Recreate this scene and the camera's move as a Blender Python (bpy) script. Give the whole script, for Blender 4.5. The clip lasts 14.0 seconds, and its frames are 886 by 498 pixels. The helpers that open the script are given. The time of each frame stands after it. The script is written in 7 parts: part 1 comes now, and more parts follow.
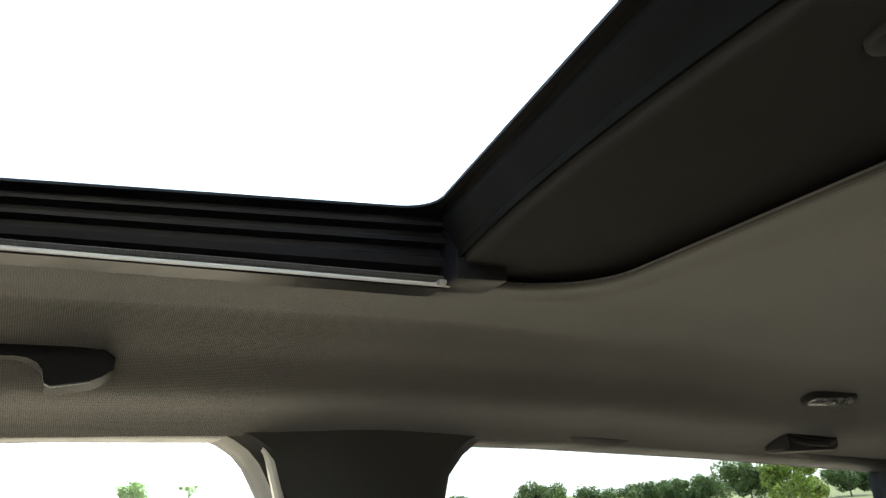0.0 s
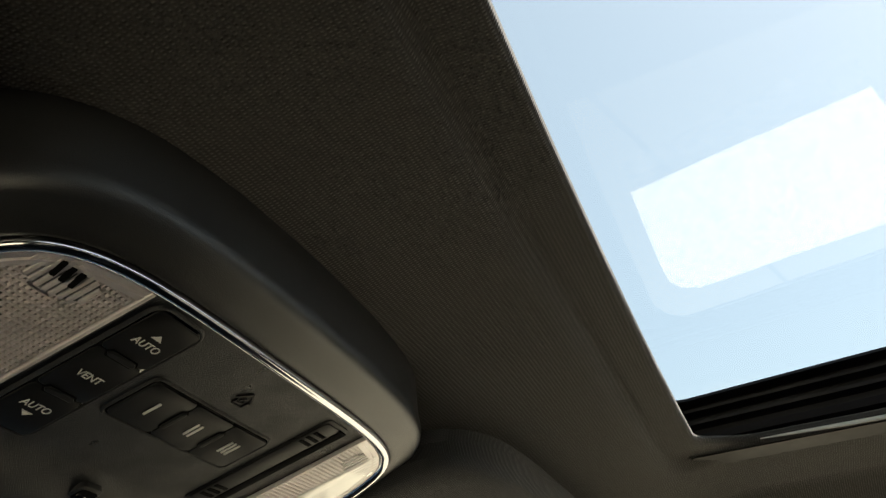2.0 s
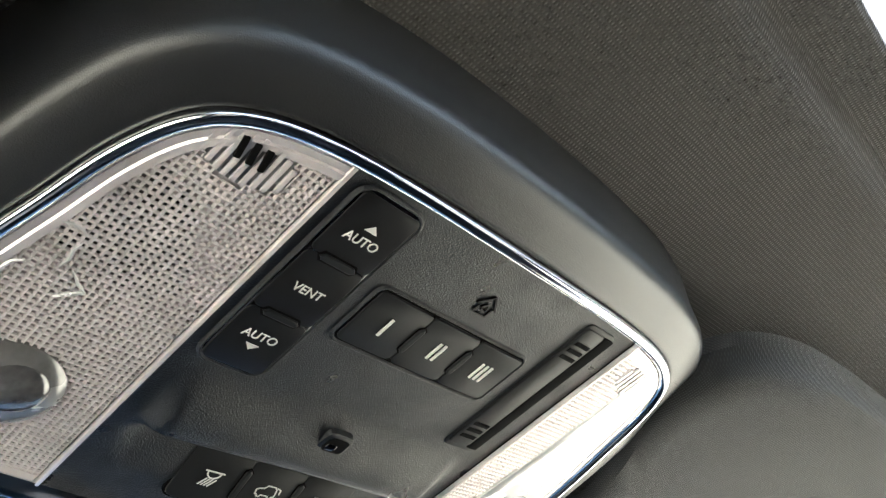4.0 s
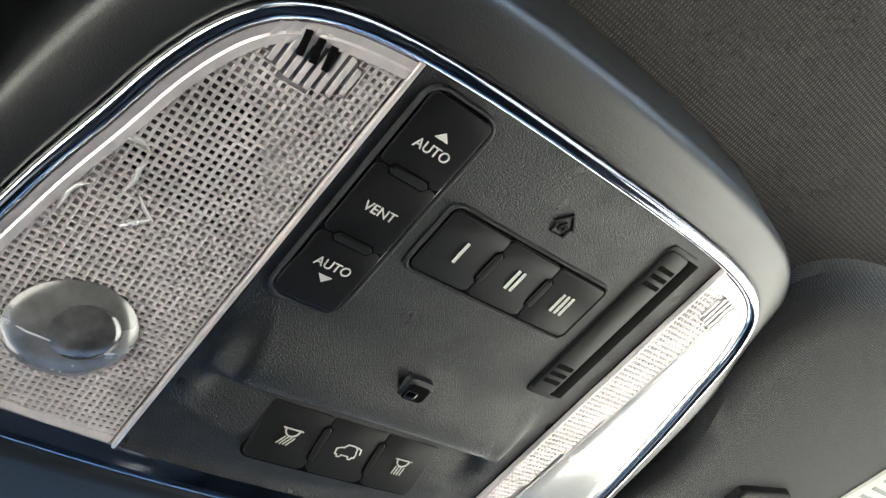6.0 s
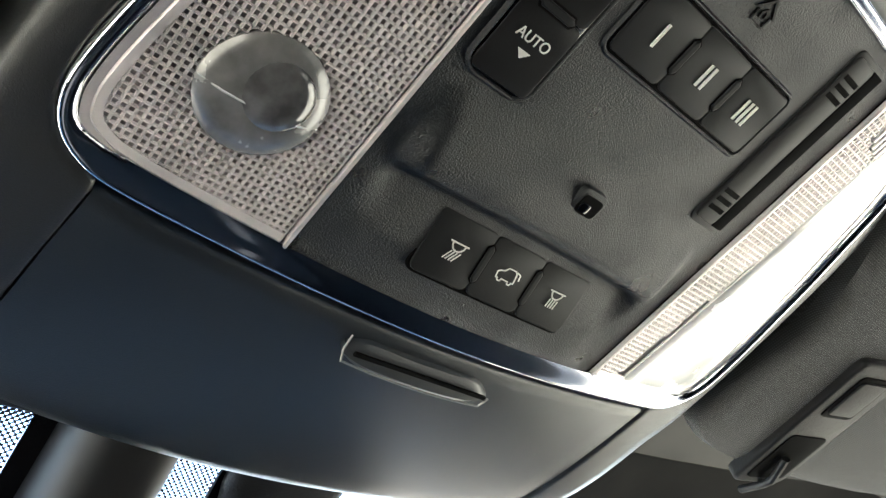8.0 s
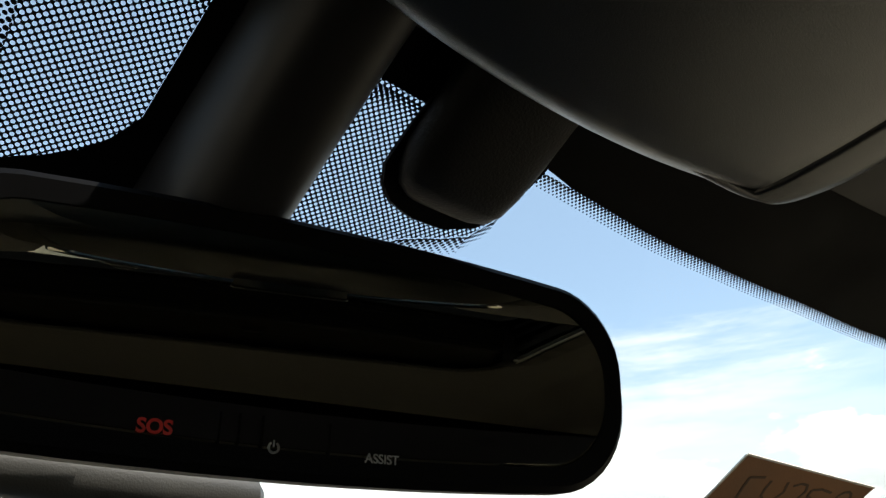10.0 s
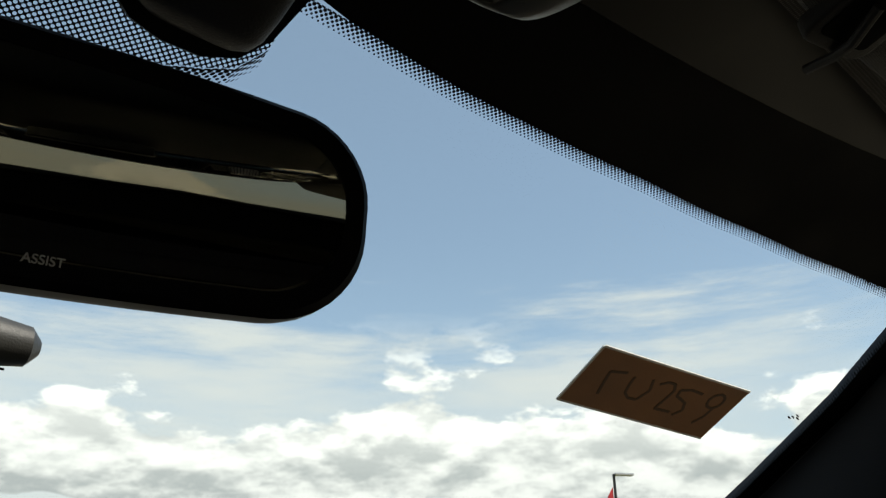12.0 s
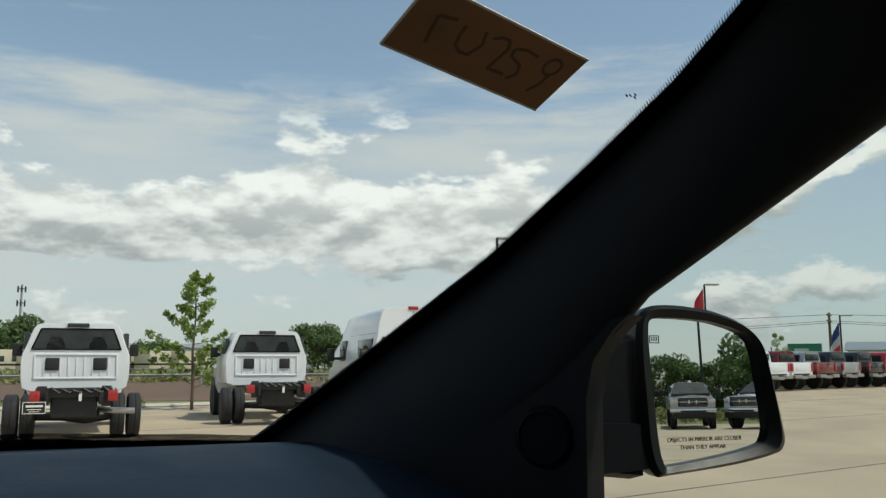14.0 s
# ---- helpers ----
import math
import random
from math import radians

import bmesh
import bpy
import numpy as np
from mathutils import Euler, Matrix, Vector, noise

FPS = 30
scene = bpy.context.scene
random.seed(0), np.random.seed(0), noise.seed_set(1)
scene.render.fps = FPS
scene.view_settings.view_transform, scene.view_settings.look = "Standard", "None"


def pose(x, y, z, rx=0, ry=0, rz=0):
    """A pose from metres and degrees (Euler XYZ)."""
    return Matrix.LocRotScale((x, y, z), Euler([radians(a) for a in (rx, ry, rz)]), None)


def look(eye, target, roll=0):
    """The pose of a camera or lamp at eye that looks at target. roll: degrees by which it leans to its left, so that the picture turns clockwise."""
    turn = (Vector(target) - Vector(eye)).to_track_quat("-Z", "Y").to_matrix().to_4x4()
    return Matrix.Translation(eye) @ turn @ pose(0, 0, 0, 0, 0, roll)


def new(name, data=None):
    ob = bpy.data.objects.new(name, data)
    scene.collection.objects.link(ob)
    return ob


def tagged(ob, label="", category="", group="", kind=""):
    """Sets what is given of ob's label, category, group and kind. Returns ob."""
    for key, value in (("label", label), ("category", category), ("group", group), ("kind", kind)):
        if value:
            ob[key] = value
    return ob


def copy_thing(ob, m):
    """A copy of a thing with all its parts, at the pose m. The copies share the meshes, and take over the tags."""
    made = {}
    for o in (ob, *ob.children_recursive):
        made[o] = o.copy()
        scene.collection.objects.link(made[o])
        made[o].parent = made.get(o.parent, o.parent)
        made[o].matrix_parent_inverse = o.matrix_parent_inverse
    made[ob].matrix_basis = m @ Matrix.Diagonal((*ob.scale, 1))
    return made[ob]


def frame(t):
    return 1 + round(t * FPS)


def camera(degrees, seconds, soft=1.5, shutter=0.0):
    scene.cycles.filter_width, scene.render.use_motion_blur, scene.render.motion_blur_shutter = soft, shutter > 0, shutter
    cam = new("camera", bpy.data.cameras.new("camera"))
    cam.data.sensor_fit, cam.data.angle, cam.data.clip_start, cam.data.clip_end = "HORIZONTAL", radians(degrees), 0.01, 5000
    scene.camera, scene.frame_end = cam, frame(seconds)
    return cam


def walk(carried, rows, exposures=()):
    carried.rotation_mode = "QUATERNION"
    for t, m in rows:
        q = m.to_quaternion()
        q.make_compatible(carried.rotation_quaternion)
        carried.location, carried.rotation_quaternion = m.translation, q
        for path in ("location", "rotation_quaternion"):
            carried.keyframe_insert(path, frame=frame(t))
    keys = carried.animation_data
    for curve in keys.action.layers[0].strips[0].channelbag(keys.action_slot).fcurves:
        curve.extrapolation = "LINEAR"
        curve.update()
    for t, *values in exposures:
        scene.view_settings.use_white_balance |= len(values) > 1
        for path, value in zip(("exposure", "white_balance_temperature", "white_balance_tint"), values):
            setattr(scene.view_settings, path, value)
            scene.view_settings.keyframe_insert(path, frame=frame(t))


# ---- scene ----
PATH = [
    (0, pose(-0.1844, -0.2857, 1.5667, 107.120, 3.904, -115.924)),
    (0.2, pose(-0.2069, -0.2756, 1.5680, 108.502, 3.998, -112.197)),
    (0.5, pose(-0.2257, -0.2663, 1.5708, 111.307, 4.021, -104.434)),
    (1, pose(-0.2471, -0.2386, 1.5701, 116.124, 4.157, -92.898)),
    (1.5, pose(-0.2513, -0.2069, 1.5583, 119.781, 5.451, -80.537)),
    (2, pose(-0.2339, -0.1786, 1.5506, 123.731, 5.452, -68.213)),
    (2.5, pose(-0.2017, -0.1458, 1.5536, 124.586, 3.818, -59.897)),
    (3, pose(-0.1954, -0.1363, 1.5502, 125.087, 4.271, -55.035)),
    (3.2, pose(-0.1896, -0.1393, 1.5503, 125.167, 4.526, -53.701)),
    (5.3, pose(-0.1683, -0.1240, 1.5295, 127.952, 8.280, -45.243)),
    (5.5, pose(-0.1644, -0.1170, 1.5282, 128.277, 8.327, -44.963)),
    (6, pose(-0.1655, -0.1100, 1.5279, 129.161, 8.187, -44.308)),
    (6.5, pose(-0.1650, -0.1037, 1.5217, 128.947, 8.935, -44.294)),
    (7, pose(-0.1684, -0.0929, 1.5146, 128.521, 9.348, -44.407)),
    (7.5, pose(-0.1728, -0.0768, 1.5135, 128.009, 8.905, -44.517)),
    (8, pose(-0.1756, -0.0419, 1.5058, 127.259, 8.051, -44.376)),
    (8.5, pose(-0.1810, -0.0082, 1.4945, 125.764, 3.305, -43.439)),
    (8.8, pose(-0.1734, 0.0211, 1.4959, 124.799, 1.383, -42.337)),
    (9, pose(-0.1678, 0.0412, 1.4962, 124.084, 1.369, -42.498)),
    (9.2, pose(-0.1592, 0.0621, 1.4906, 121.398, 1.416, -42.350)),
    (11.3, pose(-0.1491, 0.0933, 1.4740, 116.109, 2.600, -44.713)),
    (11.5, pose(-0.1246, 0.0776, 1.4722, 116.067, 2.442, -44.567)),
    (12, pose(-0.0528, 0.0444, 1.4413, 114.005, 0.656, -44.500)),
    (12.2, pose(-0.0348, 0.0490, 1.4310, 112.387, 0.450, -45.100)),
    (12.5, pose(-0.0040, 0.0490, 1.4135, 108.790, 0.300, -46.280)),
    (13, pose(0.0006, 0.0644, 1.3961, 104.285, 0.434, -50.294)),
    (13.5, pose(-0.0103, 0.0642, 1.3879, 100.827, 0.222, -51.667)),
    (14, pose(0.0275, 0.0488, 1.3738, 97.828, 0.093, -52.140)),
]
cam = camera(56.35, 14.0, soft=1.4)
walk(cam, PATH, exposures=[
    (0.0, 3.5, 6400, 8), (0.3, 1.9, 6300, 8), (0.6, 1.0, 6200, 8), (1.3, 1.35, 6600, 8), (2.0, 2.2, 6800, 8),
    (2.5, 3.75, 6050, 9), (3.0, 4.30, 5800, 9), (5.5, 4.40, 5500, 10), (7.5, 4.40, 5500, 10), (8.0, 4.10, 5650, 9), (8.4, 3.75, 6050, 8),
    (8.7, 2.75, 6200, 8), (9.0, 1.9, 6200, 9), (9.2, 1.65, 6300, 9), (11.3, 0.5, 6800, 8), (12.5, 0.3, 6750, 7), (13.2, 0.12, 6600, 7), (14.0, 0.0, 6600, 7)])

# ---- daylight ----
SUN_EL, SUN_AZ = radians(57), radians(160)      # azimuth clockwise from +y
world = bpy.data.worlds.new("sky")
scene.world = world
world.use_nodes = True
wn, wl = world.node_tree.nodes, world.node_tree.links
wn.clear()


def wnode(kind, **values):
    nd = wn.new(kind)
    for key, value in values.items():
        nd.inputs[key].default_value = value
    return nd


def wmath(op, a, b=None, clamp=False):
    nd = wn.new("ShaderNodeMath")
    nd.operation, nd.use_clamp = op, clamp
    for k, v in enumerate((a, b)):
        if v is None:
            continue
        if isinstance(v, (int, float)):
            nd.inputs[k].default_value = v
        else:
            wl.new(v, nd.inputs[k])
    return nd.outputs[0]


def wramp(value, lo, hi, to_lo=0.0, to_hi=1.0):
    nd = wn.new("ShaderNodeMapRange")
    nd.interpolation_type = "SMOOTHSTEP"
    wl.new(value, nd.inputs["Value"])
    nd.inputs["From Min"].default_value, nd.inputs["From Max"].default_value = lo, hi
    nd.inputs["To Min"].default_value, nd.inputs["To Max"].default_value = to_lo, to_hi
    return nd.outputs[0]


sky = wn.new("ShaderNodeTexSky")
sky.sky_type, sky.sun_disc = "NISHITA", False
sky.sun_elevation, sky.sun_rotation = SUN_EL, SUN_AZ
sky.air_density, sky.dust_density, sky.ozone_density = 1.0, 1.2, 1.5
coord = wn.new("ShaderNodeTexCoord")
axes = wn.new("ShaderNodeSeparateXYZ")
wl.new(coord.outputs["Generated"], axes.inputs[0])
height = axes.outputs[2]


def wnoise(stretch, scale, detail, rough, shift=0.0, lift=0.0):
    mp = wn.new("ShaderNodeMapping")
    mp.inputs["Scale"].default_value = (1, 1, stretch)
    mp.inputs["Location"].default_value = (shift, shift * 0.7, lift)
    wl.new(coord.outputs["Generated"], mp.inputs[0])
    nz = wnode("ShaderNodeTexNoise", Scale=scale, Detail=detail, Roughness=rough)
    wl.new(mp.outputs[0], nz.inputs["Vector"])
    return nz.outputs["Fac"]


# a bank of heaped cloud low down with crisp lit tops and grey feet, a streaky veil above it, clear blue overhead
puffs = wnoise(2.3, 6.2, 11, 0.57, 5.4)
above = wnoise(2.3, 6.2, 5, 0.55, 5.4, 0.045)
broad = wnoise(1.0, 3.2, 3, 0.5, 11.3)
veil = wnoise(7.0, 2.4, 8, 0.62, 7.7)
aside = wramp(axes.outputs[0], 0.84, 0.97, 1.0, 0.0)        # the bank breaks up away to the right
foot = wramp(wmath("ADD", height, wmath("MULTIPLY", wmath("SUBTRACT", broad, 0.5), 0.10)), 0.100, 0.128)
crest = wramp(wmath("ADD", height, wmath("MULTIPLY", wmath("SUBTRACT", broad, 0.5), 0.16)), 0.150, 0.245, 1.0, 0.0)
bank = wmath("ADD", puffs, wmath("MULTIPLY", wmath("MULTIPLY", foot, crest), wmath("ADD", 0.05, wmath("MULTIPLY", aside, 0.20))))
heap_mask = wmath("MULTIPLY", wramp(bank, 0.560, 0.630), wramp(height, 0.24, 0.34, 1.0, 0.0))
reach = wmath("ADD", height, wmath("MULTIPLY", wmath("SUBTRACT", veil, 0.5), 0.34))
veil_mask = wmath("MULTIPLY", wramp(reach, 0.250, 0.345, 1.0, 0.0), wmath("MULTIPLY", wramp(veil, 0.34, 0.62, 0.92, 0.55), wmath("ADD", 0.35, wmath("MULTIPLY", aside, 0.65))))
haze = wramp(height, 0.02, 0.45, 0.45, 0.20)
cloud = wn.new("ShaderNodeMix")
cloud.data_type = "RGBA"
cloud.inputs[6].default_value, cloud.inputs[7].default_value = (3.2, 3.45, 3.6, 1), (7.7, 7.75, 7.7, 1)
lit = wmath("ADD", wmath("MULTIPLY", wramp(wmath("SUBTRACT", puffs, above), -0.09, 0.11), 0.75), wmath("MULTIPLY", wramp(height, 0.125, 0.225), 0.45))
wl.new(wmath("MINIMUM", lit, 1.0), cloud.inputs[0])
hazy = wn.new("ShaderNodeMix")
hazy.data_type = "RGBA"
hazy.inputs[7].default_value = (4.2, 5.4, 6.2, 1)
wl.new(haze, hazy.inputs[0])
wl.new(sky.outputs[0], hazy.inputs[6])
thin = wn.new("ShaderNodeMix")
thin.data_type = "RGBA"
thin.inputs[7].default_value = (5.0, 5.2, 5.25, 1)
wl.new(veil_mask, thin.inputs[0])
wl.new(hazy.outputs[2], thin.inputs[6])
both = wn.new("ShaderNodeMix")
both.data_type = "RGBA"
wl.new(heap_mask, both.inputs[0])
wl.new(thin.outputs[2], both.inputs[6])
wl.new(cloud.outputs[2], both.inputs[7])
back = wn.new("ShaderNodeBackground")
back.inputs["Strength"].default_value = 0.125
wl.new(both.outputs[2], back.inputs[0])
wl.new(back.outputs[0], wn.new("ShaderNodeOutputWorld").inputs[0])

sun = new("sun", bpy.data.lights.new("sun", "SUN"))
sun.data.energy, sun.data.angle, sun.data.color = 3.2, radians(0.6), (1.0, 0.95, 0.87)
toward = Vector((math.sin(SUN_AZ) * math.cos(SUN_EL), math.cos(SUN_AZ) * math.cos(SUN_EL), math.sin(SUN_EL)))
sun.matrix_world = look(toward * 50, (0, 0, 0))

# ---- materials ----
def material(name):
    m = bpy.data.materials.new(name)
    m.use_nodes = True
    return m, m.node_tree.nodes, m.node_tree.links, m.node_tree.nodes["Principled BSDF"]


def surface(name, color, rough=0.5, metal=0.0, grain=0.0, grain_size=0.001, mottle=0.15, mottle_size=0.05,
            spec=0.5, coat=0.0, random_tint=0.0, smear=0.14):
    """A solid with two scales of variation: fine grain as relief, broad mottling in colour and gloss."""
    m, nd, ln, bsdf = material(name)
    bsdf.inputs["Metallic"].default_value = metal
    bsdf.inputs["Specular IOR Level"].default_value = spec
    bsdf.inputs["Coat Weight"].default_value = coat
    tc = nd.new("ShaderNodeTexCoord")
    big = nd.new("ShaderNodeTexNoise")
    big.inputs["Scale"].default_value, big.inputs["Detail"].default_value = 1 / mottle_size, 5
    ln.new(tc.outputs["Object"], big.inputs["Vector"])
    ramp = nd.new("ShaderNodeMapRange")
    ramp.inputs["From Min"].default_value, ramp.inputs["From Max"].default_value = 0.3, 0.7
    ramp.inputs["To Min"].default_value, ramp.inputs["To Max"].default_value = 1 - mottle, 1 + mottle
    ln.new(big.outputs["Fac"], ramp.inputs["Value"])
    hue = nd.new("ShaderNodeHueSaturation")
    hue.inputs["Color"].default_value = (*color, 1)
    if random_tint:
        info = nd.new("ShaderNodeObjectInfo")
        mr = nd.new("ShaderNodeMapRange")
        mr.inputs["To Min"].default_value, mr.inputs["To Max"].default_value = 1 - random_tint, 1 + random_tint
        ln.new(info.outputs["Random"], mr.inputs["Value"])
        mul = nd.new("ShaderNodeMath")
        mul.operation = "MULTIPLY"
        ln.new(ramp.outputs[0], mul.inputs[0])
        ln.new(mr.outputs[0], mul.inputs[1])
        ln.new(mul.outputs[0], hue.inputs["Value"])
    else:
        ln.new(ramp.outputs[0], hue.inputs["Value"])
    ln.new(hue.outputs[0], bsdf.inputs["Base Color"])
    rr = nd.new("ShaderNodeMapRange")
    rr.inputs["From Min"].default_value, rr.inputs["From Max"].default_value = 0.3, 0.7
    rr.inputs["To Min"].default_value, rr.inputs["To Max"].default_value = rough * (1 - smear), min(rough * (1 + smear), 1)
    ln.new(big.outputs["Fac"], rr.inputs["Value"])
    ln.new(rr.outputs[0], bsdf.inputs["Roughness"])
    if grain:
        fine = nd.new("ShaderNodeTexNoise")
        fine.inputs["Scale"].default_value, fine.inputs["Detail"].default_value = 1 / grain_size, 3
        ln.new(tc.outputs["Object"], fine.inputs["Vector"])
        bump = nd.new("ShaderNodeBump")
        bump.inputs["Strength"].default_value, bump.inputs["Distance"].default_value = grain, grain_size
        ln.new(fine.outputs["Fac"], bump.inputs["Height"])
        ln.new(bump.outputs[0], bsdf.inputs["Normal"])
    return m


def woven(name, color, pitch, depth=0.5):
    """Knitted cloth: two crossed sets of ribs, with a mottled tone."""
    m, nd, ln, bsdf = material(name)
    bsdf.inputs["Roughness"].default_value = 0.95
    bsdf.inputs["Specular IOR Level"].default_value = 0.15
    bsdf.inputs["Sheen Weight"].default_value = 0.25
    tc = nd.new("ShaderNodeTexCoord")
    waves = []
    for direction, k in (("X", 1.0), ("Y", 0.8)):
        wv = nd.new("ShaderNodeTexWave")
        wv.bands_direction = direction
        wv.inputs["Scale"].default_value = k * 0.314 / pitch
        wv.inputs["Distortion"].default_value = 1.1
        wv.inputs["Detail"].default_value, wv.inputs["Detail Scale"].default_value = 1, 3
        ln.new(tc.outputs["Object"], wv.inputs["Vector"])
        waves.append(wv.outputs["Fac"])
    mul = nd.new("ShaderNodeMath")
    mul.operation = "MULTIPLY"
    ln.new(waves[0], mul.inputs[0])
    ln.new(waves[1], mul.inputs[1])
    bump = nd.new("ShaderNodeBump")
    bump.inputs["Strength"].default_value, bump.inputs["Distance"].default_value = depth, pitch * 0.5
    ln.new(mul.outputs[0], bump.inputs["Height"])
    ln.new(bump.outputs[0], bsdf.inputs["Normal"])
    big = nd.new("ShaderNodeTexNoise")
    big.inputs["Scale"].default_value, big.inputs["Detail"].default_value = 9, 6
    ln.new(tc.outputs["Object"], big.inputs["Vector"])
    val = nd.new("ShaderNodeMath")
    val.operation = "MULTIPLY_ADD"
    val.inputs[1].default_value, val.inputs[2].default_value = 0.5, 0.55
    ln.new(big.outputs["Fac"], val.inputs[0])
    tone = nd.new("ShaderNodeMath")
    tone.operation = "MULTIPLY_ADD"
    tone.inputs[1].default_value = 0.7
    ln.new(mul.outputs[0], tone.inputs[0])
    ln.new(val.outputs[0], tone.inputs[2])
    hue = nd.new("ShaderNodeHueSaturation")
    hue.inputs["Color"].default_value = (*color, 1)
    ln.new(tone.outputs[0], hue.inputs["Value"])
    ln.new(hue.outputs[0], bsdf.inputs["Base Color"])
    return m


def pane(name, tint, ior=1.45):
    """Thin window glass: clear or tinted, with a mirror gloss that grows towards grazing."""
    m, nd, ln, bsdf = material(name)
    nd.remove(bsdf)
    clear, gloss, mix, fres = (nd.new(k) for k in ("ShaderNodeBsdfTransparent", "ShaderNodeBsdfGlossy", "ShaderNodeMixShader", "ShaderNodeFresnel"))
    clear.inputs[0].default_value = (*tint, 1)
    gloss.inputs["Roughness"].default_value = 0.0
    fres.inputs[0].default_value = ior
    ln.new(fres.outputs[0], mix.inputs[0])
    ln.new(clear.outputs[0], mix.inputs[1])
    ln.new(gloss.outputs[0], mix.inputs[2])
    ln.new(mix.outputs[0], nd["Material Output"].inputs[0])
    return m


def dotted(name, pitch, radius, fade=0.0):
    """Black enamel on glass, pierced by round clear dots. With fade: black dots that shrink along v until the enamel ends."""
    m, nd, ln, bsdf = material(name)
    bsdf.inputs["Base Color"].default_value = (0.006, 0.006, 0.007, 1)
    bsdf.inputs["Roughness"].default_value = 0.5
    bsdf.inputs["Specular IOR Level"].default_value = 0.05
    uv = nd.new("ShaderNodeUVMap")
    mp = nd.new("ShaderNodeMapping")
    mp.inputs["Rotation"].default_value = (0, 0, radians(45))
    ln.new(uv.outputs[0], mp.inputs[0])
    vor = nd.new("ShaderNodeTexVoronoi")
    vor.voronoi_dimensions = "2D"
    vor.inputs["Scale"].default_value, vor.inputs["Randomness"].default_value = 1 / pitch, 0.0
    ln.new(mp.outputs[0], vor.inputs["Vector"])
    less = nd.new("ShaderNodeMath")
    less.operation = "GREATER_THAN" if fade else "LESS_THAN"
    ln.new(vor.outputs["Distance"], less.inputs[0])
    if fade:
        sep = nd.new("ShaderNodeSeparateXYZ")
        ln.new(uv.outputs[0], sep.inputs[0])
        mr = nd.new("ShaderNodeMapRange")
        mr.inputs["From Max"].default_value = fade
        mr.inputs["To Min"].default_value, mr.inputs["To Max"].default_value = radius, 0.16
        ln.new(sep.outputs[1], mr.inputs["Value"])
        ln.new(mr.outputs[0], less.inputs[1])
    else:
        less.inputs[1].default_value = radius
    clear, mix = nd.new("ShaderNodeBsdfTransparent"), nd.new("ShaderNodeMixShader")
    ln.new(less.outputs[0], mix.inputs[0])
    ln.new(bsdf.outputs[0], mix.inputs[1])
    ln.new(clear.outputs[0], mix.inputs[2])
    ln.new(mix.outputs[0], nd["Material Output"].inputs[0])
    return m


def veiled(name, color, cover, speckle=0.0):
    """A thin translucent sheet that lets part of the sky through."""
    m, nd, ln, bsdf = material(name)
    nd.remove(bsdf)
    clear, diff, trans, add, mix = (nd.new(k) for k in ("ShaderNodeBsdfTransparent", "ShaderNodeBsdfDiffuse", "ShaderNodeBsdfTranslucent", "ShaderNodeAddShader", "ShaderNodeMixShader"))
    tc, nz, mr = nd.new("ShaderNodeTexCoord"), nd.new("ShaderNodeTexNoise"), nd.new("ShaderNodeMapRange")
    nz.inputs["Scale"].default_value, nz.inputs["Detail"].default_value = 260, 6
    ln.new(tc.outputs["Object"], nz.inputs["Vector"])
    mr.inputs["From Min"].default_value, mr.inputs["From Max"].default_value = 0.35, 0.6
    mr.inputs["To Min"].default_value, mr.inputs["To Max"].default_value = cover - speckle, cover
    ln.new(nz.outputs["Fac"], mr.inputs["Value"])
    ln.new(mr.outputs[0], mix.inputs[0])
    diff.inputs[0].default_value = trans.inputs[0].default_value = (*color, 1)
    ln.new(diff.outputs[0], add.inputs[0])
    ln.new(trans.outputs[0], add.inputs[1])
    ln.new(clear.outputs[0], mix.inputs[1])
    ln.new(add.outputs[0], mix.inputs[2])
    ln.new(mix.outputs[0], nd["Material Output"].inputs[0])
    return m


def leafy(name, color):
    m, nd, ln, bsdf = material(name)
    bsdf.inputs["Roughness"].default_value = 0.6
    geo, hue, mr = nd.new("ShaderNodeNewGeometry"), nd.new("ShaderNodeHueSaturation"), nd.new("ShaderNodeMapRange")
    mr.inputs["To Min"].default_value, mr.inputs["To Max"].default_value = 0.55, 1.5
    ln.new(geo.outputs["Random Per Island"], mr.inputs["Value"])
    ln.new(mr.outputs[0], hue.inputs["Value"])
    hue.inputs["Color"].default_value = (*color, 1)
    ln.new(hue.outputs[0], bsdf.inputs["Base Color"])
    trans, mix = nd.new("ShaderNodeBsdfTranslucent"), nd.new("ShaderNodeMixShader")
    mix.inputs[0].default_value = 0.3
    ln.new(hue.outputs[0], trans.inputs[0])
    ln.new(bsdf.outputs[0], mix.inputs[1])
    ln.new(trans.outputs[0], mix.inputs[2])
    ln.new(mix.outputs[0], nd["Material Output"].inputs[0])
    return m


HEADLINER = woven("charcoal_knit", (0.039, 0.036, 0.032), 0.0014, 0.55)
VISOR_CLOTH = woven("visor_knit", (0.0128, 0.0126, 0.0122), 0.0008, 0.4)
CONSOLE = surface("console_plastic", (0.0078, 0.0088, 0.0108), 0.40, spec=0.38, grain=0.75, grain_size=0.00050, mottle=0.35, mottle_size=0.018, smear=0.4)
BIN_DOOR = surface("bin_door_plastic", (0.0105, 0.0134, 0.0176), 0.34, spec=0.75, grain=0.2, grain_size=0.0005, mottle=0.08, mottle_size=0.05)
HOUSING = surface("housing_plastic", (0.0140, 0.0142, 0.0142), 0.36, spec=0.70, grain=0.30, grain_size=0.0004, mottle=0.08, mottle_size=0.05)
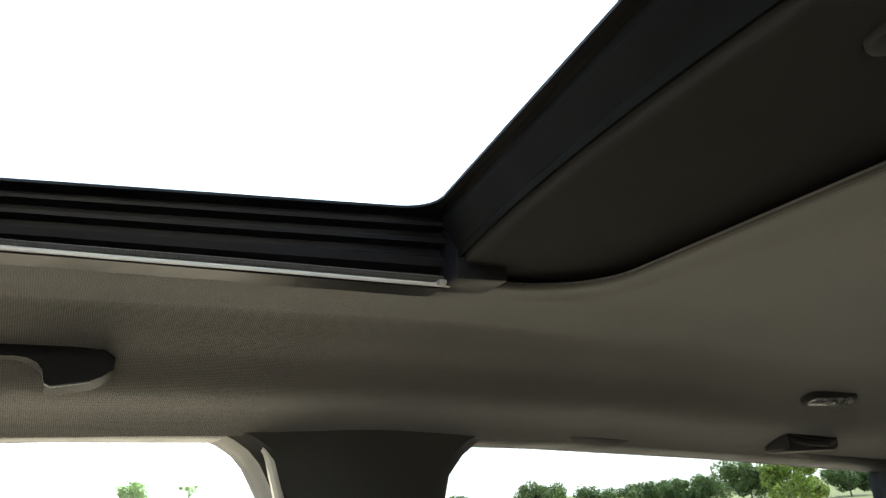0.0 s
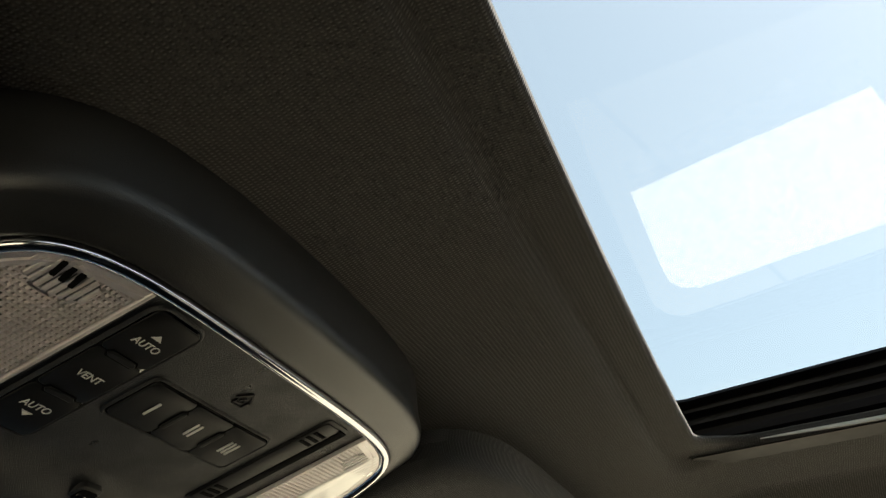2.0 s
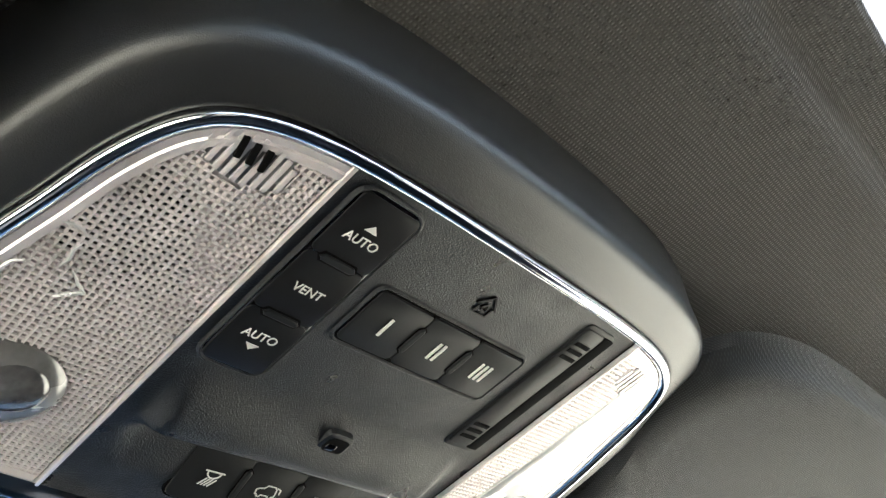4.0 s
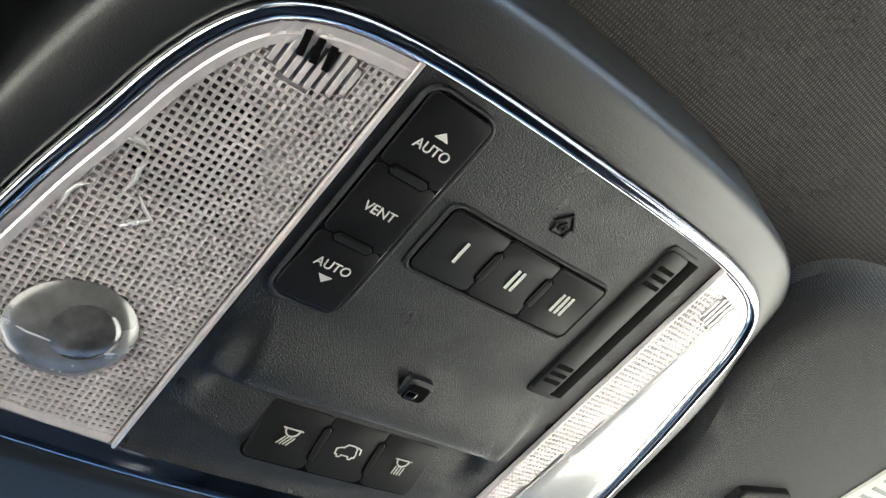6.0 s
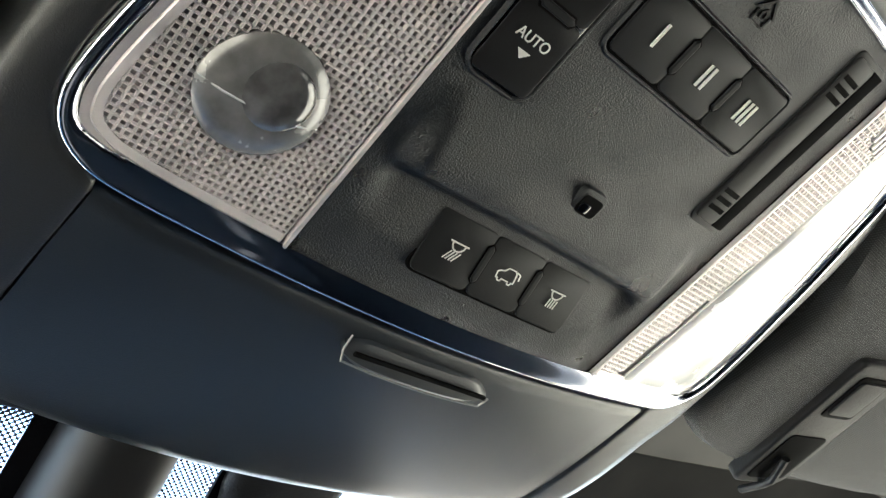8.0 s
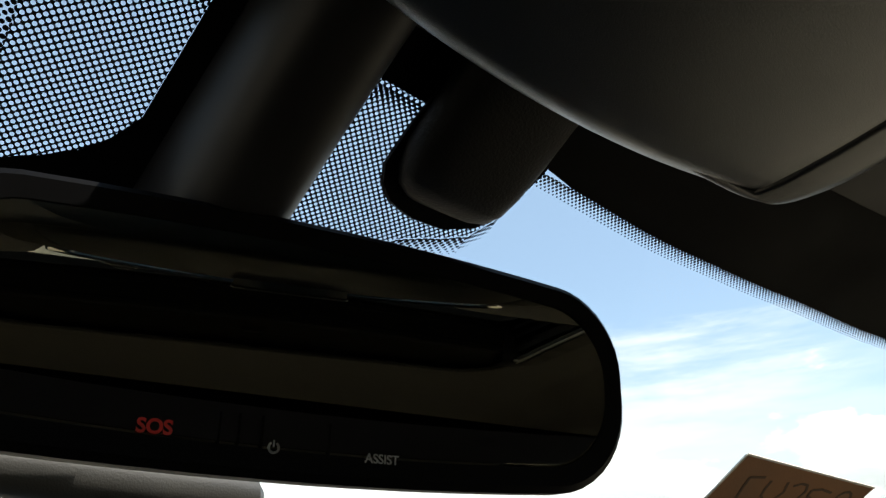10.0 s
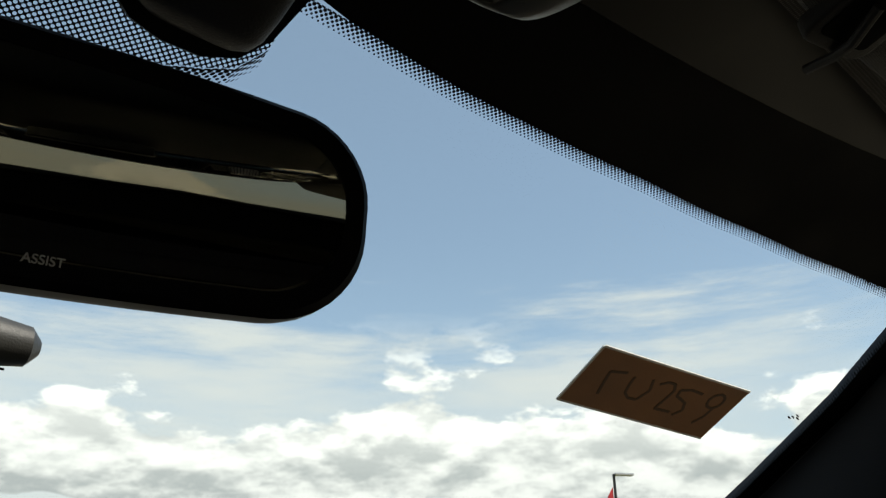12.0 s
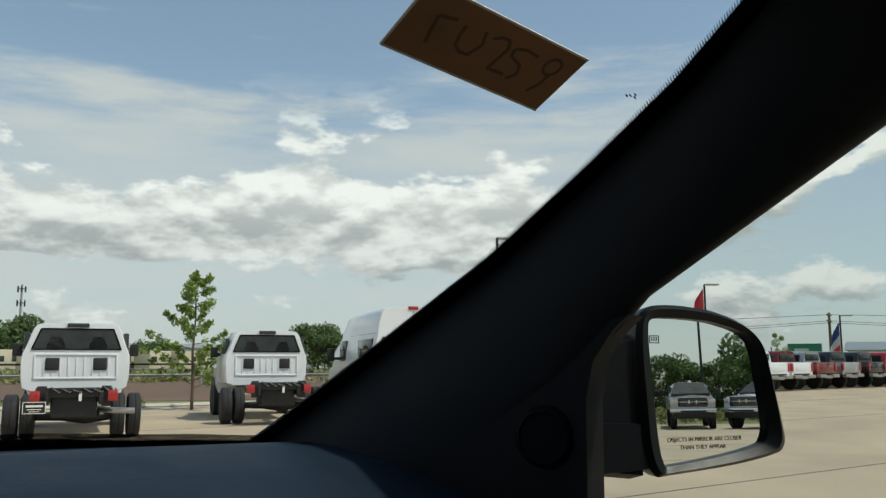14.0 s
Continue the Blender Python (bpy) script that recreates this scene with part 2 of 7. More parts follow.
KEY = surface("key_plastic", (0.012, 0.0125, 0.0138), 0.44, spec=0.14, grain=0.10, grain_size=0.0004, mottle=0.08, mottle_size=0.02)
KEY_DARK = surface("rocker_plastic", (0.006, 0.006, 0.007), 0.42, grain=0.1, grain_size=0.0004, mottle=0.1, mottle_size=0.02, spec=0.18)
GAP = surface("gap_black", (0.003, 0.003, 0.003), 0.8, mottle=0.1, spec=0.05)
CHROME = surface("bright_chrome", (0.66, 0.67, 0.69), 0.09, 1.0, mottle=0.04, mottle_size=0.02)
LENS = surface("prismatic_lens", (0.70, 0.645, 0.648), 0.20, 0.35, mottle=0.22, mottle_size=0.02, coat=0.7)
# darker lens copies: the dim lamp cavity's shade is painted on the pit floors
LENS_PIT_SHADE = surface("lens_pit_shade", (0.30, 0.268, 0.270), 0.16, 0.25, mottle=0.88, mottle_size=0.034, coat=0.6)
LENS_HOLLOW_SHADE = surface("lens_hollow_shade", (0.085, 0.080, 0.080), 0.16, 0.25, mottle=0.7, mottle_size=0.012, coat=0.6)
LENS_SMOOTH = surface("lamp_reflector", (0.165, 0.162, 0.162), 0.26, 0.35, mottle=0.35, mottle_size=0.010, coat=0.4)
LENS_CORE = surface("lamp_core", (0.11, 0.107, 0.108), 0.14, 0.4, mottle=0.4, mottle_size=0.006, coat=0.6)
LENS_PALE = surface("pale_lens_edge", (0.80, 0.80, 0.79), 0.26, 0.55, mottle=0.1, mottle_size=0.02, coat=0.5)
PRINT = surface("white_print", (0.62, 0.61, 0.58), 0.6, mottle=0.05)
PRINT_GREY = surface("grey_print", (0.30, 0.30, 0.29), 0.6, mottle=0.05)
PRINT_RED = surface("red_print", (0.45, 0.02, 0.015), 0.5, mottle=0.05)
TRIM_LIGHT = surface("light_welt", (0.42, 0.41, 0.38), 0.32, mottle=0.08, mottle_size=0.03)
RAIL = surface("black_rail", (0.005, 0.005, 0.0065), 0.42, spec=0.15, mottle=0.15, mottle_size=0.04)
ENAMEL = surface("roof_enamel", (0.004, 0.004, 0.005), 0.6, mottle=0.1, spec=0.2)
STEEL_DULL = surface("dull_clip", (0.30, 0.30, 0.30), 0.35, 0.6, mottle=0.1)
BLACK_TRIM = surface("black_trim", (0.009, 0.009, 0.010), 0.58, spec=0.22, grain=0.25, grain_size=0.0012, mottle=0.15, mottle_size=0.06)
PILLAR = surface("pillar_trim", (0.0115, 0.0132, 0.0160), 0.62, spec=0.12, grain=0.3, grain_size=0.001, mottle=0.12, mottle_size=0.08)
B_TRIM = surface("post_trim", (0.020, 0.0195, 0.0185), 0.6, spec=0.15, grain=0.3, grain_size=0.001, mottle=0.12, mottle_size=0.08)
MIRROR_BASE = surface("mirror_base_black", (0.0065, 0.0075, 0.0095), 0.6, spec=0.10, grain=0.2, grain_size=0.001, mottle=0.15, mottle_size=0.05)
DASH = surface("dash_skin", (0.0040, 0.0128, 0.0245), 0.62, spec=0.22, grain=0.5, grain_size=0.0016, mottle=0.12, mottle_size=0.1)
GLOSS_BLACK = surface("gloss_black", (0.006, 0.006, 0.007), 0.12, mottle=0.1, coat=0.4)
MIRROR = surface("mirror_silver", (0.80, 0.82, 0.80), 0.0, 1.0, mottle=0.0)
MIRROR_DARK = surface("dimming_mirror", (0.34, 0.325, 0.25), 0.0, 1.0, mottle=0.0)
FRIT = surface("black_enamel", (0.004, 0.004, 0.005), 0.6, mottle=0.1, spec=0.05)
DOTS = dotted("enamel_dots", 0.0021, 0.37)
DOT_EDGE = dotted("enamel_dot_edge", 0.0021, 0.55, 0.0105)
DOT_FINE = dotted("enamel_fine_dots", 0.0020, 0.52, 0.0090)
GLASS = pane("clear_glass", (0.90, 0.94, 0.92), 1.10)
SUNROOF_GLASS = pane("tinted_roof_glass", (0.47, 0.445, 0.375), 1.22)
# deeper tint for unseen left rear and quarter panes, to hold back light
DARK_GLASS = pane("dimmed_privacy_glass", (0.12, 0.13, 0.13))
PRIVACY_GLASS = pane("privacy_glass", (0.20, 0.215, 0.21))
SIDE_GLASS = pane("side_glass", (0.78, 0.83, 0.80), 1.16)
REFLECTION = veiled("pale_reflection", (0.55, 0.55, 0.55), 0.075, 0.035)
CARD = surface("brown_card", (0.32, 0.16, 0.08), 0.8, grain=0.2, grain_size=0.002, mottle=0.12, mottle_size=0.03)
LABEL = surface("label_paper", (0.75, 0.73, 0.66), 0.7, mottle=0.04)

# ---- shape helpers ----
def mesh_of(bm, name, smooth=True, angle=35):
    me = bpy.data.meshes.new(name)
    bmesh.ops.recalc_face_normals(bm, faces=bm.faces)
    bm.to_mesh(me)
    bm.free()
    if smooth:
        me.polygons.foreach_set("use_smooth", [True] * len(me.polygons))
        me.set_sharp_from_angle(angle=radians(angle))
    return me


def part(name, bm, mat, parent=None, label="", smooth=True, angle=35):
    ob = new(name, mesh_of(bm, name, smooth, angle))
    ob.data.materials.append(mat)
    if parent is not None:
        ob.parent = parent
    if label:
        ob["label"] = label
    return ob


def thing(name, label, category, group="", kind="", at=None):
    ob = new(name)
    if at is not None:
        ob.matrix_world = at
    return tagged(ob, label, category, group, kind)


def loft(rings, closed=True, cap_first=False, cap_last=False):
    bm = bmesh.new()
    rows = [[bm.verts.new(p) for p in ring] for ring in rings]
    for a, b in zip(rows, rows[1:]):
        n = len(a)
        for i in range(n if closed else n - 1):
            j = (i + 1) % n
            bm.faces.new((a[i], a[j], b[j], b[i]))
    if cap_first:
        bm.faces.new(rows[0])
    if cap_last:
        bm.faces.new(rows[-1])
    return bm


def merge(bms):
    out = bmesh.new()
    for b in bms:
        me = bpy.data.meshes.new("tmp")
        b.to_mesh(me)
        b.free()
        out.from_mesh(me)
        bpy.data.meshes.remove(me)
    return out


def box(x0, x1, y0, y1, z0, z1, bevel=0.0, seg=2):
    bm = bmesh.new()
    bmesh.ops.create_cube(bm, size=1)
    for v in bm.verts:
        v.co = ((x0 + x1) / 2 + v.co.x * (x1 - x0), (y0 + y1) / 2 + v.co.y * (y1 - y0), (z0 + z1) / 2 + v.co.z * (z1 - z0))
    if bevel:
        bmesh.ops.bevel(bm, geom=bm.edges[:], offset=bevel, segments=seg, affect="EDGES", profile=0.6)
    return bm


def rrect(hw, y0, y1, r0, r1, n=8, m=8, bow=0.0):
    """Closed outline in x, y: corner radius r0 at y0 and r1 at y1; bow swells the y1 side. Always the same count for n, m."""
    pts = []
    for cx, cy, r, a0 in ((hw - r0, y0 + r0, r0, -90), (hw - r1, y1 - r1, r1, 0), (-hw + r1, y1 - r1, r1, 90), (-hw + r0, y0 + r0, r0, 180)):
        arc = [(cx + r * math.cos(radians(a0 + 90 * k / n)), cy + r * math.sin(radians(a0 + 90 * k / n))) for k in range(n + 1)]
        pts.append(arc)
    out = []
    for k in range(4):
        out += pts[k]
        a, b = pts[k][-1], pts[(k + 1) % 4][0]
        out += [(a[0] + (b[0] - a[0]) * i / m, a[1] + (b[1] - a[1]) * i / m) for i in range(1, m)]
    if bow:
        mid = (y0 + y1) / 2
        out = [(x, y + bow * max(0, 1 - (x / hw) ** 2) * max(0, (y - mid) / (y1 - mid))) for x, y in out]
    return out


def slab(outline, w0, w1, bevel=0.0, seg=2, shift=(0, 0)):
    """An outline in x, y made solid from w0 to w1, its w1 rim rounded."""
    rings = []
    cx = sum(p[0] for p in outline) / len(outline)
    cy = sum(p[1] for p in outline) / len(outline)
    hx = max(abs(p[0] - cx) for p in outline)
    hy = max(abs(p[1] - cy) for p in outline)

    def ring(inset, w):
        return [(cx + shift[0] + (x - cx) * (1 - inset / hx), cy + shift[1] + (y - cy) * (1 - inset / hy), w) for x, y in outline]
    rings.append(ring(0, w0))
    s = 1 if w1 > w0 else -1
    if bevel:
        for k in range(seg + 1):
            a = radians(90 * k / seg)
            rings.append(ring(bevel * (1 - math.cos(a)), w1 - s * bevel * (1 - math.sin(a))))
    else:
        rings.append(ring(0, w1))
    return loft(rings, True, True, True)


def ribbon(points, width, w0, w1):
    """A flat stroke of that width through the points, in x, y."""
    bms = []
    for (ax, ay), (bx, by) in zip(points, points[1:]):
        d = Vector((bx - ax, by - ay))
        if d.length < 1e-9:
            continue
        t = d.normalized()
        nrm = Vector((-t.y, t.x)) * width / 2
        e = t * width * 0.4
        q = [(ax - e.x + nrm.x, ay - e.y + nrm.y), (bx + e.x + nrm.x, by + e.y + nrm.y), (bx + e.x - nrm.x, by + e.y - nrm.y), (ax - e.x - nrm.x, ay - e.y - nrm.y)]
        bms.append(slab(q, w0, w1))
    return merge(bms)


def sweep(path, radius, n=10, flat=1.0):
    """A round bar along a path of points."""
    rings = []
    path = [Vector(p) for p in path]
    for i, p in enumerate(path):
        t = (path[min(i + 1, len(path) - 1)] - path[max(i - 1, 0)]).normalized()
        side = t.cross(Vector((0.05, 0.1, 1))).normalized()
        up = side.cross(t)
        r = radius[i] if isinstance(radius, (list, tuple)) else radius
        rings.append([p + side * r * math.cos(2 * math.pi * k / n) + up * r * flat * math.sin(2 * math.pi * k / n) for k in range(n)])
    return loft(rings, True, True, True)


def lathe(profile, n=24, axis="z"):
    """Turned round z: profile rows of (radius, height)."""
    rings = [[(max(r, 1e-5) * math.cos(2 * math.pi * k / n), max(r, 1e-5) * math.sin(2 * math.pi * k / n), h) for k in range(n)] for r, h in profile]
    bm = loft(rings, True, True, True)
    if axis == "x":
        bm.transform(Matrix.Rotation(radians(90), 4, "Y"))
    if axis == "y":
        bm.transform(Matrix.Rotation(radians(-90), 4, "X"))
    return bm


def words(text, size, m, mat, parent, name="lettering", extrude=0.00012, label="", heavy=0.0):
    cu = bpy.data.curves.new(name, "FONT")
    cu.body, cu.size, cu.extrude, cu.align_x, cu.align_y = text, size, extrude, "CENTER", "CENTER"
    cu.offset = heavy
    tmp = new("tmp_text", cu)
    bpy.context.view_layer.update()
    me = bpy.data.meshes.new_from_object(tmp.evaluated_get(bpy.context.evaluated_depsgraph_get()))
    bpy.data.objects.remove(tmp)
    bpy.data.curves.remove(cu)
    ob = new(name, me)
    me.transform(m)
    me.materials.clear()
    me.materials.append(mat)
    ob.parent = parent
    if label:
        ob["label"] = label
    return ob


def lerp(a, b, t):
    return a + (b - a) * t


def table(x, rows):
    if x <= rows[0][0]:
        return rows[0][1]
    for (x0, y0), (x1, y1) in zip(rows, rows[1:]):
        if x <= x1:
            t = (x - x0) / (x1 - x0)
            t = t * t * (3 - 2 * t) * 0.5 + t * 0.5
            return y0 + (y1 - y0) * t
    return rows[-1][1]


def smooth01(t):
    t = min(max(t, 0.0), 1.0)
    return t * t * (3 - 2 * t)


def spline(pts, k=4):
    """A smooth closed line through the points."""
    out = []
    n = len(pts)
    for i in range(n):
        p0, p1, p2, p3 = (Vector(pts[(i + j) % n]) for j in (-1, 0, 1, 2))
        for s in range(k):
            t = s / k
            q = 0.5 * ((2 * p1) + (p2 - p0) * t + (2 * p0 - 5 * p1 + 4 * p2 - p3) * t * t + (3 * p1 - p0 - 3 * p2 + p3) * t ** 3)
            out.append((q.x, q.y))
    return out


def facing(ob, toward):
    """Turns a single sheet so that its front looks that way."""
    total = sum((p.normal * p.area for p in ob.data.polygons), Vector())
    if total.dot(Vector(toward)) < 0:
        ob.data.flip_normals()
    return ob


def sheet(corners):
    bm = bmesh.new()
    bm.faces.new([bm.verts.new(c) for c in corners])
    return bm

# ==== the car's inside ====
OPEN_X, OPEN_Y0, OPEN_Y1 = 0.388, -0.712, -0.1548        # opening in the headliner
GLASS_Z = 1.782


def liner_z(x, y):
    base = table(y, [(-2.3, 1.610), (-1.42, 1.674), (-1.142, 1.696), (-0.86, 1.722), (-0.60, 1.7360), (-0.35, 1.7415), (-0.17, 1.7450), (-0.11, 1.729), (-0.05, 1.716), (0.05, 1.709), (0.16, 1.697), (0.26, 1.690)])
    drop = table(abs(x), [(0.385, 0), (0.41, 0.0022), (0.45, 0.0052), (0.487, 0.0085), (0.505, 0.0155), (0.525, 0.0245), (0.545, 0.0335), (0.56, 0.043), (0.575, 0.056), (0.59, 0.066), (0.62, 0.074), (0.64, 0.082), (0.66, 0.094)])
    ease = 1 - 0.80 * smooth01((y + 0.12) / 0.30)
    return base - drop * ease


def shield_y(x, z):
    return 0.405 - 0.26 * x * x + (1.61 - z) * 1.84


def on_shield(x, z, off=0.0):
    return (x, shield_y(x, z) - off * 0.48, z - off * 0.88)


# headliner: rings from the roof opening out to the edges of the roof
def liner_mesh():
    inner = [(x, y + 0.006 * (1 - (x / 0.36) ** 2) * (y > -0.3)) for x, y in rrect(OPEN_X, OPEN_Y0, OPEN_Y1, 0.075, 0.044, n=10, m=16)]
    cy = -0.42

    def far(p):
        d = Vector((p[0], p[1] - cy))
        best = 9.0
        for ax, lim in ((0, 0.66), (0, -0.66)):
            if d[ax] * lim > 0:
                best = min(best, lim / d[ax])
        if d.y < 0:
            best = min(best, (-2.3 - cy) / d.y)
        else:
            for _ in range(6):
                x = min(max(d.x * best, -0.66), 0.66)
                best = min(best, (0.262 - 0.26 * x * x - cy) / max(d.y, 1e-6))
        return d.x * best, cy + d.y * best
    outer = [far(p) for p in inner]
    for cx in (0.66, -0.66):
        for cyy in (-2.3, 0.149):
            k = min(range(len(outer)), key=lambda i: (outer[i][0] - cx) ** 2 + (outer[i][1] - cyy) ** 2)
            outer[k] = (cx, cyy)
    rings = []
    for e, up in ((0.006, 0.0075), (0.001, 0.0055), (0.0, 0.0035), (0.0012, 0.0014), (0.004, 0.0002), (0.008, 0.0), (0.02, 0.0)):
        rings.append([(x * (1 + e / OPEN_X), cy + (y - cy) * (1 + e / 0.27), liner_z(x * (1 + e / OPEN_X), y) + up) for x, y in inner])
    start = [(p[0], p[1]) for p in rings[-1]]
    for k in range(1, 31):
        t = (k / 30) ** 1.15
        rings.append([(lerp(a[0], b[0], t), lerp(a[1], b[1], t), liner_z(lerp(a[0], b[0], t), lerp(a[1], b[1], t))) for a, b in zip(start, outer)])
    return loft(rings)


tagged(part("ceiling", liner_mesh(), HEADLINER, angle=60), "charcoal knitted headliner with a roof opening", "headliner", kind="structure")

# roof skin above the liner, closing the car against the sky
roof_parts = [box(-0.74, 0.74, -2.42, -0.69, 1.798, 1.834, 0.004), box(0.52, 0.74, -0.69, -0.11, 1.798, 1.830, 0.004), box(-0.74, -0.52, -0.69, -0.11, 1.798, 1.830, 0.004)]
grid_rows = []
for x in [k / 12 * 0.74 for k in range(-12, 13)]:
    top = [(-0.11, 1.812), (0.02, 1.795), (0.12, 1.765), (0.235 - 0.26 * x * x, 1.712)]
    low = [(0.225 - 0.26 * x * x, 1.700), (0.10, 1.752), (0.0, 1.78), (-0.11, 1.792)]
    grid_rows.append([(x, a, b) for a, b in top + low])
roof_parts.append(loft(grid_rows, True, True, True))
tagged(part("roof", merge(roof_parts), RAIL), "black painted car roof skin", "roof", kind="structure")

# sunroof: glass in its black surround, ribbed side rails, rear cross bar
def clear_rear(x):
    return -0.513 - 0.130 * math.sqrt(x * x + 0.0004)


def glass_rise(y):
    """The roof glass climbs a little towards the rear."""
    return 0.0012 + 0.031 * max(0.0, -0.15 - y)


def rail_foot(y):
    return 1.7425 - 0.0265 * max(0.0, -0.18 - y)


def shade_front(x):
    return -0.550 - 0.27 * x * x


sunroof = thing("sunroof", "closed tinted glass sunroof in a black surround", "sunroof")
glass_outline = rrect(0.535, -0.70, -0.105, 0.03, 0.03, n=8, m=12)
facing(part("glass_pane", sheet([(x, y, GLASS_Z + 0.016 + 0.031 * (-0.15 - y)) for x, y in glass_outline]), SUNROOF_GLASS, sunroof, "tinted roof glass"), (0, 0, -1)).visible_shadow = False
clear_edge = []
for x, y in rrect(0.3655, -0.545, -0.137, 0.034, 0.020, n=8, m=12):
    w = max(0.0, (-0.30 - y) / 0.245)
    clear_edge.append((x, y + w * (clear_rear(x) + 0.545 - 0.007 * smooth01((abs(x) - 0.33) / 0.04))))
wide = rrect(0.535, -0.70, -0.105, 0.03, 0.03, n=8, m=12)
part("border", loft([[(x, y, z + glass_rise(y)) for x, y in ring] for ring, z in ((wide, 1.779), (wide, 1.7746), (clear_edge, 1.7745), (clear_edge, 1.7765))]), ENAMEL, sunroof, "black enamel border")
RIBS = [(0.3925, 1.742), (0.398, 1.7445), (0.398, 1.7495), (0.3885, 1.7515), (0.3865, 1.7555), (0.393, 1.757), (0.393, 1.7605), (0.3825, 1.7615), (0.3820, 1.7635), (0.389, 1.765), (0.389, 1.7675), (0.3775, 1.7685), (0.377, 1.7702), (0.384, 1.7715), (0.384, 1.7735), (0.3740, 1.7742), (0.41, 1.7742), (0.42, 1.742)]
for side in (1, -1):
    part("side_rail", loft([[(side * (x - 0.004 * (z - 1.742) / 0.0322), y, lerp(rail_foot(y), 1.7742 + glass_rise(y), (z - 1.742) / 0.0322)) for x, z in RIBS] for y in (-0.578, -0.50, -0.40, -0.30, -0.13)], True, True, True), RAIL, sunroof, "ribbed black guide rail", angle=25)
    part("rail_end", box(*sorted((side * 0.366, side * 0.41)), -0.625, -0.578, 1.733, 1.7868, 0.004), RAIL, sunroof)
    part("rail_clip", box(*sorted((side * 0.3655, side * 0.372)), -0.590, -0.585, 1.759, 1.765, 0.001), STEEL_DULL, sunroof)
    part("rail_clip", box(*sorted((side * 0.382, side * 0.3925)), -0.5775, -0.571, 1.7335, 1.737, 0.001), STEEL_DULL, sunroof)
rows = []
for x in [k / 14 * 0.368 for k in range(-14, 15)]:
    c, e = clear_rear(x), shade_front(x)
    prof = [(c - 0.003, 1.7740), (c - 0.006, 1.7735), (c - 0.010, 1.7715), (lerp(c, e, 0.35), 1.7665), (lerp(c, e, 0.6), 1.7600), (lerp(c, e, 0.8), 1.7545), (e + 0.006, 1.7530), (e + 0.005, 1.7505), (e + 0.0015, 1.7510), (e - 0.012, 1.762), (e - 0.012, 1.7738)]
    rows.append([(x, y, 1.7505 + (z - 1.7505) * 1.66) for y, z in prof])
part("cross_bar", loft(rows, True, True, True), GAP, sunroof, "rounded black rear bar", angle=30)
front_bar = [(-0.128, 1.782), (-0.132, 1.765), (-0.125, 1.755), (-0.10, 1.755), (-0.10, 1.79)]
part("front_bar", loft([[(x, y, z) for y, z in front_bar] for x in (-0.38, 0.0, 0.38)], True, True, True), RAIL, sunroof)

shade = thing("sunshade", "dark cloth sunroof shade slid back", "sunshade")
SHADE = surface("shade_cloth", (0.016, 0.0155, 0.0155), 0.95, grain=0.25, grain_size=0.001, spec=0.1)
rows = []
for x in [k / 16 * 0.392 for k in range(-16, 17)]:
    e = shade_front(x)
    rows.append([(x, y, z) for y, z in ((e - 0.001, 1.765), (e, 1.7510), (e - 0.001, 1.7475), (e - 0.004, 1.7455), (e - 0.010, 1.7450), (-0.64, 1.7452), (-0.90, 1.7480), (-1.15, 1.750), (-1.15, 1.765))])
part("shade_board", loft(rows, False), SHADE, shade, angle=50)
part("pull_grip", slab([(0.002 + 0.016 * math.cos(k * math.pi / 10), -0.606 + 0.012 * math.sin(k * math.pi / 10)) for k in range(20)], 1.746, 1.740, 0.003), BLACK_TRIM, shade)

for side in (1, -1):
    welt = thing("roof_welt", "thin pale welt along the roof opening", "trim", kind="structure")
    part("strip", sweep([(side * (0.3895 + 0.0004 * math.sin(k)), -0.583 + k * 0.386 / 12, rail_foot(-0.583 + k * 0.386 / 12) + 0.0022 + 0.0010 * smooth01((k - 10) / 2)) for k in range(13)], [0.0017] * 11 + [0.0013, 0.0005], 8), TRIM_LIGHT, welt)

# added pale sheet: stands in for a side window's reflection in the sunroof
reflection_outline = [(0.109, -0.166), (0.150, -0.167), (0.190, -0.1685), (0.208, -0.1705), (0.2185, -0.176), (0.2235, -0.186), (0.2220, -0.200), (0.214, -0.245), (0.203, -0.321), (0.168, -0.310), (0.085, -0.277), (0.096, -0.222)]
tagged(part("film_sheet", slab(reflection_outline, GLASS_Z + 0.0072, GLASS_Z + 0.0080), REFLECTION), "pale sheet at the sunroof glass standing in for a window reflection", "film")

# grab handle, coat lamp, visor lamp tag on the right side rail
handle = thing("grab_handle", "black folded grab handle on the side rail", "grab handle")
HANDLE = surface("handle_black", (0.005, 0.005, 0.006), 0.6, spec=0.1, grain=0.2, grain_size=0.001)
arch = [(-0.126, 1.6890), (-0.1365, 1.6955), (-0.18, 1.7010), (-0.225, 1.7052), (-0.272, 1.7063), (-0.318, 1.7042), (-0.339, 1.7005), (-0.348, 1.6935), (-0.347, 1.684), (-0.338, 1.677), (-0.329, 1.6735),
        (-0.312, 1.6712), (-0.300, 1.6695), (-0.2955, 1.6720), (-0.2935, 1.6835), (-0.2895, 1.6900), (-0.282, 1.6942), (-0.272, 1.6958), (-0.225, 1.6951), (-0.1935, 1.6935), (-0.180, 1.6910), (-0.1730, 1.6860), (-0.1715, 1.678), (-0.1715, 1.6665),
        (-0.160, 1.6645), (-0.146, 1.6655), (-0.138, 1.668), (-0.131, 1.676)]
arch = [(y, z + 0.007) for y, z in arch]
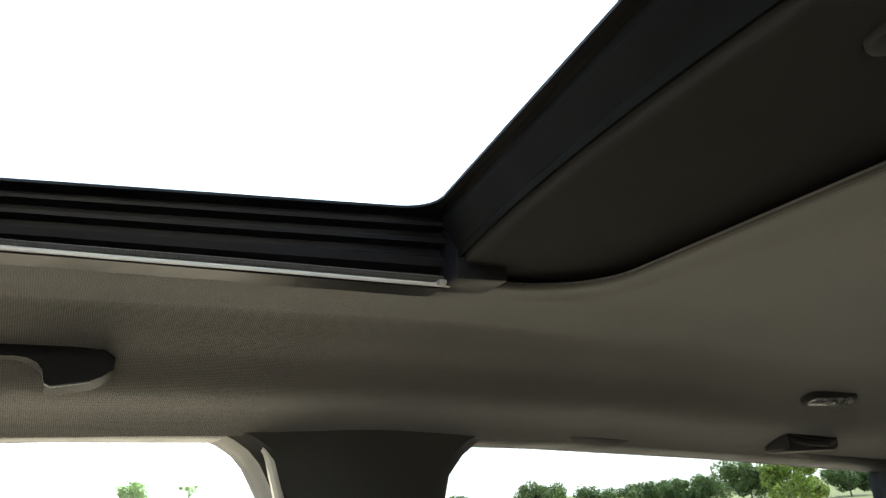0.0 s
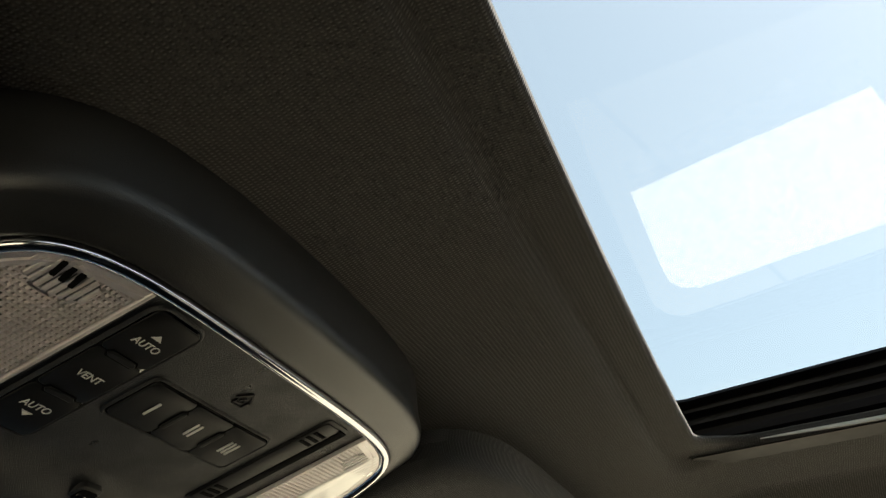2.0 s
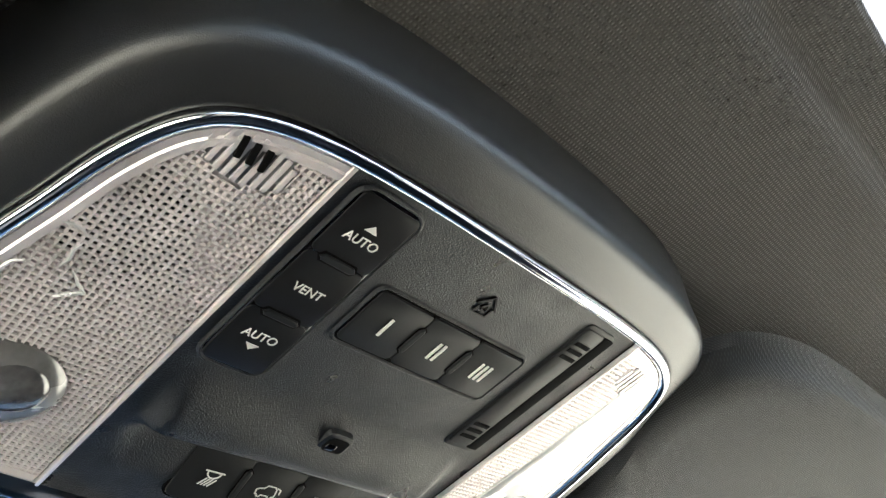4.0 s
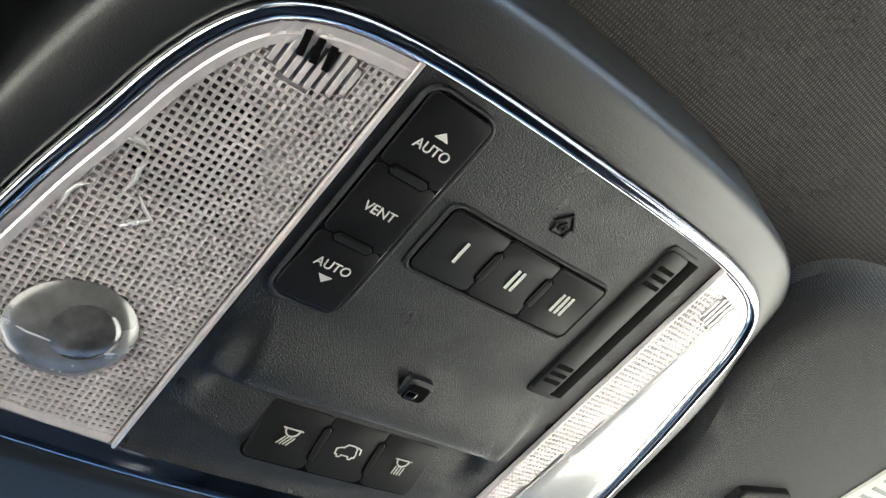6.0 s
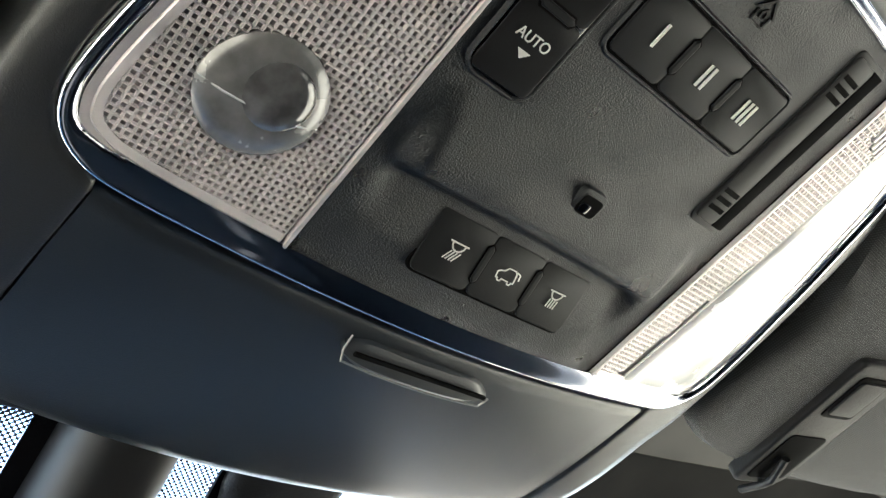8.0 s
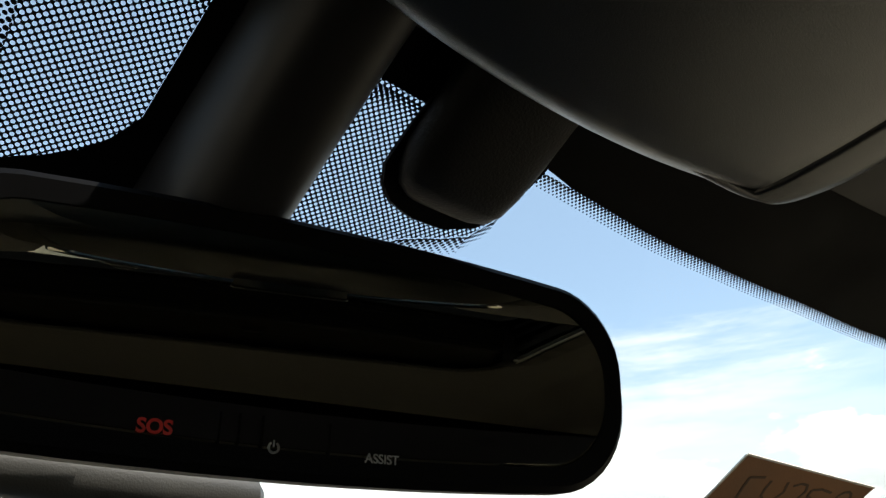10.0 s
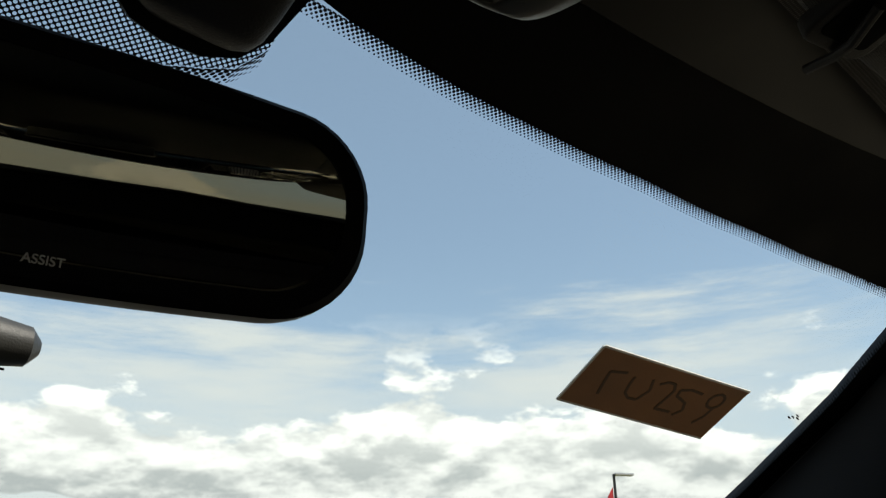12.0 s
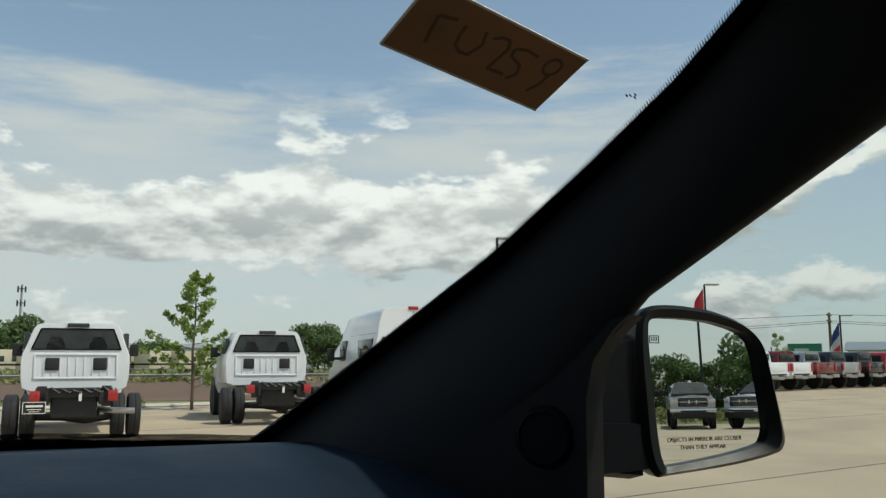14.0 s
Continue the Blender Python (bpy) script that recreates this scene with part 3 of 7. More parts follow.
part("grip", loft([[(0.566, y, z - 0.004) for y, z in arch], [(0.551, y, z - 0.001) for y, z in arch], [(0.5455, y, z) for y, z in arch], [(0.5425, lerp(y, -0.24, 0.012), lerp(z, 1.686, 0.10)) for y, z in arch]], True, True, True), HANDLE, handle, angle=50)
rim = [(0.5452, y, z) for y, z in arch[10:26]]
part("edge_line", sweep(rim, 0.00065, 6), STEEL_DULL, handle, "thin bright lower edge")
tag_out, tag_along = Vector((-0.84, -0.05, -0.54)).normalized(), Vector((-0.03, 0.975, -0.215))
tag_across = tag_along.cross(tag_out).normalized()
tag_along = tag_out.cross(tag_across)
tag_at = Matrix((tag_across, tag_along, tag_out)).transposed().to_4x4()
tag_at.translation = (0.5195, -0.1365, 1.7083)
tag = thing("airbag_badge", "pale raised badge on the headliner", "badge", at=tag_at)
part("plate", slab(rrect(0.0078, -0.021, 0.021, 0.004, 0.004, 4, 3), -0.010, 0.002, 0.001), LABEL, tag)
for k in range(7):
    part("letter_bar", box(-0.003, 0.003, -0.012 + k * 0.0036, -0.0102 + k * 0.0036, 0.0019, 0.0024), GAP, tag)
lamp = thing("rear_dome_lamp", "small clear reading lamp by the rear door", "lamp", at=Matrix.Translation((0.541, -1.185, 1.659)) @ Euler((0, radians(-160), 0)).to_matrix().to_4x4())
part("bezel", slab(rrect(0.013, -0.045, 0.045, 0.012, 0.012, 6, 3), -0.004, 0.003, 0.002), BLACK_TRIM, lamp)
part("lens", slab(rrect(0.009, -0.038, 0.038, 0.008, 0.008, 6, 3), 0.002, 0.006, 0.002), LENS_SMOOTH, lamp)
hook = thing("coat_hook", "black folded coat hook on the side rail", "hook")
part("plate", box(0.606, 0.650, -1.27, -1.17, 1.600, 1.630, 0.010, 3), BLACK_TRIM, hook)
part("prong", sweep([(0.610, -1.18, 1.618), (0.597, -1.20, 1.611), (0.595, -1.23, 1.608), (0.602, -1.25, 1.612)], 0.005, 8), BLACK_TRIM, hook)

# side walls with their window openings
for side, nm in ((1, "wall_right"), (-1, "wall_left")):
    wall = thing(nm, "dark trimmed car side with window openings", "car side", kind="structure")

    def bx(*a, **k):
        x0, x1 = sorted((side * a[0], side * a[1]))
        return box(x0, x1, *a[2:], **k)
    part("roof_rail", loft([[(side * x, y, z + dz * (z < 1.69)) for x, z in ((0.655, 1.668), (0.652, 1.661), (0.664, 1.654), (0.74, 1.654), (0.75, 1.66), (0.74, 1.80), (0.70, 1.80), (0.668, 1.70))] for y, dz in ((-2.42, -0.16), (-1.6, -0.096), (-1.42, -0.079), (-1.15, -0.052), (-0.86, -0.028), (-0.6, -0.013), (-0.3, -0.003), (-0.02, 0))], True, True, True), BLACK_TRIM, wall)
    pts = [(1.668, -0.43, -0.815, 0.654), (1.652, -0.452, -0.792, 0.655), (1.642, -0.472, -0.770, 0.655), (1.631, -0.487, -0.748, 0.656), (1.617, -0.498, -0.728, 0.656), (1.596, -0.508, -0.710, 0.657), (1.55, -0.53, -0.70, 0.662), (1.15, -0.59, -0.72, 0.70)]
    part("b_pillar", loft([[(side * (xx + 0.012), a, z), (side * xx, a - 0.02, z), (side * (xx - 0.004), (a + b) / 2, z), (side * xx, b + 0.02, z), (side * (xx + 0.012), b, z), (side * 0.75, b, z), (side * 0.75, a, z)] for z, a, b, xx in pts], True, True, True), B_TRIM, wall)
    part("pillar_edge", sweep([(side * 0.664, -0.30, 1.6555), (side * 0.664, -0.455, 1.6575), (side * 0.664, -0.482, 1.654), (side * 0.663, -0.497, 1.644), (side * 0.664, -0.508, 1.62), (side * 0.668, -0.522, 1.56), (side * 0.675, -0.54, 1.50), (side * 0.69, -0.58, 1.25)], 0.0055, 8), TRIM_LIGHT, wall, "pale door seal")
    part("c_pillar", bx(0.655, 0.75, -1.72, -1.492, 0.9, 1.67, bevel=0.012), PILLAR, wall)
    part("d_pillar", bx(0.62, 0.75, -2.42, -2.22, 0.9, 1.70, bevel=0.012), PILLAR, wall)
    part("door_panel", bx(0.66, 0.76, -2.42, 1.05, 0.30, 1.16, bevel=0.02), BLACK_TRIM, wall)
    for a, b, mat in ((-0.62, 0.60, SIDE_GLASS), (-1.60, -0.68, PRIVACY_GLASS if side > 0 else DARK_GLASS), (-2.25, -1.70, DARK_GLASS)):
        lead = [(b, 1.15), (b, 1.672)] if b < 0 else [(0.54, 1.15), (0.50, 1.30), (0.35, 1.44), (0.155, 1.56), (0.0, 1.64), (-0.06, 1.672)]
        pn = part("side_window", sheet([(side * 0.728, a, 1.15)] + [(side * 0.728, y, z) for y, z in lead] + [(side * 0.728, a, 1.672)]), mat, wall, "side window glass")
        facing(pn, (-side, 0, 0)).visible_shadow = False
# unseen panels made taller than real, leaving a slit that limits rear light
rear = thing("wall_rear", "dark tailgate with its window closed down to a slit", "tailgate", kind="structure")
part("lower_panel", box(-0.74, 0.74, -2.46, -2.36, 0.30, 1.362, 0.02), BLACK_TRIM, rear)
part("upper_panel", box(-0.74, 0.74, -2.46, -2.34, 1.44, 1.81, 0.02), BLACK_TRIM, rear)
facing(part("rear_window", sheet([(-0.66, -2.44, 1.18), (0.66, -2.44, 1.18), (0.66, -2.44, 1.62), (-0.66, -2.44, 1.62)]), SIDE_GLASS, rear), (0, 1, 0)).visible_shadow = False
tagged(part("floor", box(-0.76, 0.76, -2.46, 1.10, 0.28, 0.32), surface("floor_carpet", (0.014, 0.014, 0.014), 0.95, grain=0.3, grain_size=0.004)), "dark carpeted car floor", "floor", kind="structure")

# A pillars with speaker sails, dashboard
A_EDGE = [(0.604, 1.690), (0.627, 1.662), (0.641, 1.647), (0.668, 1.604), (0.690, 1.545), (0.711, 1.472), (0.716, 1.380), (0.718, 1.300), (0.716, 1.250)]
B_EDGE = [(0.700, -0.080, 1.662), (0.708, 0.010, 1.628), (0.715, 0.075, 1.595), (0.720, 0.155, 1.552), (0.720, 0.235, 1.503), (0.720, 0.350, 1.432), (0.720, 0.42, 1.36), (0.722, 0.50, 1.30), (0.724, 0.56, 1.25)]
for side, nm in ((1, "pillar_right"), (-1, "pillar_left")):
    pil = thing(nm, "black grained windscreen pillar trim", "pillar", kind="structure")
    rings = []
    for (ax, az), b in zip(A_EDGE, B_EDGE):
        a = Vector(on_shield(ax + 0.017, az, 0.002))
        b = Vector(b).lerp(a, 0.03)
        inn = Vector((-0.86, -0.42, -0.25)).normalized()
        wdt = (b - a).length
        ring = [a + Vector((0.03, 0.03, 0.02)), a, a + inn * 0.003]
        for t in (0.12, 0.28, 0.46, 0.64, 0.82, 0.94):
            ring.append(a.lerp(b, t) + inn * (0.003 + 0.022 * math.sin(math.pi * t) ** 0.8) * min(1, wdt / 0.15))
        ring += [b, b + Vector((0.012, 0.004, 0.0)), b + Vector((0.05, 0.03, 0.01))]
        rings.append([(side * p.x, p.y, p.z) for p in ring])
    part("pillar_trim", loft(rings, True, True, True), PILLAR, pil)
    sail = [(0.372, 1.416), (0.388, 1.402), (0.408, 1.375), (0.416, 1.34), (0.418, 1.10), (0.98, 1.10), (0.93, 1.20), (0.80, 1.25), (0.70, 1.28), (0.55, 1.345), (0.43, 1.40)]
    bm = bmesh.new()
    front = [bm.verts.new((side * 0.712, y, z)) for y, z in sail]
    rear_v = [bm.verts.new((side * 0.745, y, z)) for y, z in sail]
    bm.faces.new(front)
    bm.faces.new(rear_v[::-1])
    for i in range(len(sail)):
        j = (i + 1) % len(sail)
        bm.faces.new((front[i], front[j], rear_v[j], rear_v[i]))
    part("sail_panel", bm, MIRROR_BASE, pil, "flat speaker panel")
    tw = lathe([(0.030, -0.004), (0.0285, 0.003), (0.0255, 0.007), (0.0235, 0.008), (0.022, 0.006), (0.012, 0.0065), (0.001, 0.0068)], 32)
    tw.transform(Matrix.Translation((side * 0.709, 0.458, 1.305)) @ Matrix.Rotation(radians(-90 * side), 4, "Y") @ Matrix.Rotation(radians(12), 4, "X"))
    grille = surface("tweeter_mesh" + nm[-4:], (0.004, 0.004, 0.005), 0.7, spec=0.08, grain=0.5, grain_size=0.0011)
    part("tweeter", tw, grille, pil, "round speaker grille")
dash = thing("dashboard", "dark blue-black soft dashboard top", "dashboard")
rows = []
for x in [k / 16 * 0.716 for k in range(-16, 17)]:
    e = abs(x) / 0.716
    yb = shield_y(x, 1.285) + 0.03
    d = 0.0150 * e ** 2.4
    row = [(x, yb, 1.287 - d), (x, yb - 0.08, 1.291 - d), (x, 0.80, 1.2985 - d * 1.15), (x, 0.74, 1.2975 - d * 1.15), (x, 0.66, 1.285 - d), (x, 0.55, 1.258 - d), (x, 0.48, 1.21), (x, 0.44, 1.15), (x, 0.43, 1.05), (x, 0.50, 0.75), (x, 0.60, 0.33)]
    rows.append(row)
part("dash_top", loft(rows, False), DASH, dash)
part("cowl", box(-0.74, 0.74, 1.02, 1.08, 0.3, 1.245), BLACK_TRIM, dash)

# ---- windscreen ----
screen = thing("windscreen", "clear raked windscreen with a black dotted enamel border", "windscreen", kind="structure")
rows = [[on_shield(x, z, -0.004) for x in [k / 24 * 0.78 for k in range(-24, 25)]] for z in [1.24 + k * 0.0465 for k in range(11)]]
facing(part("glass_pane", loft(rows, False), GLASS, screen, "clear laminated glass"), (0, -1, -1)).visible_shadow = False


def enamel(name, cols, mat, off=0.0015, steps=4):
    """A strip on the inside of the glass: columns of (x, z top, z bottom); uv in metres, v from the top edge down."""
    me = bpy.data.meshes.new(name)
    verts, faces, uvs = [], [], []
    for x, zt, zb in cols:
        for k in range(steps + 1):
            z = lerp(zt, zb, k / steps)
            verts.append(on_shield(x, z, off))
            uvs.append((x, (zt - z) / 0.477))
    n = steps + 1
    for i in range(len(cols) - 1):
        for k in range(steps):
            faces.append((i * n + k, (i + 1) * n + k, (i + 1) * n + k + 1, i * n + k + 1))
    me.from_pydata(verts, [], faces)
    layer = me.uv_layers.new(name="UVMap")
    for lp in me.loops:
        layer.data[lp.index].uv = uvs[lp.vertex_index]
    me.materials.append(mat)
    ob = new(name, me)
    ob.parent = screen
    ob.visible_shadow = mat not in (DOTS, DOT_EDGE, DOT_FINE)
    return ob


def frit_z(x):
    return table(abs(x), [(0, 1.6806), (0.10, 1.6800), (0.21, 1.6762), (0.31, 1.6742), (0.415, 1.6705), (0.52, 1.6660), (0.60, 1.6620), (0.66, 1.658)])


span = [k / 60 * 0.66 for k in range(-60, 61)]
enamel("top_band", [(x, 1.735, frit_z(x) - 0.0012 * smooth01((abs(x) - 0.10) / 0.02)) for x in span], FRIT)
enamel("dot_edge", [(x, frit_z(x) - 0.0012, frit_z(x) - 0.0048) for x in span if (0.098 < x < 0.612) or (-0.612 < x < -0.12)], DOT_FINE)
for side in (1, -1):
    edge = [(0.598, 1.6618), (0.609, 1.6610), (0.6185, 1.6594), (0.6255, 1.6562), (0.6305, 1.6512)] + [(x - 0.006, z) for x, z in A_EDGE[2:]]
    me_cols = bmesh.new()
    lay = me_cols.loops.layers.uv.new("UVMap")
    prev, run = None, 0.0
    for (x, z) in edge:
        a = me_cols.verts.new(on_shield(side * (x + 0.030), z, 0.0015))
        b = me_cols.verts.new(on_shield(side * x, z, 0.0015))
        c = me_cols.verts.new(on_shield(side * (x - 0.0058), z - 0.0016, 0.0015))
        if prev:
            step = (b.co - prev[1].co).length
            f1 = me_cols.faces.new((prev[1], b, c, prev[2]))
            f1.material_index = 1
            for lp, uv in zip(f1.loops, ((run, 0), (run + step, 0), (run + step, 0.0076), (run, 0.0076))):
                lp[lay].uv = uv
            me_cols.faces.new((prev[0], a, b, prev[1]))
            run += step
        prev = (a, b, c)
    ob = part("side_band", me_cols, FRIT, screen)
    ob.data.materials.append(DOT_FINE)
base_z = [(x, table(abs(x), [(0, 1.306), (0.45, 1.2965), (0.60, 1.287), (0.72, 1.279)])) for x in span + [0.69, 0.72]]
enamel("base_band", [(x, z, 1.24) for x, z in base_z], FRIT)
enamel("base_dots", [(x, z, z + 0.0075) for x, z in base_z], DOT_EDGE)
# dotted shade band round the mirror foot
enamel("foot_band", [(x, 1.690, 1.618) for x in (-0.063, -0.04, -0.02, -0.006)], FRIT)
field_left = [(1.6806, -0.1215), (1.676, -0.1167), (1.669, -0.1141), (1.660, -0.1112), (1.6515, -0.1097), (1.6415, -0.1070), (1.6340, -0.1050)]
rows = []
for k in range(13):
    z = lerp(1.6806, 1.6340, k / 12)
    left = table(-z, [(-a, b) for a, b in field_left])
    rows.append([(lerp(left, -0.063, j / 12), z) for j in range(13)])
bm = bmesh.new()
lay = bm.loops.layers.uv.new("UVMap")
grid = [[bm.verts.new(on_shield(x, z, 0.0010)) for x, z in row] for row in rows]
for i in range(12):
    for j in range(12):
        fc = bm.faces.new((grid[i][j], grid[i][j + 1], grid[i + 1][j + 1], grid[i + 1][j]))
        for lp, (a, b) in zip(fc.loops, ((i, j), (i, j + 1), (i + 1, j + 1), (i + 1, j))):
            lp[lay].uv = (rows[a][b][0], (1.6806 - rows[a][b][1]) / 0.477)
part("dot_field", bm, DOTS, screen).visible_shadow = False
enamel("foot_band", [(x, table(x, [(-0.118, 1.6345), (-0.100, 1.6375), (-0.088, 1.6410), (-0.076, 1.6450), (-0.069, 1.6490), (-0.062, 1.6560)]), 1.612) for x in [-0.118 + k * 0.0035 for k in range(17)]], FRIT, 0.0016)
cols = [(-0.006 + k * 0.004, table(-0.006 + k * 0.004, [(-0.006, 1.6420), (0.012, 1.6425), (0.040, 1.6440), (0.050, 1.6470), (0.060, 1.6520), (0.075, 1.6548), (0.090, 1.6580), (0.098, 1.6650)])) for k in range(27)]
enamel("dot_field", [(x, 1.6806, z) for x, z in cols], DOTS, 0.0010, 8)
enamel("dot_edge", [(x, z, z - 0.005) for x, z in cols], DOT_EDGE)
bm = bmesh.new()
lay = bm.loops.layers.uv.new("UVMap")
prev, run = None, 0.0
for z, x in field_left:
    a, b = bm.verts.new(on_shield(x + 0.0004, z, 0.0012)), bm.verts.new(on_shield(x - 0.0085, z, 0.0012))
    if prev:
        step = (a.co - prev[0].co).length
        f1 = bm.faces.new((prev[0], a, b, prev[1]))
        for lp, uv in zip(f1.loops, ((run, 0.0016), (run + step, 0.0016), (run + step, 0.0105), (run, 0.0105))):
            lp[lay].uv = uv
        run += step
    prev = (a, b)
part("dot_edge", bm, DOT_EDGE, screen)

# card stuck on the glass, its writing seen from behind
card = thing("dealer_card", "brown card taped to the windscreen with faint pen strokes", "card")
c_tl, c_tr, c_br, c_bl = (Vector(on_shield(x, z, 0.003)) for x, z in ((0.410, 1.613), (0.570, 1.6035), (0.575, 1.5755), (0.416, 1.586)))


def card_at(a, b, up=0.0):
    nrm = (c_tr - c_tl).cross(c_bl - c_tl).normalized()
    if nrm.y > 0:
        nrm = -nrm
    return c_tl.lerp(c_tr, a).lerp(c_bl.lerp(c_br, a), b) + nrm * up


def card_face(a0, a1, b0, b1, u0, u1):
    return loft([[card_at(a0, b0, u0), card_at(a1, b0, u0), card_at(a1, b1, u0), card_at(a0, b1, u0)], [card_at(a0, b0, u1), card_at(a1, b0, u1), card_at(a1, b1, u1), card_at(a0, b1, u1)]], True, True, True)


part("sheet", card_face(0, 1, 0, 1, 0, 0.0006), CARD, card, smooth=False)
part("pale_rim", merge([card_face(0, 1, -0.02, 0.012, 0.0, 0.0010), card_face(0, 1, 0.985, 1.012, 0.0, 0.0010), card_face(-0.008, 0.004, 0, 1, 0, 0.0010)]), LABEL, card, "pale paper edge", smooth=False)
PEN = surface("pen_ink", (0.13, 0.080, 0.050), 0.8, mottle=0.1)
loop = tuple((0.856 + 0.048 * math.cos(k * math.pi / 6), 0.310 + 0.135 * math.sin(k * math.pi / 6)) for k in range(13))
for pts in (((0.172, 0.737), (0.150, 0.52), (0.136, 0.337), (0.229, 0.283)), ((0.284, 0.308), (0.292, 0.46), (0.309, 0.595), (0.350, 0.665), (0.401, 0.655), (0.428, 0.45), (0.395, 0.266)),
            ((0.450, 0.310), (0.490, 0.235), (0.534, 0.235), (0.562, 0.34), (0.558, 0.46), (0.547, 0.711), (0.650, 0.70)), ((0.655, 0.245), (0.595, 0.30), (0.605, 0.41), (0.686, 0.483), (0.715, 0.61), (0.680, 0.740)),
            ((0.655, 0.245), (0.740, 0.262)), loop, ((0.880, 0.43), (0.875, 0.62), (0.842, 0.78))):
    strokes = []
    for (a0, b0), (a1, b1) in zip(pts, pts[1:]):
        d = Vector(((a1 - a0), (b1 - b0) * 0.36)).normalized() * 0.0075
        e0, e1 = -d.y, d.x / 0.36
        strokes.append(loft([[card_at(a0 + e0 * s, b0 + e1 * s, u) for s in (1, -1)] + [card_at(a1 - e0 * s, b1 - e1 * s, u) for s in (1, -1)] for u in (0.0005, 0.0010)], True, True, True))
    part("pen_stroke", merge(strokes), PEN, card, smooth=False)
for k, (x, z) in enumerate(((0.640, 1.5925), (0.643, 1.5935), (0.637, 1.5920), (0.646, 1.5920))):
    chip = lathe([(0.0016, 0.0), (0.0012, 0.0008), (0.0003, 0.001)], 7)
    chip.transform(Matrix.Translation(on_shield(x, z, 0.002)) @ Matrix.Rotation(radians(60), 4, "X"))
    tagged(part("dirt_fleck", chip, GAP), "tiny dark fleck on the windscreen", "fleck", group="flecks on the windscreen")

# sensor pod and wiring cover on the glass, above the mirror
pod = thing("sensor_pod", "black rounded sensor cover on the windscreen", "sensor cover")
rings = []
for z, hw, cx, dep in ((1.705, 0.032, 0.073, 0.015), (1.690, 0.032, 0.073, 0.016), (1.680, 0.0318, 0.0735, 0.017), (1.673, 0.0310, 0.0740, 0.017), (1.6675, 0.0288, 0.0755, 0.0150), (1.6640, 0.025, 0.0770, 0.0105), (1.6622, 0.019, 0.0785, 0.005)):
    ring = []
    for k in range(16):
        a = math.pi * k / 15
        sx, sd = math.cos(a), math.sin(a)
        ring.append(on_shield(cx - 0.013 + hw * math.copysign(abs(sx) ** 0.6, sx), z, 0.002 + dep * sd ** 0.6))
    rings.append(ring)
part("cover", loft(rings, True, True, True), BLACK_TRIM, pod)
flange = [on_shield(x, z, 0.0024) for x, z in ((0.100, 1.700), (0.0995, 1.678), (0.096, 1.667), (0.088, 1.6606), (0.074, 1.6576), (0.056, 1.6574), (0.042, 1.6590), (0.0335, 1.6618), (0.0285, 1.6660), (0.0275, 1.674), (0.0290, 1.700))]
part("base_flange", loft([flange, [p + Vector((0, -0.002, -0.001)) for p in map(Vector, flange)]], True, True, True), FRIT, pod, "thin black rim on the glass")
stalk = thing("mirror_foot_cover", "black wiring cover running down the windscreen", "trim")
SATIN = surface("satin_black", (0.012, 0.012, 0.013), 0.45, mottle=0.1, spec=0.3)


def stalk_ring(z, hw, dep):
    ring = []
    for k in range(20):
        a = math.pi * k / 19
        sx, sd = math.cos(a), math.sin(a)
        ring.append(on_shield(-0.0285 + hw * 0.72 * math.copysign(abs(sx) ** 0.75, sx), z, 0.002 + dep * sd ** 0.75))
    return ring


part("upper_cover", loft([stalk_ring(*p) for p in ((1.705, 0.034, 0.030), (1.690, 0.034, 0.031), (1.672, 0.034, 0.034), (1.655, 0.034, 0.038), (1.6365, 0.034, 0.041), (1.6358, 0.0332, 0.040))], True, True, True), SATIN, stalk)
part("lower_cover", loft([stalk_ring(*p) for p in ((1.6352, 0.0332, 0.041), (1.6345, 0.034, 0.042), (1.618, 0.033, 0.040), (1.600, 0.026, 0.030))], True, True, True), SATIN, stalk)

# ---- rear-view mirror ----
MN = Vector((-0.243, -0.962, -0.106)).normalized()
MX = Vector((0, 0, 1)).cross(MN).normalized()
MX = MX if MX.x > 0 else -MX
MY = MN.cross(MX)
MY = MY if MY.z > 0 else -MY
mirror_at = Matrix(((MX.x, MY.x, MN.x, 0.002), (MX.y, MY.y, MN.y, 0.3005), (MX.z, MY.z, MN.z, 1.577), (0, 0, 0, 1)))
mirror = thing("rear_view_mirror", "black framed rear-view mirror with call buttons", "mirror", at=mirror_at)


def mirror_outline(inset=0.0, n=9):
    hw = 0.1303 - inset
    out = []
    for x, y in rrect(hw, -0.0350 + inset, 0.0421 - inset, 0.034 - inset * 0.6, 0.030 - inset * 0.6, n, 10):
        q = (x / hw)
        out.append((x, y + (0.006 * (1 - q * q) if y > 0 else -0.005 * (1 - q * q)) - 0.003))
    return out


CASING = surface("mirror_casing", (0.0028, 0.0028, 0.0032), 0.55, spec=0.06, mottle=0.1)
o0, o1, o2, o3 = mirror_outline(0), mirror_outline(0.0025), mirror_outline(0.009), mirror_outline(0.010)
shell = [[(x, y, -0.006) for x, y in o0], [(x, y, 0.0) for x, y in o0], [(x, y, 0.0025) for x, y in o1], [(x, y, 0.0015) for x, y in o2], [(x, y, -0.002) for x, y in o3]]
backs = [[(x * s, y * (0.5 + 0.5 * s), w) for x, y in o0] for s, w in ((0.985, -0.011), (0.93, -0.017), (0.82, -0.022), (0.6, -0.026), (0.2, -0.028))]
part("casing", loft(backs[::-1] + shell, True, True, False), CASING, mirror)
part("mirror_glass", slab([(x, y) for x, y in o2], -0.003, 0.0008), MIRROR_DARK, mirror, "dark dimming mirror glass")
strip = [(x, y) for x, y in o3]
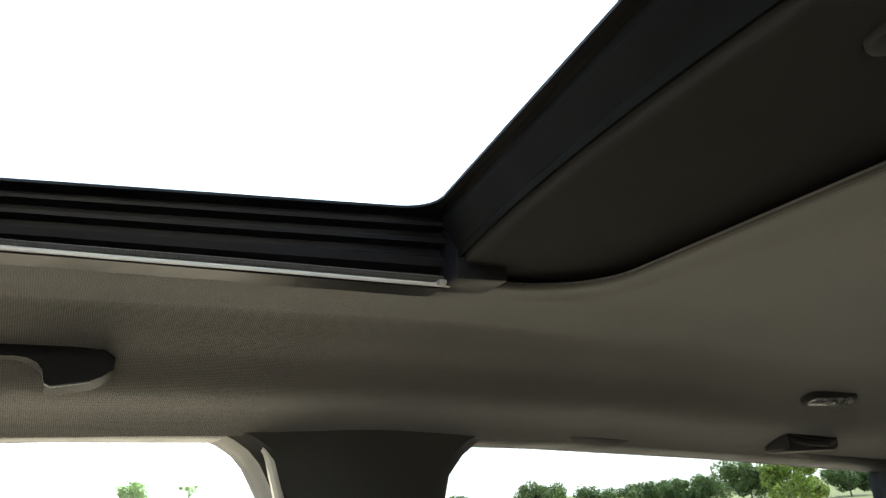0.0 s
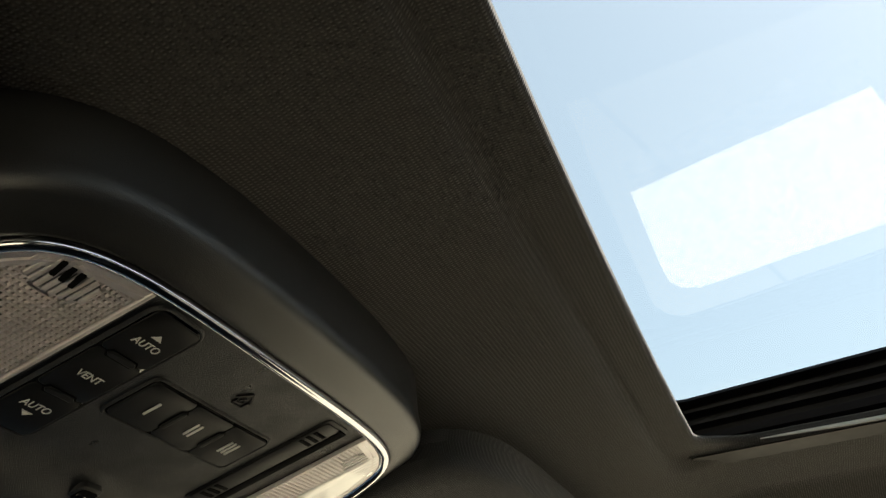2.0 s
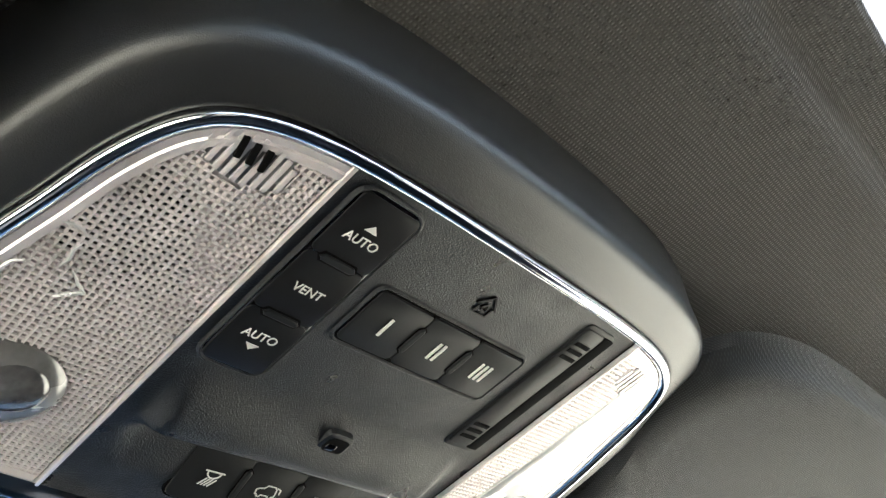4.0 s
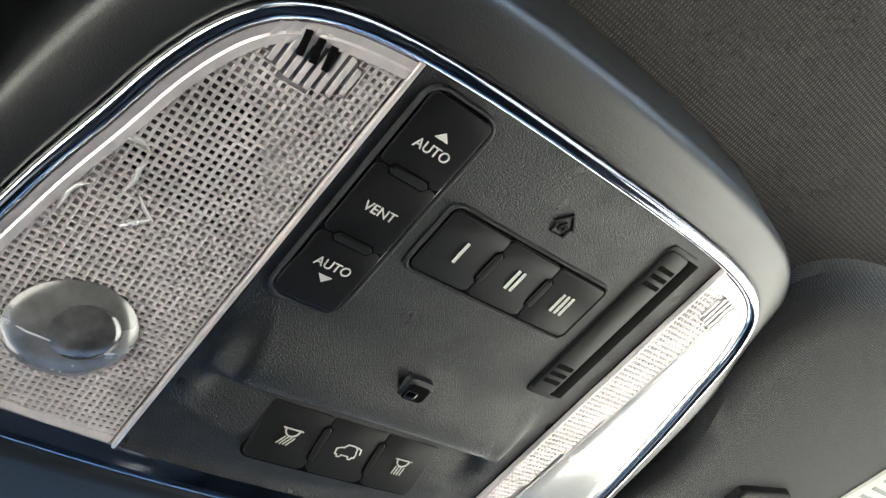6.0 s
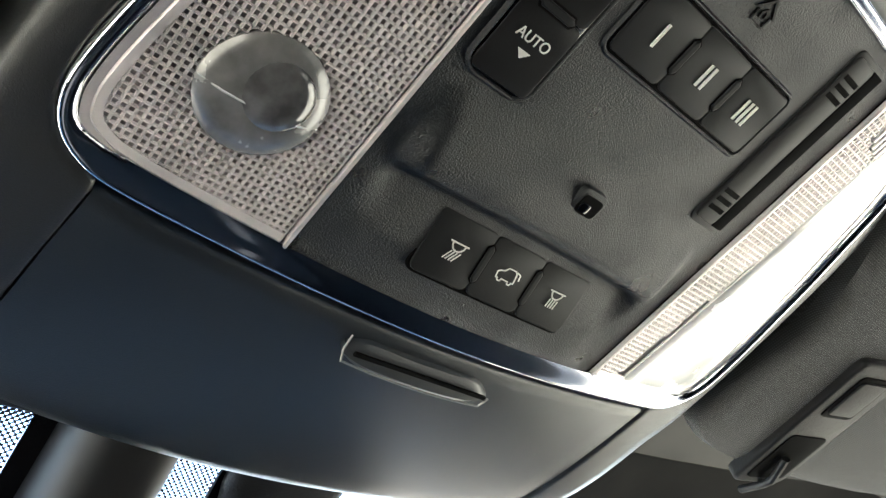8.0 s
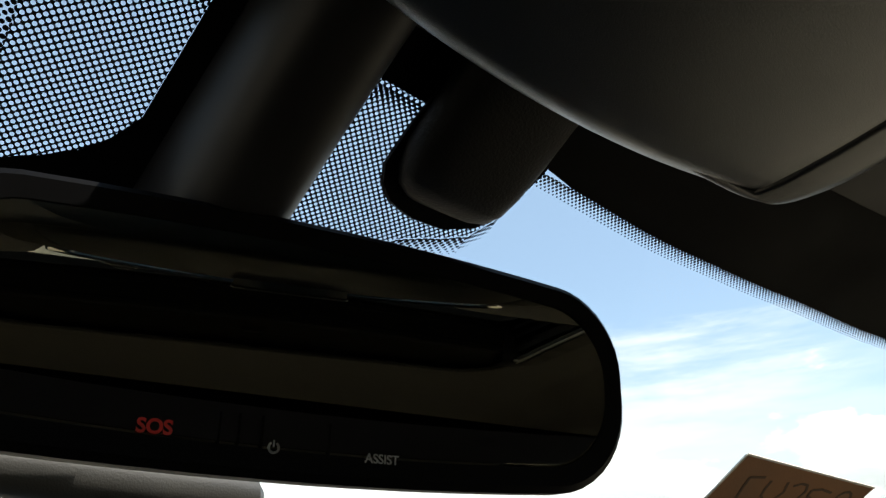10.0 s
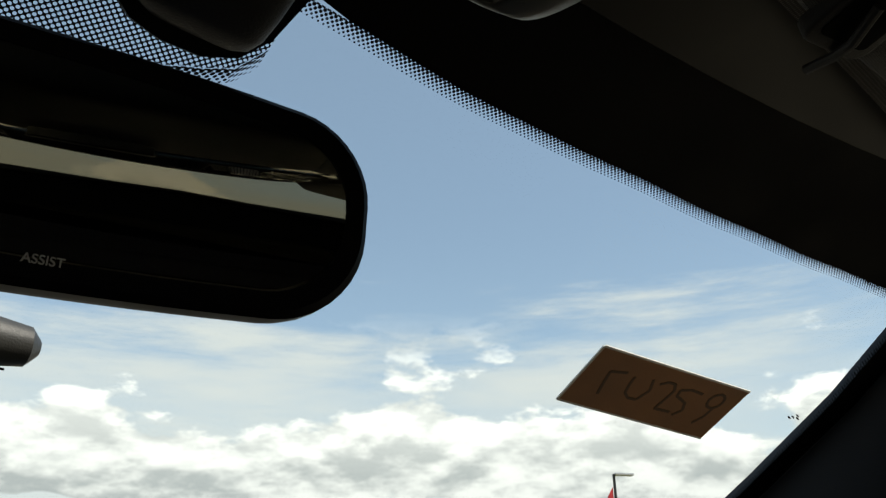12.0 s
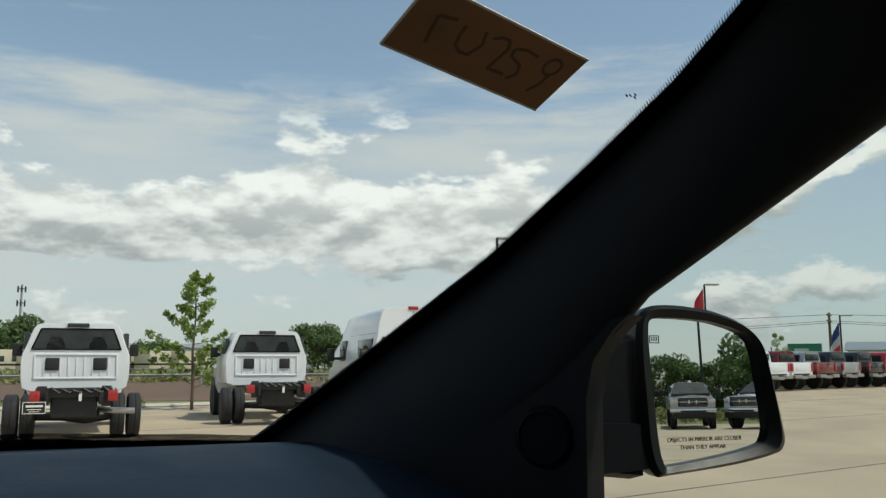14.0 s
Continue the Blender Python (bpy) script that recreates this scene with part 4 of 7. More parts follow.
low = [(x, min(y, -0.0215 + 0.004 * (x / 0.12) ** 2)) for x, y in strip]
part("button_strip", slab(low, 0.0009, 0.0016), GLOSS_BLACK, mirror, "black call button strip")


def face(m_u, m_v, w):
    return Matrix.Translation((m_u, m_v, w))


for nm, txt, u, v, size, mat in (("sos_lettering", "SOS", -0.0515, -0.0306, 0.0060, PRINT_RED), ("assist_lettering", "ASSIST", 0.0225, -0.0340, 0.0043, PRINT_GREY)):
    words(txt, size, face(u, v, 0.0018), mat, mirror, nm, heavy=size * (0.030 if txt == "SOS" else 0.012))
icon = [ribbon([(0.0016 * math.sin(a), 0.0016 * math.cos(a)) for a in [0.7 + k * (2 * math.pi - 1.4) / 14 for k in range(15)]], 0.0007, 0, 0.0002), ribbon([(0, 0.0004), (0, 0.0021)], 0.0005, 0, 0.0002)]
bm = merge(icon)
bm.transform(face(-0.0150, -0.0333, 0.0017))
part("power_icon", bm, PRINT_GREY, mirror)
for u in (-0.0325, -0.0265, -0.019, 0.0035):
    part("button_seam", box(u - 0.0003, u + 0.0003, -0.0345, -0.0240, 0.0015, 0.0019), GAP, mirror)
arm = sweep([(0.0, 0.01, -0.022), (-0.005, 0.02, -0.05), (-0.012, 0.03, -0.08)], [0.016, 0.013, 0.014], 12)
part("ball_arm", arm, BLACK_TRIM, mirror)
low_pod = thing("camera_housing", "olive-grey rounded camera housing behind the mirror", "camera housing")
rings = []
for t in range(9):
    a = math.pi * t / 8
    cx, r = 0.006 - 0.073 * math.cos(a), max(0.30, math.sin(a) ** 0.32)
    rings.append([on_shield(cx, 1.5768 + 0.0062 * r * math.sin(b), 0.016 + 0.014 * r * math.cos(b)) for b in [k * math.pi / 6 for k in range(12)]])
part("shell", loft(rings, True, True, True), surface("olive_plastic", (0.05, 0.049, 0.044), 0.5, grain=0.2, grain_size=0.001), low_pod)

seam = [on_shield(-0.052 + k * 0.015, 1.5768 - 0.0058, 0.0215) for k in range(9)]
part("seam", sweep(seam, 0.0006, 6), GAP, low_pod, "thin dark parting line")

# ---- sun visors ----
def visor(side):
    vis = thing("sun_visor", "dark cloth sun visor folded up against the headliner" if side > 0 else "folded cloth sun visor on the driver side", "sun visor", "sun visors")
    rows = []
    outline = [(0.150, 0.040), (0.154, 0.095), (0.174, 0.120), (0.24, 0.128), (0.40, 0.112), (0.54, 0.07), (0.565, 0.03), (0.56, -0.03), (0.52, -0.06), (0.40, -0.078), (0.26, -0.075), (0.19, -0.072), (0.150, -0.066), (0.124, -0.054), (0.114, -0.036), (0.119, -0.008)]
    if side < 0:
        outline = outline[:-5] + [(0.20, -0.080), (0.175, -0.060), (0.160, -0.030)]
    fine = []
    for i in range(len(outline)):
        p0, p1, p2, p3 = (Vector(outline[(i + k) % len(outline)]) for k in (-1, 0, 1, 2))
        for s in range(4):
            t = s / 4
            fine.append(0.5 * ((2 * p1) + (p2 - p0) * t + (2 * p0 - 5 * p1 + 4 * p2 - p3) * t * t + (3 * p1 - p0 - 3 * p2 + p3) * t ** 3))
    cx, cy = 0.35, 0.02

    def z_at(p):
        return 1.6745 - (p.y - 0.02) * 0.16 + 0.004 * smooth01((p.x - 0.35) / 0.2)
    for s, dz in ((0.90, 0.016), (0.985, 0.014), (1.0, 0.006), (0.992, 0.0), (0.965, -0.0045), (0.90, -0.0065), (0.6, -0.0075), (0.25, -0.008)):
        ring = []
        for p in fine:
            q = Vector((cx + (p.x - cx) * s, cy + (p.y - cy) * s))
            ring.append((side * q.x, q.y, z_at(q) + dz))
        rows.append(ring)
    part("cushion", loft(rows, True, True, True), VISOR_CLOTH, vis)
    return vis, z_at


visor_right, visor_z = visor(1)
visor(-1)
clip_m = Matrix.Translation((0.234, 0.084, 1.6555)) @ Euler((radians(-9), 0, radians(-16))).to_matrix().to_4x4()
plate = rrect(0.018, -0.050, 0.046, 0.004, 0.006, 5, 3)
bms = slab(plate, 0.004, -0.0035, 0.002, 3)
bms.transform(clip_m)
part("mount_plate", bms, BLACK_TRIM, visor_right, "black visor pivot plate")
for y0, y1, w in ((-0.042, -0.012, 0.011), (0.004, 0.040, 0.013)):
    b2 = slab(rrect(w, y0, y1, 0.003, 0.003, 4, 2), -0.0030, -0.0042, 0.0005)
    b2.transform(clip_m)
    part("plate_recess", b2, GAP, visor_right)
b2 = slab(rrect(0.0085, -0.039, -0.015, 0.002, 0.002, 4, 2), -0.0040, -0.0052, 0.0006)
b2.transform(clip_m)
part("plate_cover", b2, BLACK_TRIM, visor_right)
part("pivot_pin", sweep([clip_m @ Vector(p) for p in ((0.006, 0.060, 0.002), (0.004, 0.046, -0.004), (0.0, 0.036, -0.008), (-0.004, 0.020, -0.006))], 0.0022, 10), BLACK_TRIM, visor_right, "black pivot pin")
lab_m = Matrix.Translation((0.329, 0.010, visor_z(Vector((0.329, 0.010))) - 0.0088)) @ Euler((radians(-9), 0, 0)).to_matrix().to_4x4()
b2 = slab(rrect(0.048, -0.030, 0.034, 0.003, 0.003, 4, 2), 0.001, -0.0006)
b2.transform(lab_m)
part("warning_label", b2, LABEL, visor_right, "white printed warning label")
for k in range(7):
    b2 = box(-0.040, 0.030 + 0.008 * math.sin(k * 2.1), -0.022 + k * 0.007, -0.0195 + k * 0.007, -0.0009, -0.0004)
    b2.transform(lab_m)
    part("label_line", b2, PRINT_GREY, visor_right, smooth=False)

# ---- door mirror on the right ----
DN = Vector((math.sin(radians(214)), math.cos(radians(214)), 0.025)).normalized()
DX = (Vector((0.829, -0.559, 0)) - DN * Vector((0.829, -0.559, 0)).dot(DN)).normalized()
DY = DN.cross(DX)
DY = DY if DY.z > 0 else -DY
door_at = Matrix(((DX.x, DY.x, DN.x, 1.0), (DX.y, DY.y, DN.y, 0.415), (DX.z, DY.z, DN.z, 1.345), (0, 0, 0, 1)))
door_mirror = thing("door_mirror", "black door mirror reflecting parked pickups", "door mirror", at=door_at)
g_out = [(-0.0735, 0.030), (-0.0740, 0.068), (-0.0680, 0.0790), (-0.0426, 0.0806), (-0.010, 0.0790), (0.0157, 0.0761), (0.0471, 0.0680), (0.0640, 0.0590), (0.0738, 0.0444), (0.0804, 0.0004), (0.0848, -0.0440), (0.0805, -0.0620), (0.0700, -0.0695), (0.0241, -0.0790), (-0.0500, -0.0885), (-0.0625, -0.0840), (-0.0680, -0.055), (-0.0714, -0.005)]
h_out = [(-0.0920, 0.035), (-0.0890, 0.075), (-0.0740, 0.0925), (-0.0430, 0.0955), (-0.010, 0.0930), (0.0157, 0.0890), (0.0520, 0.0770), (0.0760, 0.0600), (0.0890, 0.0360), (0.0985, -0.0080), (0.1068, -0.0560), (0.1040, -0.0720), (0.0900, -0.0800), (0.0352, -0.0900), (-0.0520, -0.0985), (-0.0750, -0.0980), (-0.0870, -0.070), (-0.0905, -0.005)]
gs, hs = spline(g_out), spline(h_out)
mid = [((a[0] * 0.35 + b[0] * 0.65), (a[1] * 0.35 + b[1] * 0.65)) for a, b in zip(gs, hs)]
shell = [[(x * s + 0.01 * (1 - s), y * s, w) for x, y in hs] for s, w in ((0.25, -0.098), (0.6, -0.090), (0.82, -0.072), (0.94, -0.045), (0.99, -0.015), (1.0, 0.006))]
shell += [[(x, y, 0.012) for x, y in mid], [(x, y, 0.006) for x, y in gs], [(x, y, -0.008) for x, y in gs]]
part("casing", loft(shell, True, True, False), surface("door_mirror_casing", (0.0035, 0.0038, 0.0046), 0.34, spec=0.16, grain=0.15, grain_size=0.0012, mottle=0.2, mottle_size=0.02), door_mirror)
part("mirror_glass", slab([(x * 1.0, y * 1.0) for x, y in gs], -0.006, -0.002), MIRROR, door_mirror, "silver mirror glass")
words("OBJECTS IN MIRROR ARE CLOSER", 0.0068, Matrix.Translation((0.0, -0.0605, -0.0017)), GAP, door_mirror, "warning_lettering", 0.0001)
words("THAN THEY APPEAR", 0.0068, Matrix.Translation((-0.003, -0.0695, -0.0017)), GAP, door_mirror, "warning_lettering", 0.0001)
ic = merge([ribbon([(-0.004, -0.003), (0.004, -0.003), (0.004, 0.0025), (-0.004, 0.0025), (-0.004, -0.003)], 0.0006, -0.0019, -0.0015)] + [ribbon([(x, -0.0015), (x, 0.0015)], 0.0006, -0.0019, -0.0015) for x in (-0.002, 0, 0.002)])
ic.transform(Matrix.Translation((-0.062, 0.056, 0)) @ Matrix.Scale(1.5, 4, (1, 0, 0)) @ Matrix.Scale(1.5, 4, (0, 1, 0)))
part("heater_icon", ic, GAP, door_mirror)
arm_ring = [[(-0.075 - 0.085 * t, -0.066 + yy * (1 + 0.2 * t), -0.02 + ww) for yy, ww in ((-0.026, -0.03), (0.020, -0.03), (0.026, 0.0), (0.024, 0.026), (-0.024, 0.026), (-0.030, 0.0))] for t in (0, 0.5, 1.0)]
part("arm", loft(arm_ring, True, True, True), MIRROR_BASE, door_mirror, "black folding arm")
neck = [[(-0.086 - 0.150 * t, yy * (1 - 0.28 * t) - 0.012 * t, -0.03 + ww) for yy, ww in ((-0.10, -0.04), (0.055, -0.04), (0.066, 0.0), (0.055, 0.03), (-0.098, 0.03), (-0.105, 0.0))] for t in (0, 1.0)]
part("base", loft(neck, True, True, True), MIRROR_BASE, door_mirror, "black mirror base")

# ==== overhead console: local x to the right, y to the front, z up into the roof ====
console_at = Matrix(((1, 0, 0, 0), (0, 0.96923, 0.24615, 0), (0, -0.24615, 0.96923, 1.67), (0, 0, 0, 1)))
console = thing("overhead_console", "black overhead console with chrome ring, map lamps and keys", "overhead console", at=console_at)


def belly(v):
    return 0.0 if v < 0.108 else 0.016 * ((v - 0.108) / 0.095) ** 1.4


def even(half, k=4):
    """A left-right even outline from its right half, rear to front."""
    return spline(half + [(-u, v) for u, v in half[-2:0:-1]], k)


# the ring widens towards the front; the shell round it swells further
RING_HALF = [(0, -0.0435), (0.03, -0.0433), (0.055, -0.0425), (0.075, -0.0408), (0.09, -0.0378), (0.100, -0.0335), (0.107, -0.0280), (0.113, -0.0190), (0.118, -0.0060), (0.1222, 0.0110), (0.1266, 0.0280),
             (0.1303, 0.0460), (0.1335, 0.0630), (0.1358, 0.0790), (0.1358, 0.0900), (0.1325, 0.0990), (0.1255, 0.1050), (0.115, 0.1082), (0.09, 0.1103), (0.05, 0.1126), (0, 0.1138)]
INNER_HALF = [(u, v) for u, v in RING_HALF[:14]] + [(0.1354, 0.0915), (0.1318, 0.1000), (0.1258, 0.1056), (0.1196, 0.1082), (0.1180, 0.1108), (0.1184, 0.1180), (0.1197, 0.1400), (0.1208, 0.1680), (0.1216, 0.1925), (0.1150, 0.1965), (0.085, 0.1990), (0, 0.2045)]
SHELL_HALF = [(0, -0.0630), (0.034, -0.0624), (0.062, -0.0608), (0.083, -0.0580), (0.099, -0.0540), (0.1105, -0.0482), (0.1195, -0.0405), (0.1275, -0.0290), (0.1330, -0.0140), (0.1375, 0.0030), (0.1412, 0.0220),
              (0.1443, 0.0430), (0.1470, 0.0640), (0.1492, 0.0850), (0.1505, 0.1010), (0.1514, 0.1140), (0.1523, 0.1260), (0.1530, 0.1370), (0.1535, 0.1470), (0.1537, 0.1570), (0.1534, 0.1680), (0.1515, 0.1795), (0.1450, 0.1910), (0.1340, 0.1975), (0.105, 0.2030), (0, 0.2090)]
ring_line, inner_line, shell_line = even(RING_HALF), even(INNER_HALF), even(SHELL_HALF)


def grown(line, off, front_k=1.0):
    """The outline moved outwards by off; inward moves count front_k times where it faces the front."""
    out = []
    n = len(line)
    for i, (u, v) in enumerate(line):
        a, b = line[i - 1], line[(i + 1) % n]
        nrm = Vector((b[1] - a[1], a[0] - b[0])).normalized()
        k = 1.0 + (front_k - 1.0) * max(0.0, nrm.y) ** 3
        out.append((u + nrm.x * off * k, v + nrm.y * off * k))
    return out


def shell_ring(t, w, off=0.0):
    rows = [(lerp(a[0], b[0], t), lerp(a[1], b[1], t)) for a, b in zip(inner_line, shell_line)]
    swell = table(t, [(0.10, 0.0), (0.32, -0.0004), (0.55, -0.0010), (0.74, -0.0006), (0.82, 0.0012), (0.88, 0.0040), (0.95, 0.0080), (0.985, 0.0118), (1.0, 0.0140)])
    return [(u, v, w + belly(v) + swell * smooth01((v - 0.085) / 0.07)) for u, v in grown(rows, off)]


profile = [(1.0, 0.075, 0.017), (1.0, 0.047, 0.009), (1.0, 0.036, 0.0055), (1.0, 0.025, 0.003), (1.0, 0.0175, 0.0012), (1.0, 0.0130, 0.0002), (0.985, 0.0092, 0.0), (0.95, 0.0060, 0.0), (0.90, 0.0038, 0.0), (0.82, 0.0024, 0.0), (0.74, 0.0017, 0.0),
           (0.55, 0.0008, 0.0), (0.32, 0.0003, 0.0), (0.10, 0.0, 0.0), (0.03, 0.0002, 0.0), (0.0, 0.0010, 0.0), (0.0, 0.010, -0.0004)]
part("housing", loft([shell_ring(*p) for p in profile]), HOUSING, console, "grained black surround", angle=60)


def ring_out(off, w, front_k=1.0):
    return [(u, v, w) for u, v in grown(ring_line, off - 0.0022, front_k)]


part("chrome_ring", loft([ring_out(0.0022, 0.006), ring_out(0.0022, -0.0006), ring_out(0.0020, -0.0017), ring_out(0.0014, -0.0023), ring_out(0.0006, -0.0024), ring_out(-0.0004, -0.0022, 1.5), ring_out(-0.0014, -0.0017, 1.9), ring_out(-0.0020, -0.0009, 2.1), ring_out(-0.0024, 0.006, 2.1)]), CHROME, console, "bright chrome ring", angle=60)


# centre panel: level behind, with a ramp let in for the map-lamp keys
def panel_w(u, v):
    lip = 0.0622 + 0.007 * (abs(u) / 0.055) ** 2 * 0.2
    wall = smooth01((v - lip) / 0.0068)
    ramp = max(0.0042 - (v - 0.066) * 0.25, -0.0010) + 0.0006
    sides = 1 - smooth01((abs(u + 0.002) - 0.0505) / 0.010)
    bulge = -0.0056 * smooth01((v - 0.0355) / 0.0255) * (1 - wall) * (1 - smooth01((abs(u + 0.001) - 0.0525) / 0.010))
    return wall * ramp * sides + bulge + 0.0006


nu, nv = 62, 74
rows = [[(lerp(-0.0672, 0.0672, i / nu), v, panel_w(lerp(-0.0672, 0.0672, i / nu), v)) for i in range(nu + 1)] for v in [lerp(-0.0420, 0.1055, j / nv) for j in range(nv + 1)]]
part("centre_panel", loft(rows, False), CONSOLE, console, "grained black centre panel", angle=60)
part("backing", slab(grown(ring_line, -0.0015), 0.013, 0.012), GAP, console)


# prismatic map-lamp lenses, one each side; the prisms round the lamp spot stand singly, the rest joined
PITCH = 0.00205
PRISM_SHAPE = ((0.0, 0.00005), (0.00014, -0.00025), (0.00030, -0.00025), (0.00042, 0.00045))
prisms = []


def prism_verts(u0, v0, side):
    return [(side * u, v, w) for q, w in PRISM_SHAPE for u, v in ((u0 + q, v0 + q), (u0 + PITCH - q, v0 + q), (u0 + PITCH - q, v0 + PITCH - q), (u0 + q, v0 + PITCH - q))]


def prism_faces(k):
    return [(k + r + i, k + r + (i + 1) % 4, k + r + 4 + (i + 1) % 4, k + r + 4 + i) for r in (0, 4, 8) for i in range(4)] + [(k + 12, k + 13, k + 14, k + 15)]


def lens(side):
    rim = grown(ring_line, -0.0046, 1.4)

    def inside(u, v, margin):
        """How the outline lies round a point: true where it is inside by the margin."""
        hit, near = False, 9.0
        for (ax, ay), (bx, by) in zip(rim, rim[1:] + rim[:1]):
            if (ay > v) != (by > v) and u < ax + (v - ay) * (bx - ax) / (by - ay):
                hit = not hit
            near = min(near, math.hypot(u - (ax + bx) / 2, v - (ay + by) / 2))
        return hit and near > margin
    verts, faces, pits = [], [], []
    for i in range(31):
        for j in range(73):
            u0, v0 = 0.0705 + i * PITCH, -0.0405 + j * PITCH
            cu, cv = u0 + PITCH / 2, v0 + PITCH / 2
            if not inside(cu, cv, 0.0016 if cu < 0.115 else 0.0030) or (side < 0 and math.hypot(cu - 0.0985, cv - 0.0690) < 0.0158):
                continue
            if ((cu - 0.0905) / 0.0125) ** 2 + ((cv + 0.0240) / 0.0075) ** 2 < 1:
                continue
            if side > 0 and cu > 0.0885 - 0.10 * max(0.0, cv - 0.03):
                continue
            # pits in this oval take the darkest copy, painted shade of the cavity
            hollow_shade = side < 0 and ((cu - 0.1000) / 0.0200) ** 2 + ((cv - 0.0075 - 0.35 * (0.1 - cu)) / 0.0170) ** 2 < 1 + 0.25 * math.sin(i * 1.7 + j * 0.9)
            if side < 0 and math.hypot(cu - 0.0930, cv - 0.0500) < 0.0262:
                prisms.append((cu, cv, hollow_shade))
                continue
            faces += prism_faces(len(verts))
            verts += prism_verts(u0, v0, side)
            pits.append((len(faces) - 1, 2 if hollow_shade else 1))
    outer = [(u, v) for u, v in rim if u > 0.0692]
    first = next(k for k in range(len(rim)) if rim[k][0] > 0.0692 and rim[k - 1][0] <= 0.0692)
    outer = [rim[(first + k) % len(rim)] for k in range(len(outer))]
    plate_pts = [(0.0692, outer[0][1])] + outer + [(0.0692, outer[-1][1])]
    if side > 0:
        edge = [(u - 0.0004, v) for u, v in outer if u > 0.0895 and -0.0345 < v < 0.1035]
        # prisms give way to a pale plate: the window's glare painted as colour
        smooth_zone = slab(edge + [(0.0860, 0.1020), (0.0875, 0.06), (0.0888, 0.03), (0.0890, -0.0330)], 0.0004, -0.0006, 0.0006)
        part("smooth_zone", smooth_zone, LENS_PALE, console, "smooth lens edge, paled for a washed-out reflection")
    inner = [(u, v) for u, v in grown(rim, -0.0050)]
    inner = [inner[(first + k) % len(rim)] for k in range(len(outer))]
    strip = loft([[(side * u, v, 0.0006) for u, v in outer], [(side * u, v, -0.0007) for u, v in outer], [(side * lerp(a[0], b[0], 0.45), lerp(a[1], b[1], 0.45), -0.0003) for a, b in zip(outer, inner)],
                  [(side * lerp(a[0], b[0], 0.55), lerp(a[1], b[1], 0.55), -0.0008) for a, b in zip(outer, inner)], [(side * u, v, -0.0004) for u, v in inner], [(side * u, v, 0.0006) for u, v in inner]], False)
    base = bpy.data.meshes.new("lens")
    base.from_pydata([(side * u, v, 0.0011) for u, v in plate_pts], [], [tuple(range(len(plate_pts)))])
    base.materials.append(LENS)
    ob = new("map_lamp_lens", base)
    ob.parent = console
    ob["label"] = "clear prismatic lamp lens"
    me = bpy.data.meshes.new("prisms")
    me.from_pydata(verts, [], faces)
    for mat in (LENS, LENS_PIT_SHADE, LENS_HOLLOW_SHADE):
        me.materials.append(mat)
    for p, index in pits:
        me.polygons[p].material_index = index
    field = new("prism_field", me)
    field.parent = ob
    tagged(field, "fine field of clear prisms", kind="stuff")
    part("lens_rim", strip, LENS, ob, "clear smooth rim")
    if side < 0:
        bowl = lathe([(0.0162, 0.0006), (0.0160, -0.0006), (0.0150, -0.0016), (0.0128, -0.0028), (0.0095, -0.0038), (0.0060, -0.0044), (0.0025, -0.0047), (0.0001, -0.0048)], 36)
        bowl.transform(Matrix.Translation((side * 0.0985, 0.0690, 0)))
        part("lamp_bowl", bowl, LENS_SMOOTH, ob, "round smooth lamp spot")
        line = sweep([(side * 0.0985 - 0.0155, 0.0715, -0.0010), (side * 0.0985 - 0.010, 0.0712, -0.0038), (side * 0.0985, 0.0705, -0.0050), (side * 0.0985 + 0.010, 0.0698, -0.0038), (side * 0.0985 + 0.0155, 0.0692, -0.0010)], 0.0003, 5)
        part("mould_line", line, LENS_PALE, ob)
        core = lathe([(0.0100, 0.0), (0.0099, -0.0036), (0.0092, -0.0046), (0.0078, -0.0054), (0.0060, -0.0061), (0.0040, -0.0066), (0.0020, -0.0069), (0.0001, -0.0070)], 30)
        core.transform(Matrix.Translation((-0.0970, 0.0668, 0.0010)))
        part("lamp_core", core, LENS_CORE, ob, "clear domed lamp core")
    oval = slab([(side * (0.0905 + 0.0122 * math.cos(a)), -0.0240 + 0.0072 * math.sin(a)) for a in [k * math.pi / 14 for k in range(28)]], 0.0006, 0.0001, 0.0002)
    window = part("sensor_window", oval, LENS_SMOOTH, ob, "ribbed clear sensor window")
    for k in range(9):
        e = -0.0104 + k * 0.0026
        half = 0.0070 * math.sqrt(max(0.0, 1 - (e / 0.0122) ** 2))
        part("rib", box(side * (0.0905 + e) - 0.0007, side * (0.0905 + e) + 0.0007, -0.0240 - half, -0.0240 + half, -0.0007, 0.0003, 0.0003), LENS, window)
    for k in range(3 if side < 0 else 0):
        slot_bm = box(-0.0008, 0.0008, -0.0030, 0.0030, -0.0013, -0.0004)
        slot_bm.transform(Matrix.Translation((side * 0.0905 - 0.0040 + k * 0.0034, -0.0262, 0)) @ Matrix.Rotation(radians(-12), 4, "Z"))
        part("sensor_slot", slot_bm, GAP, window)
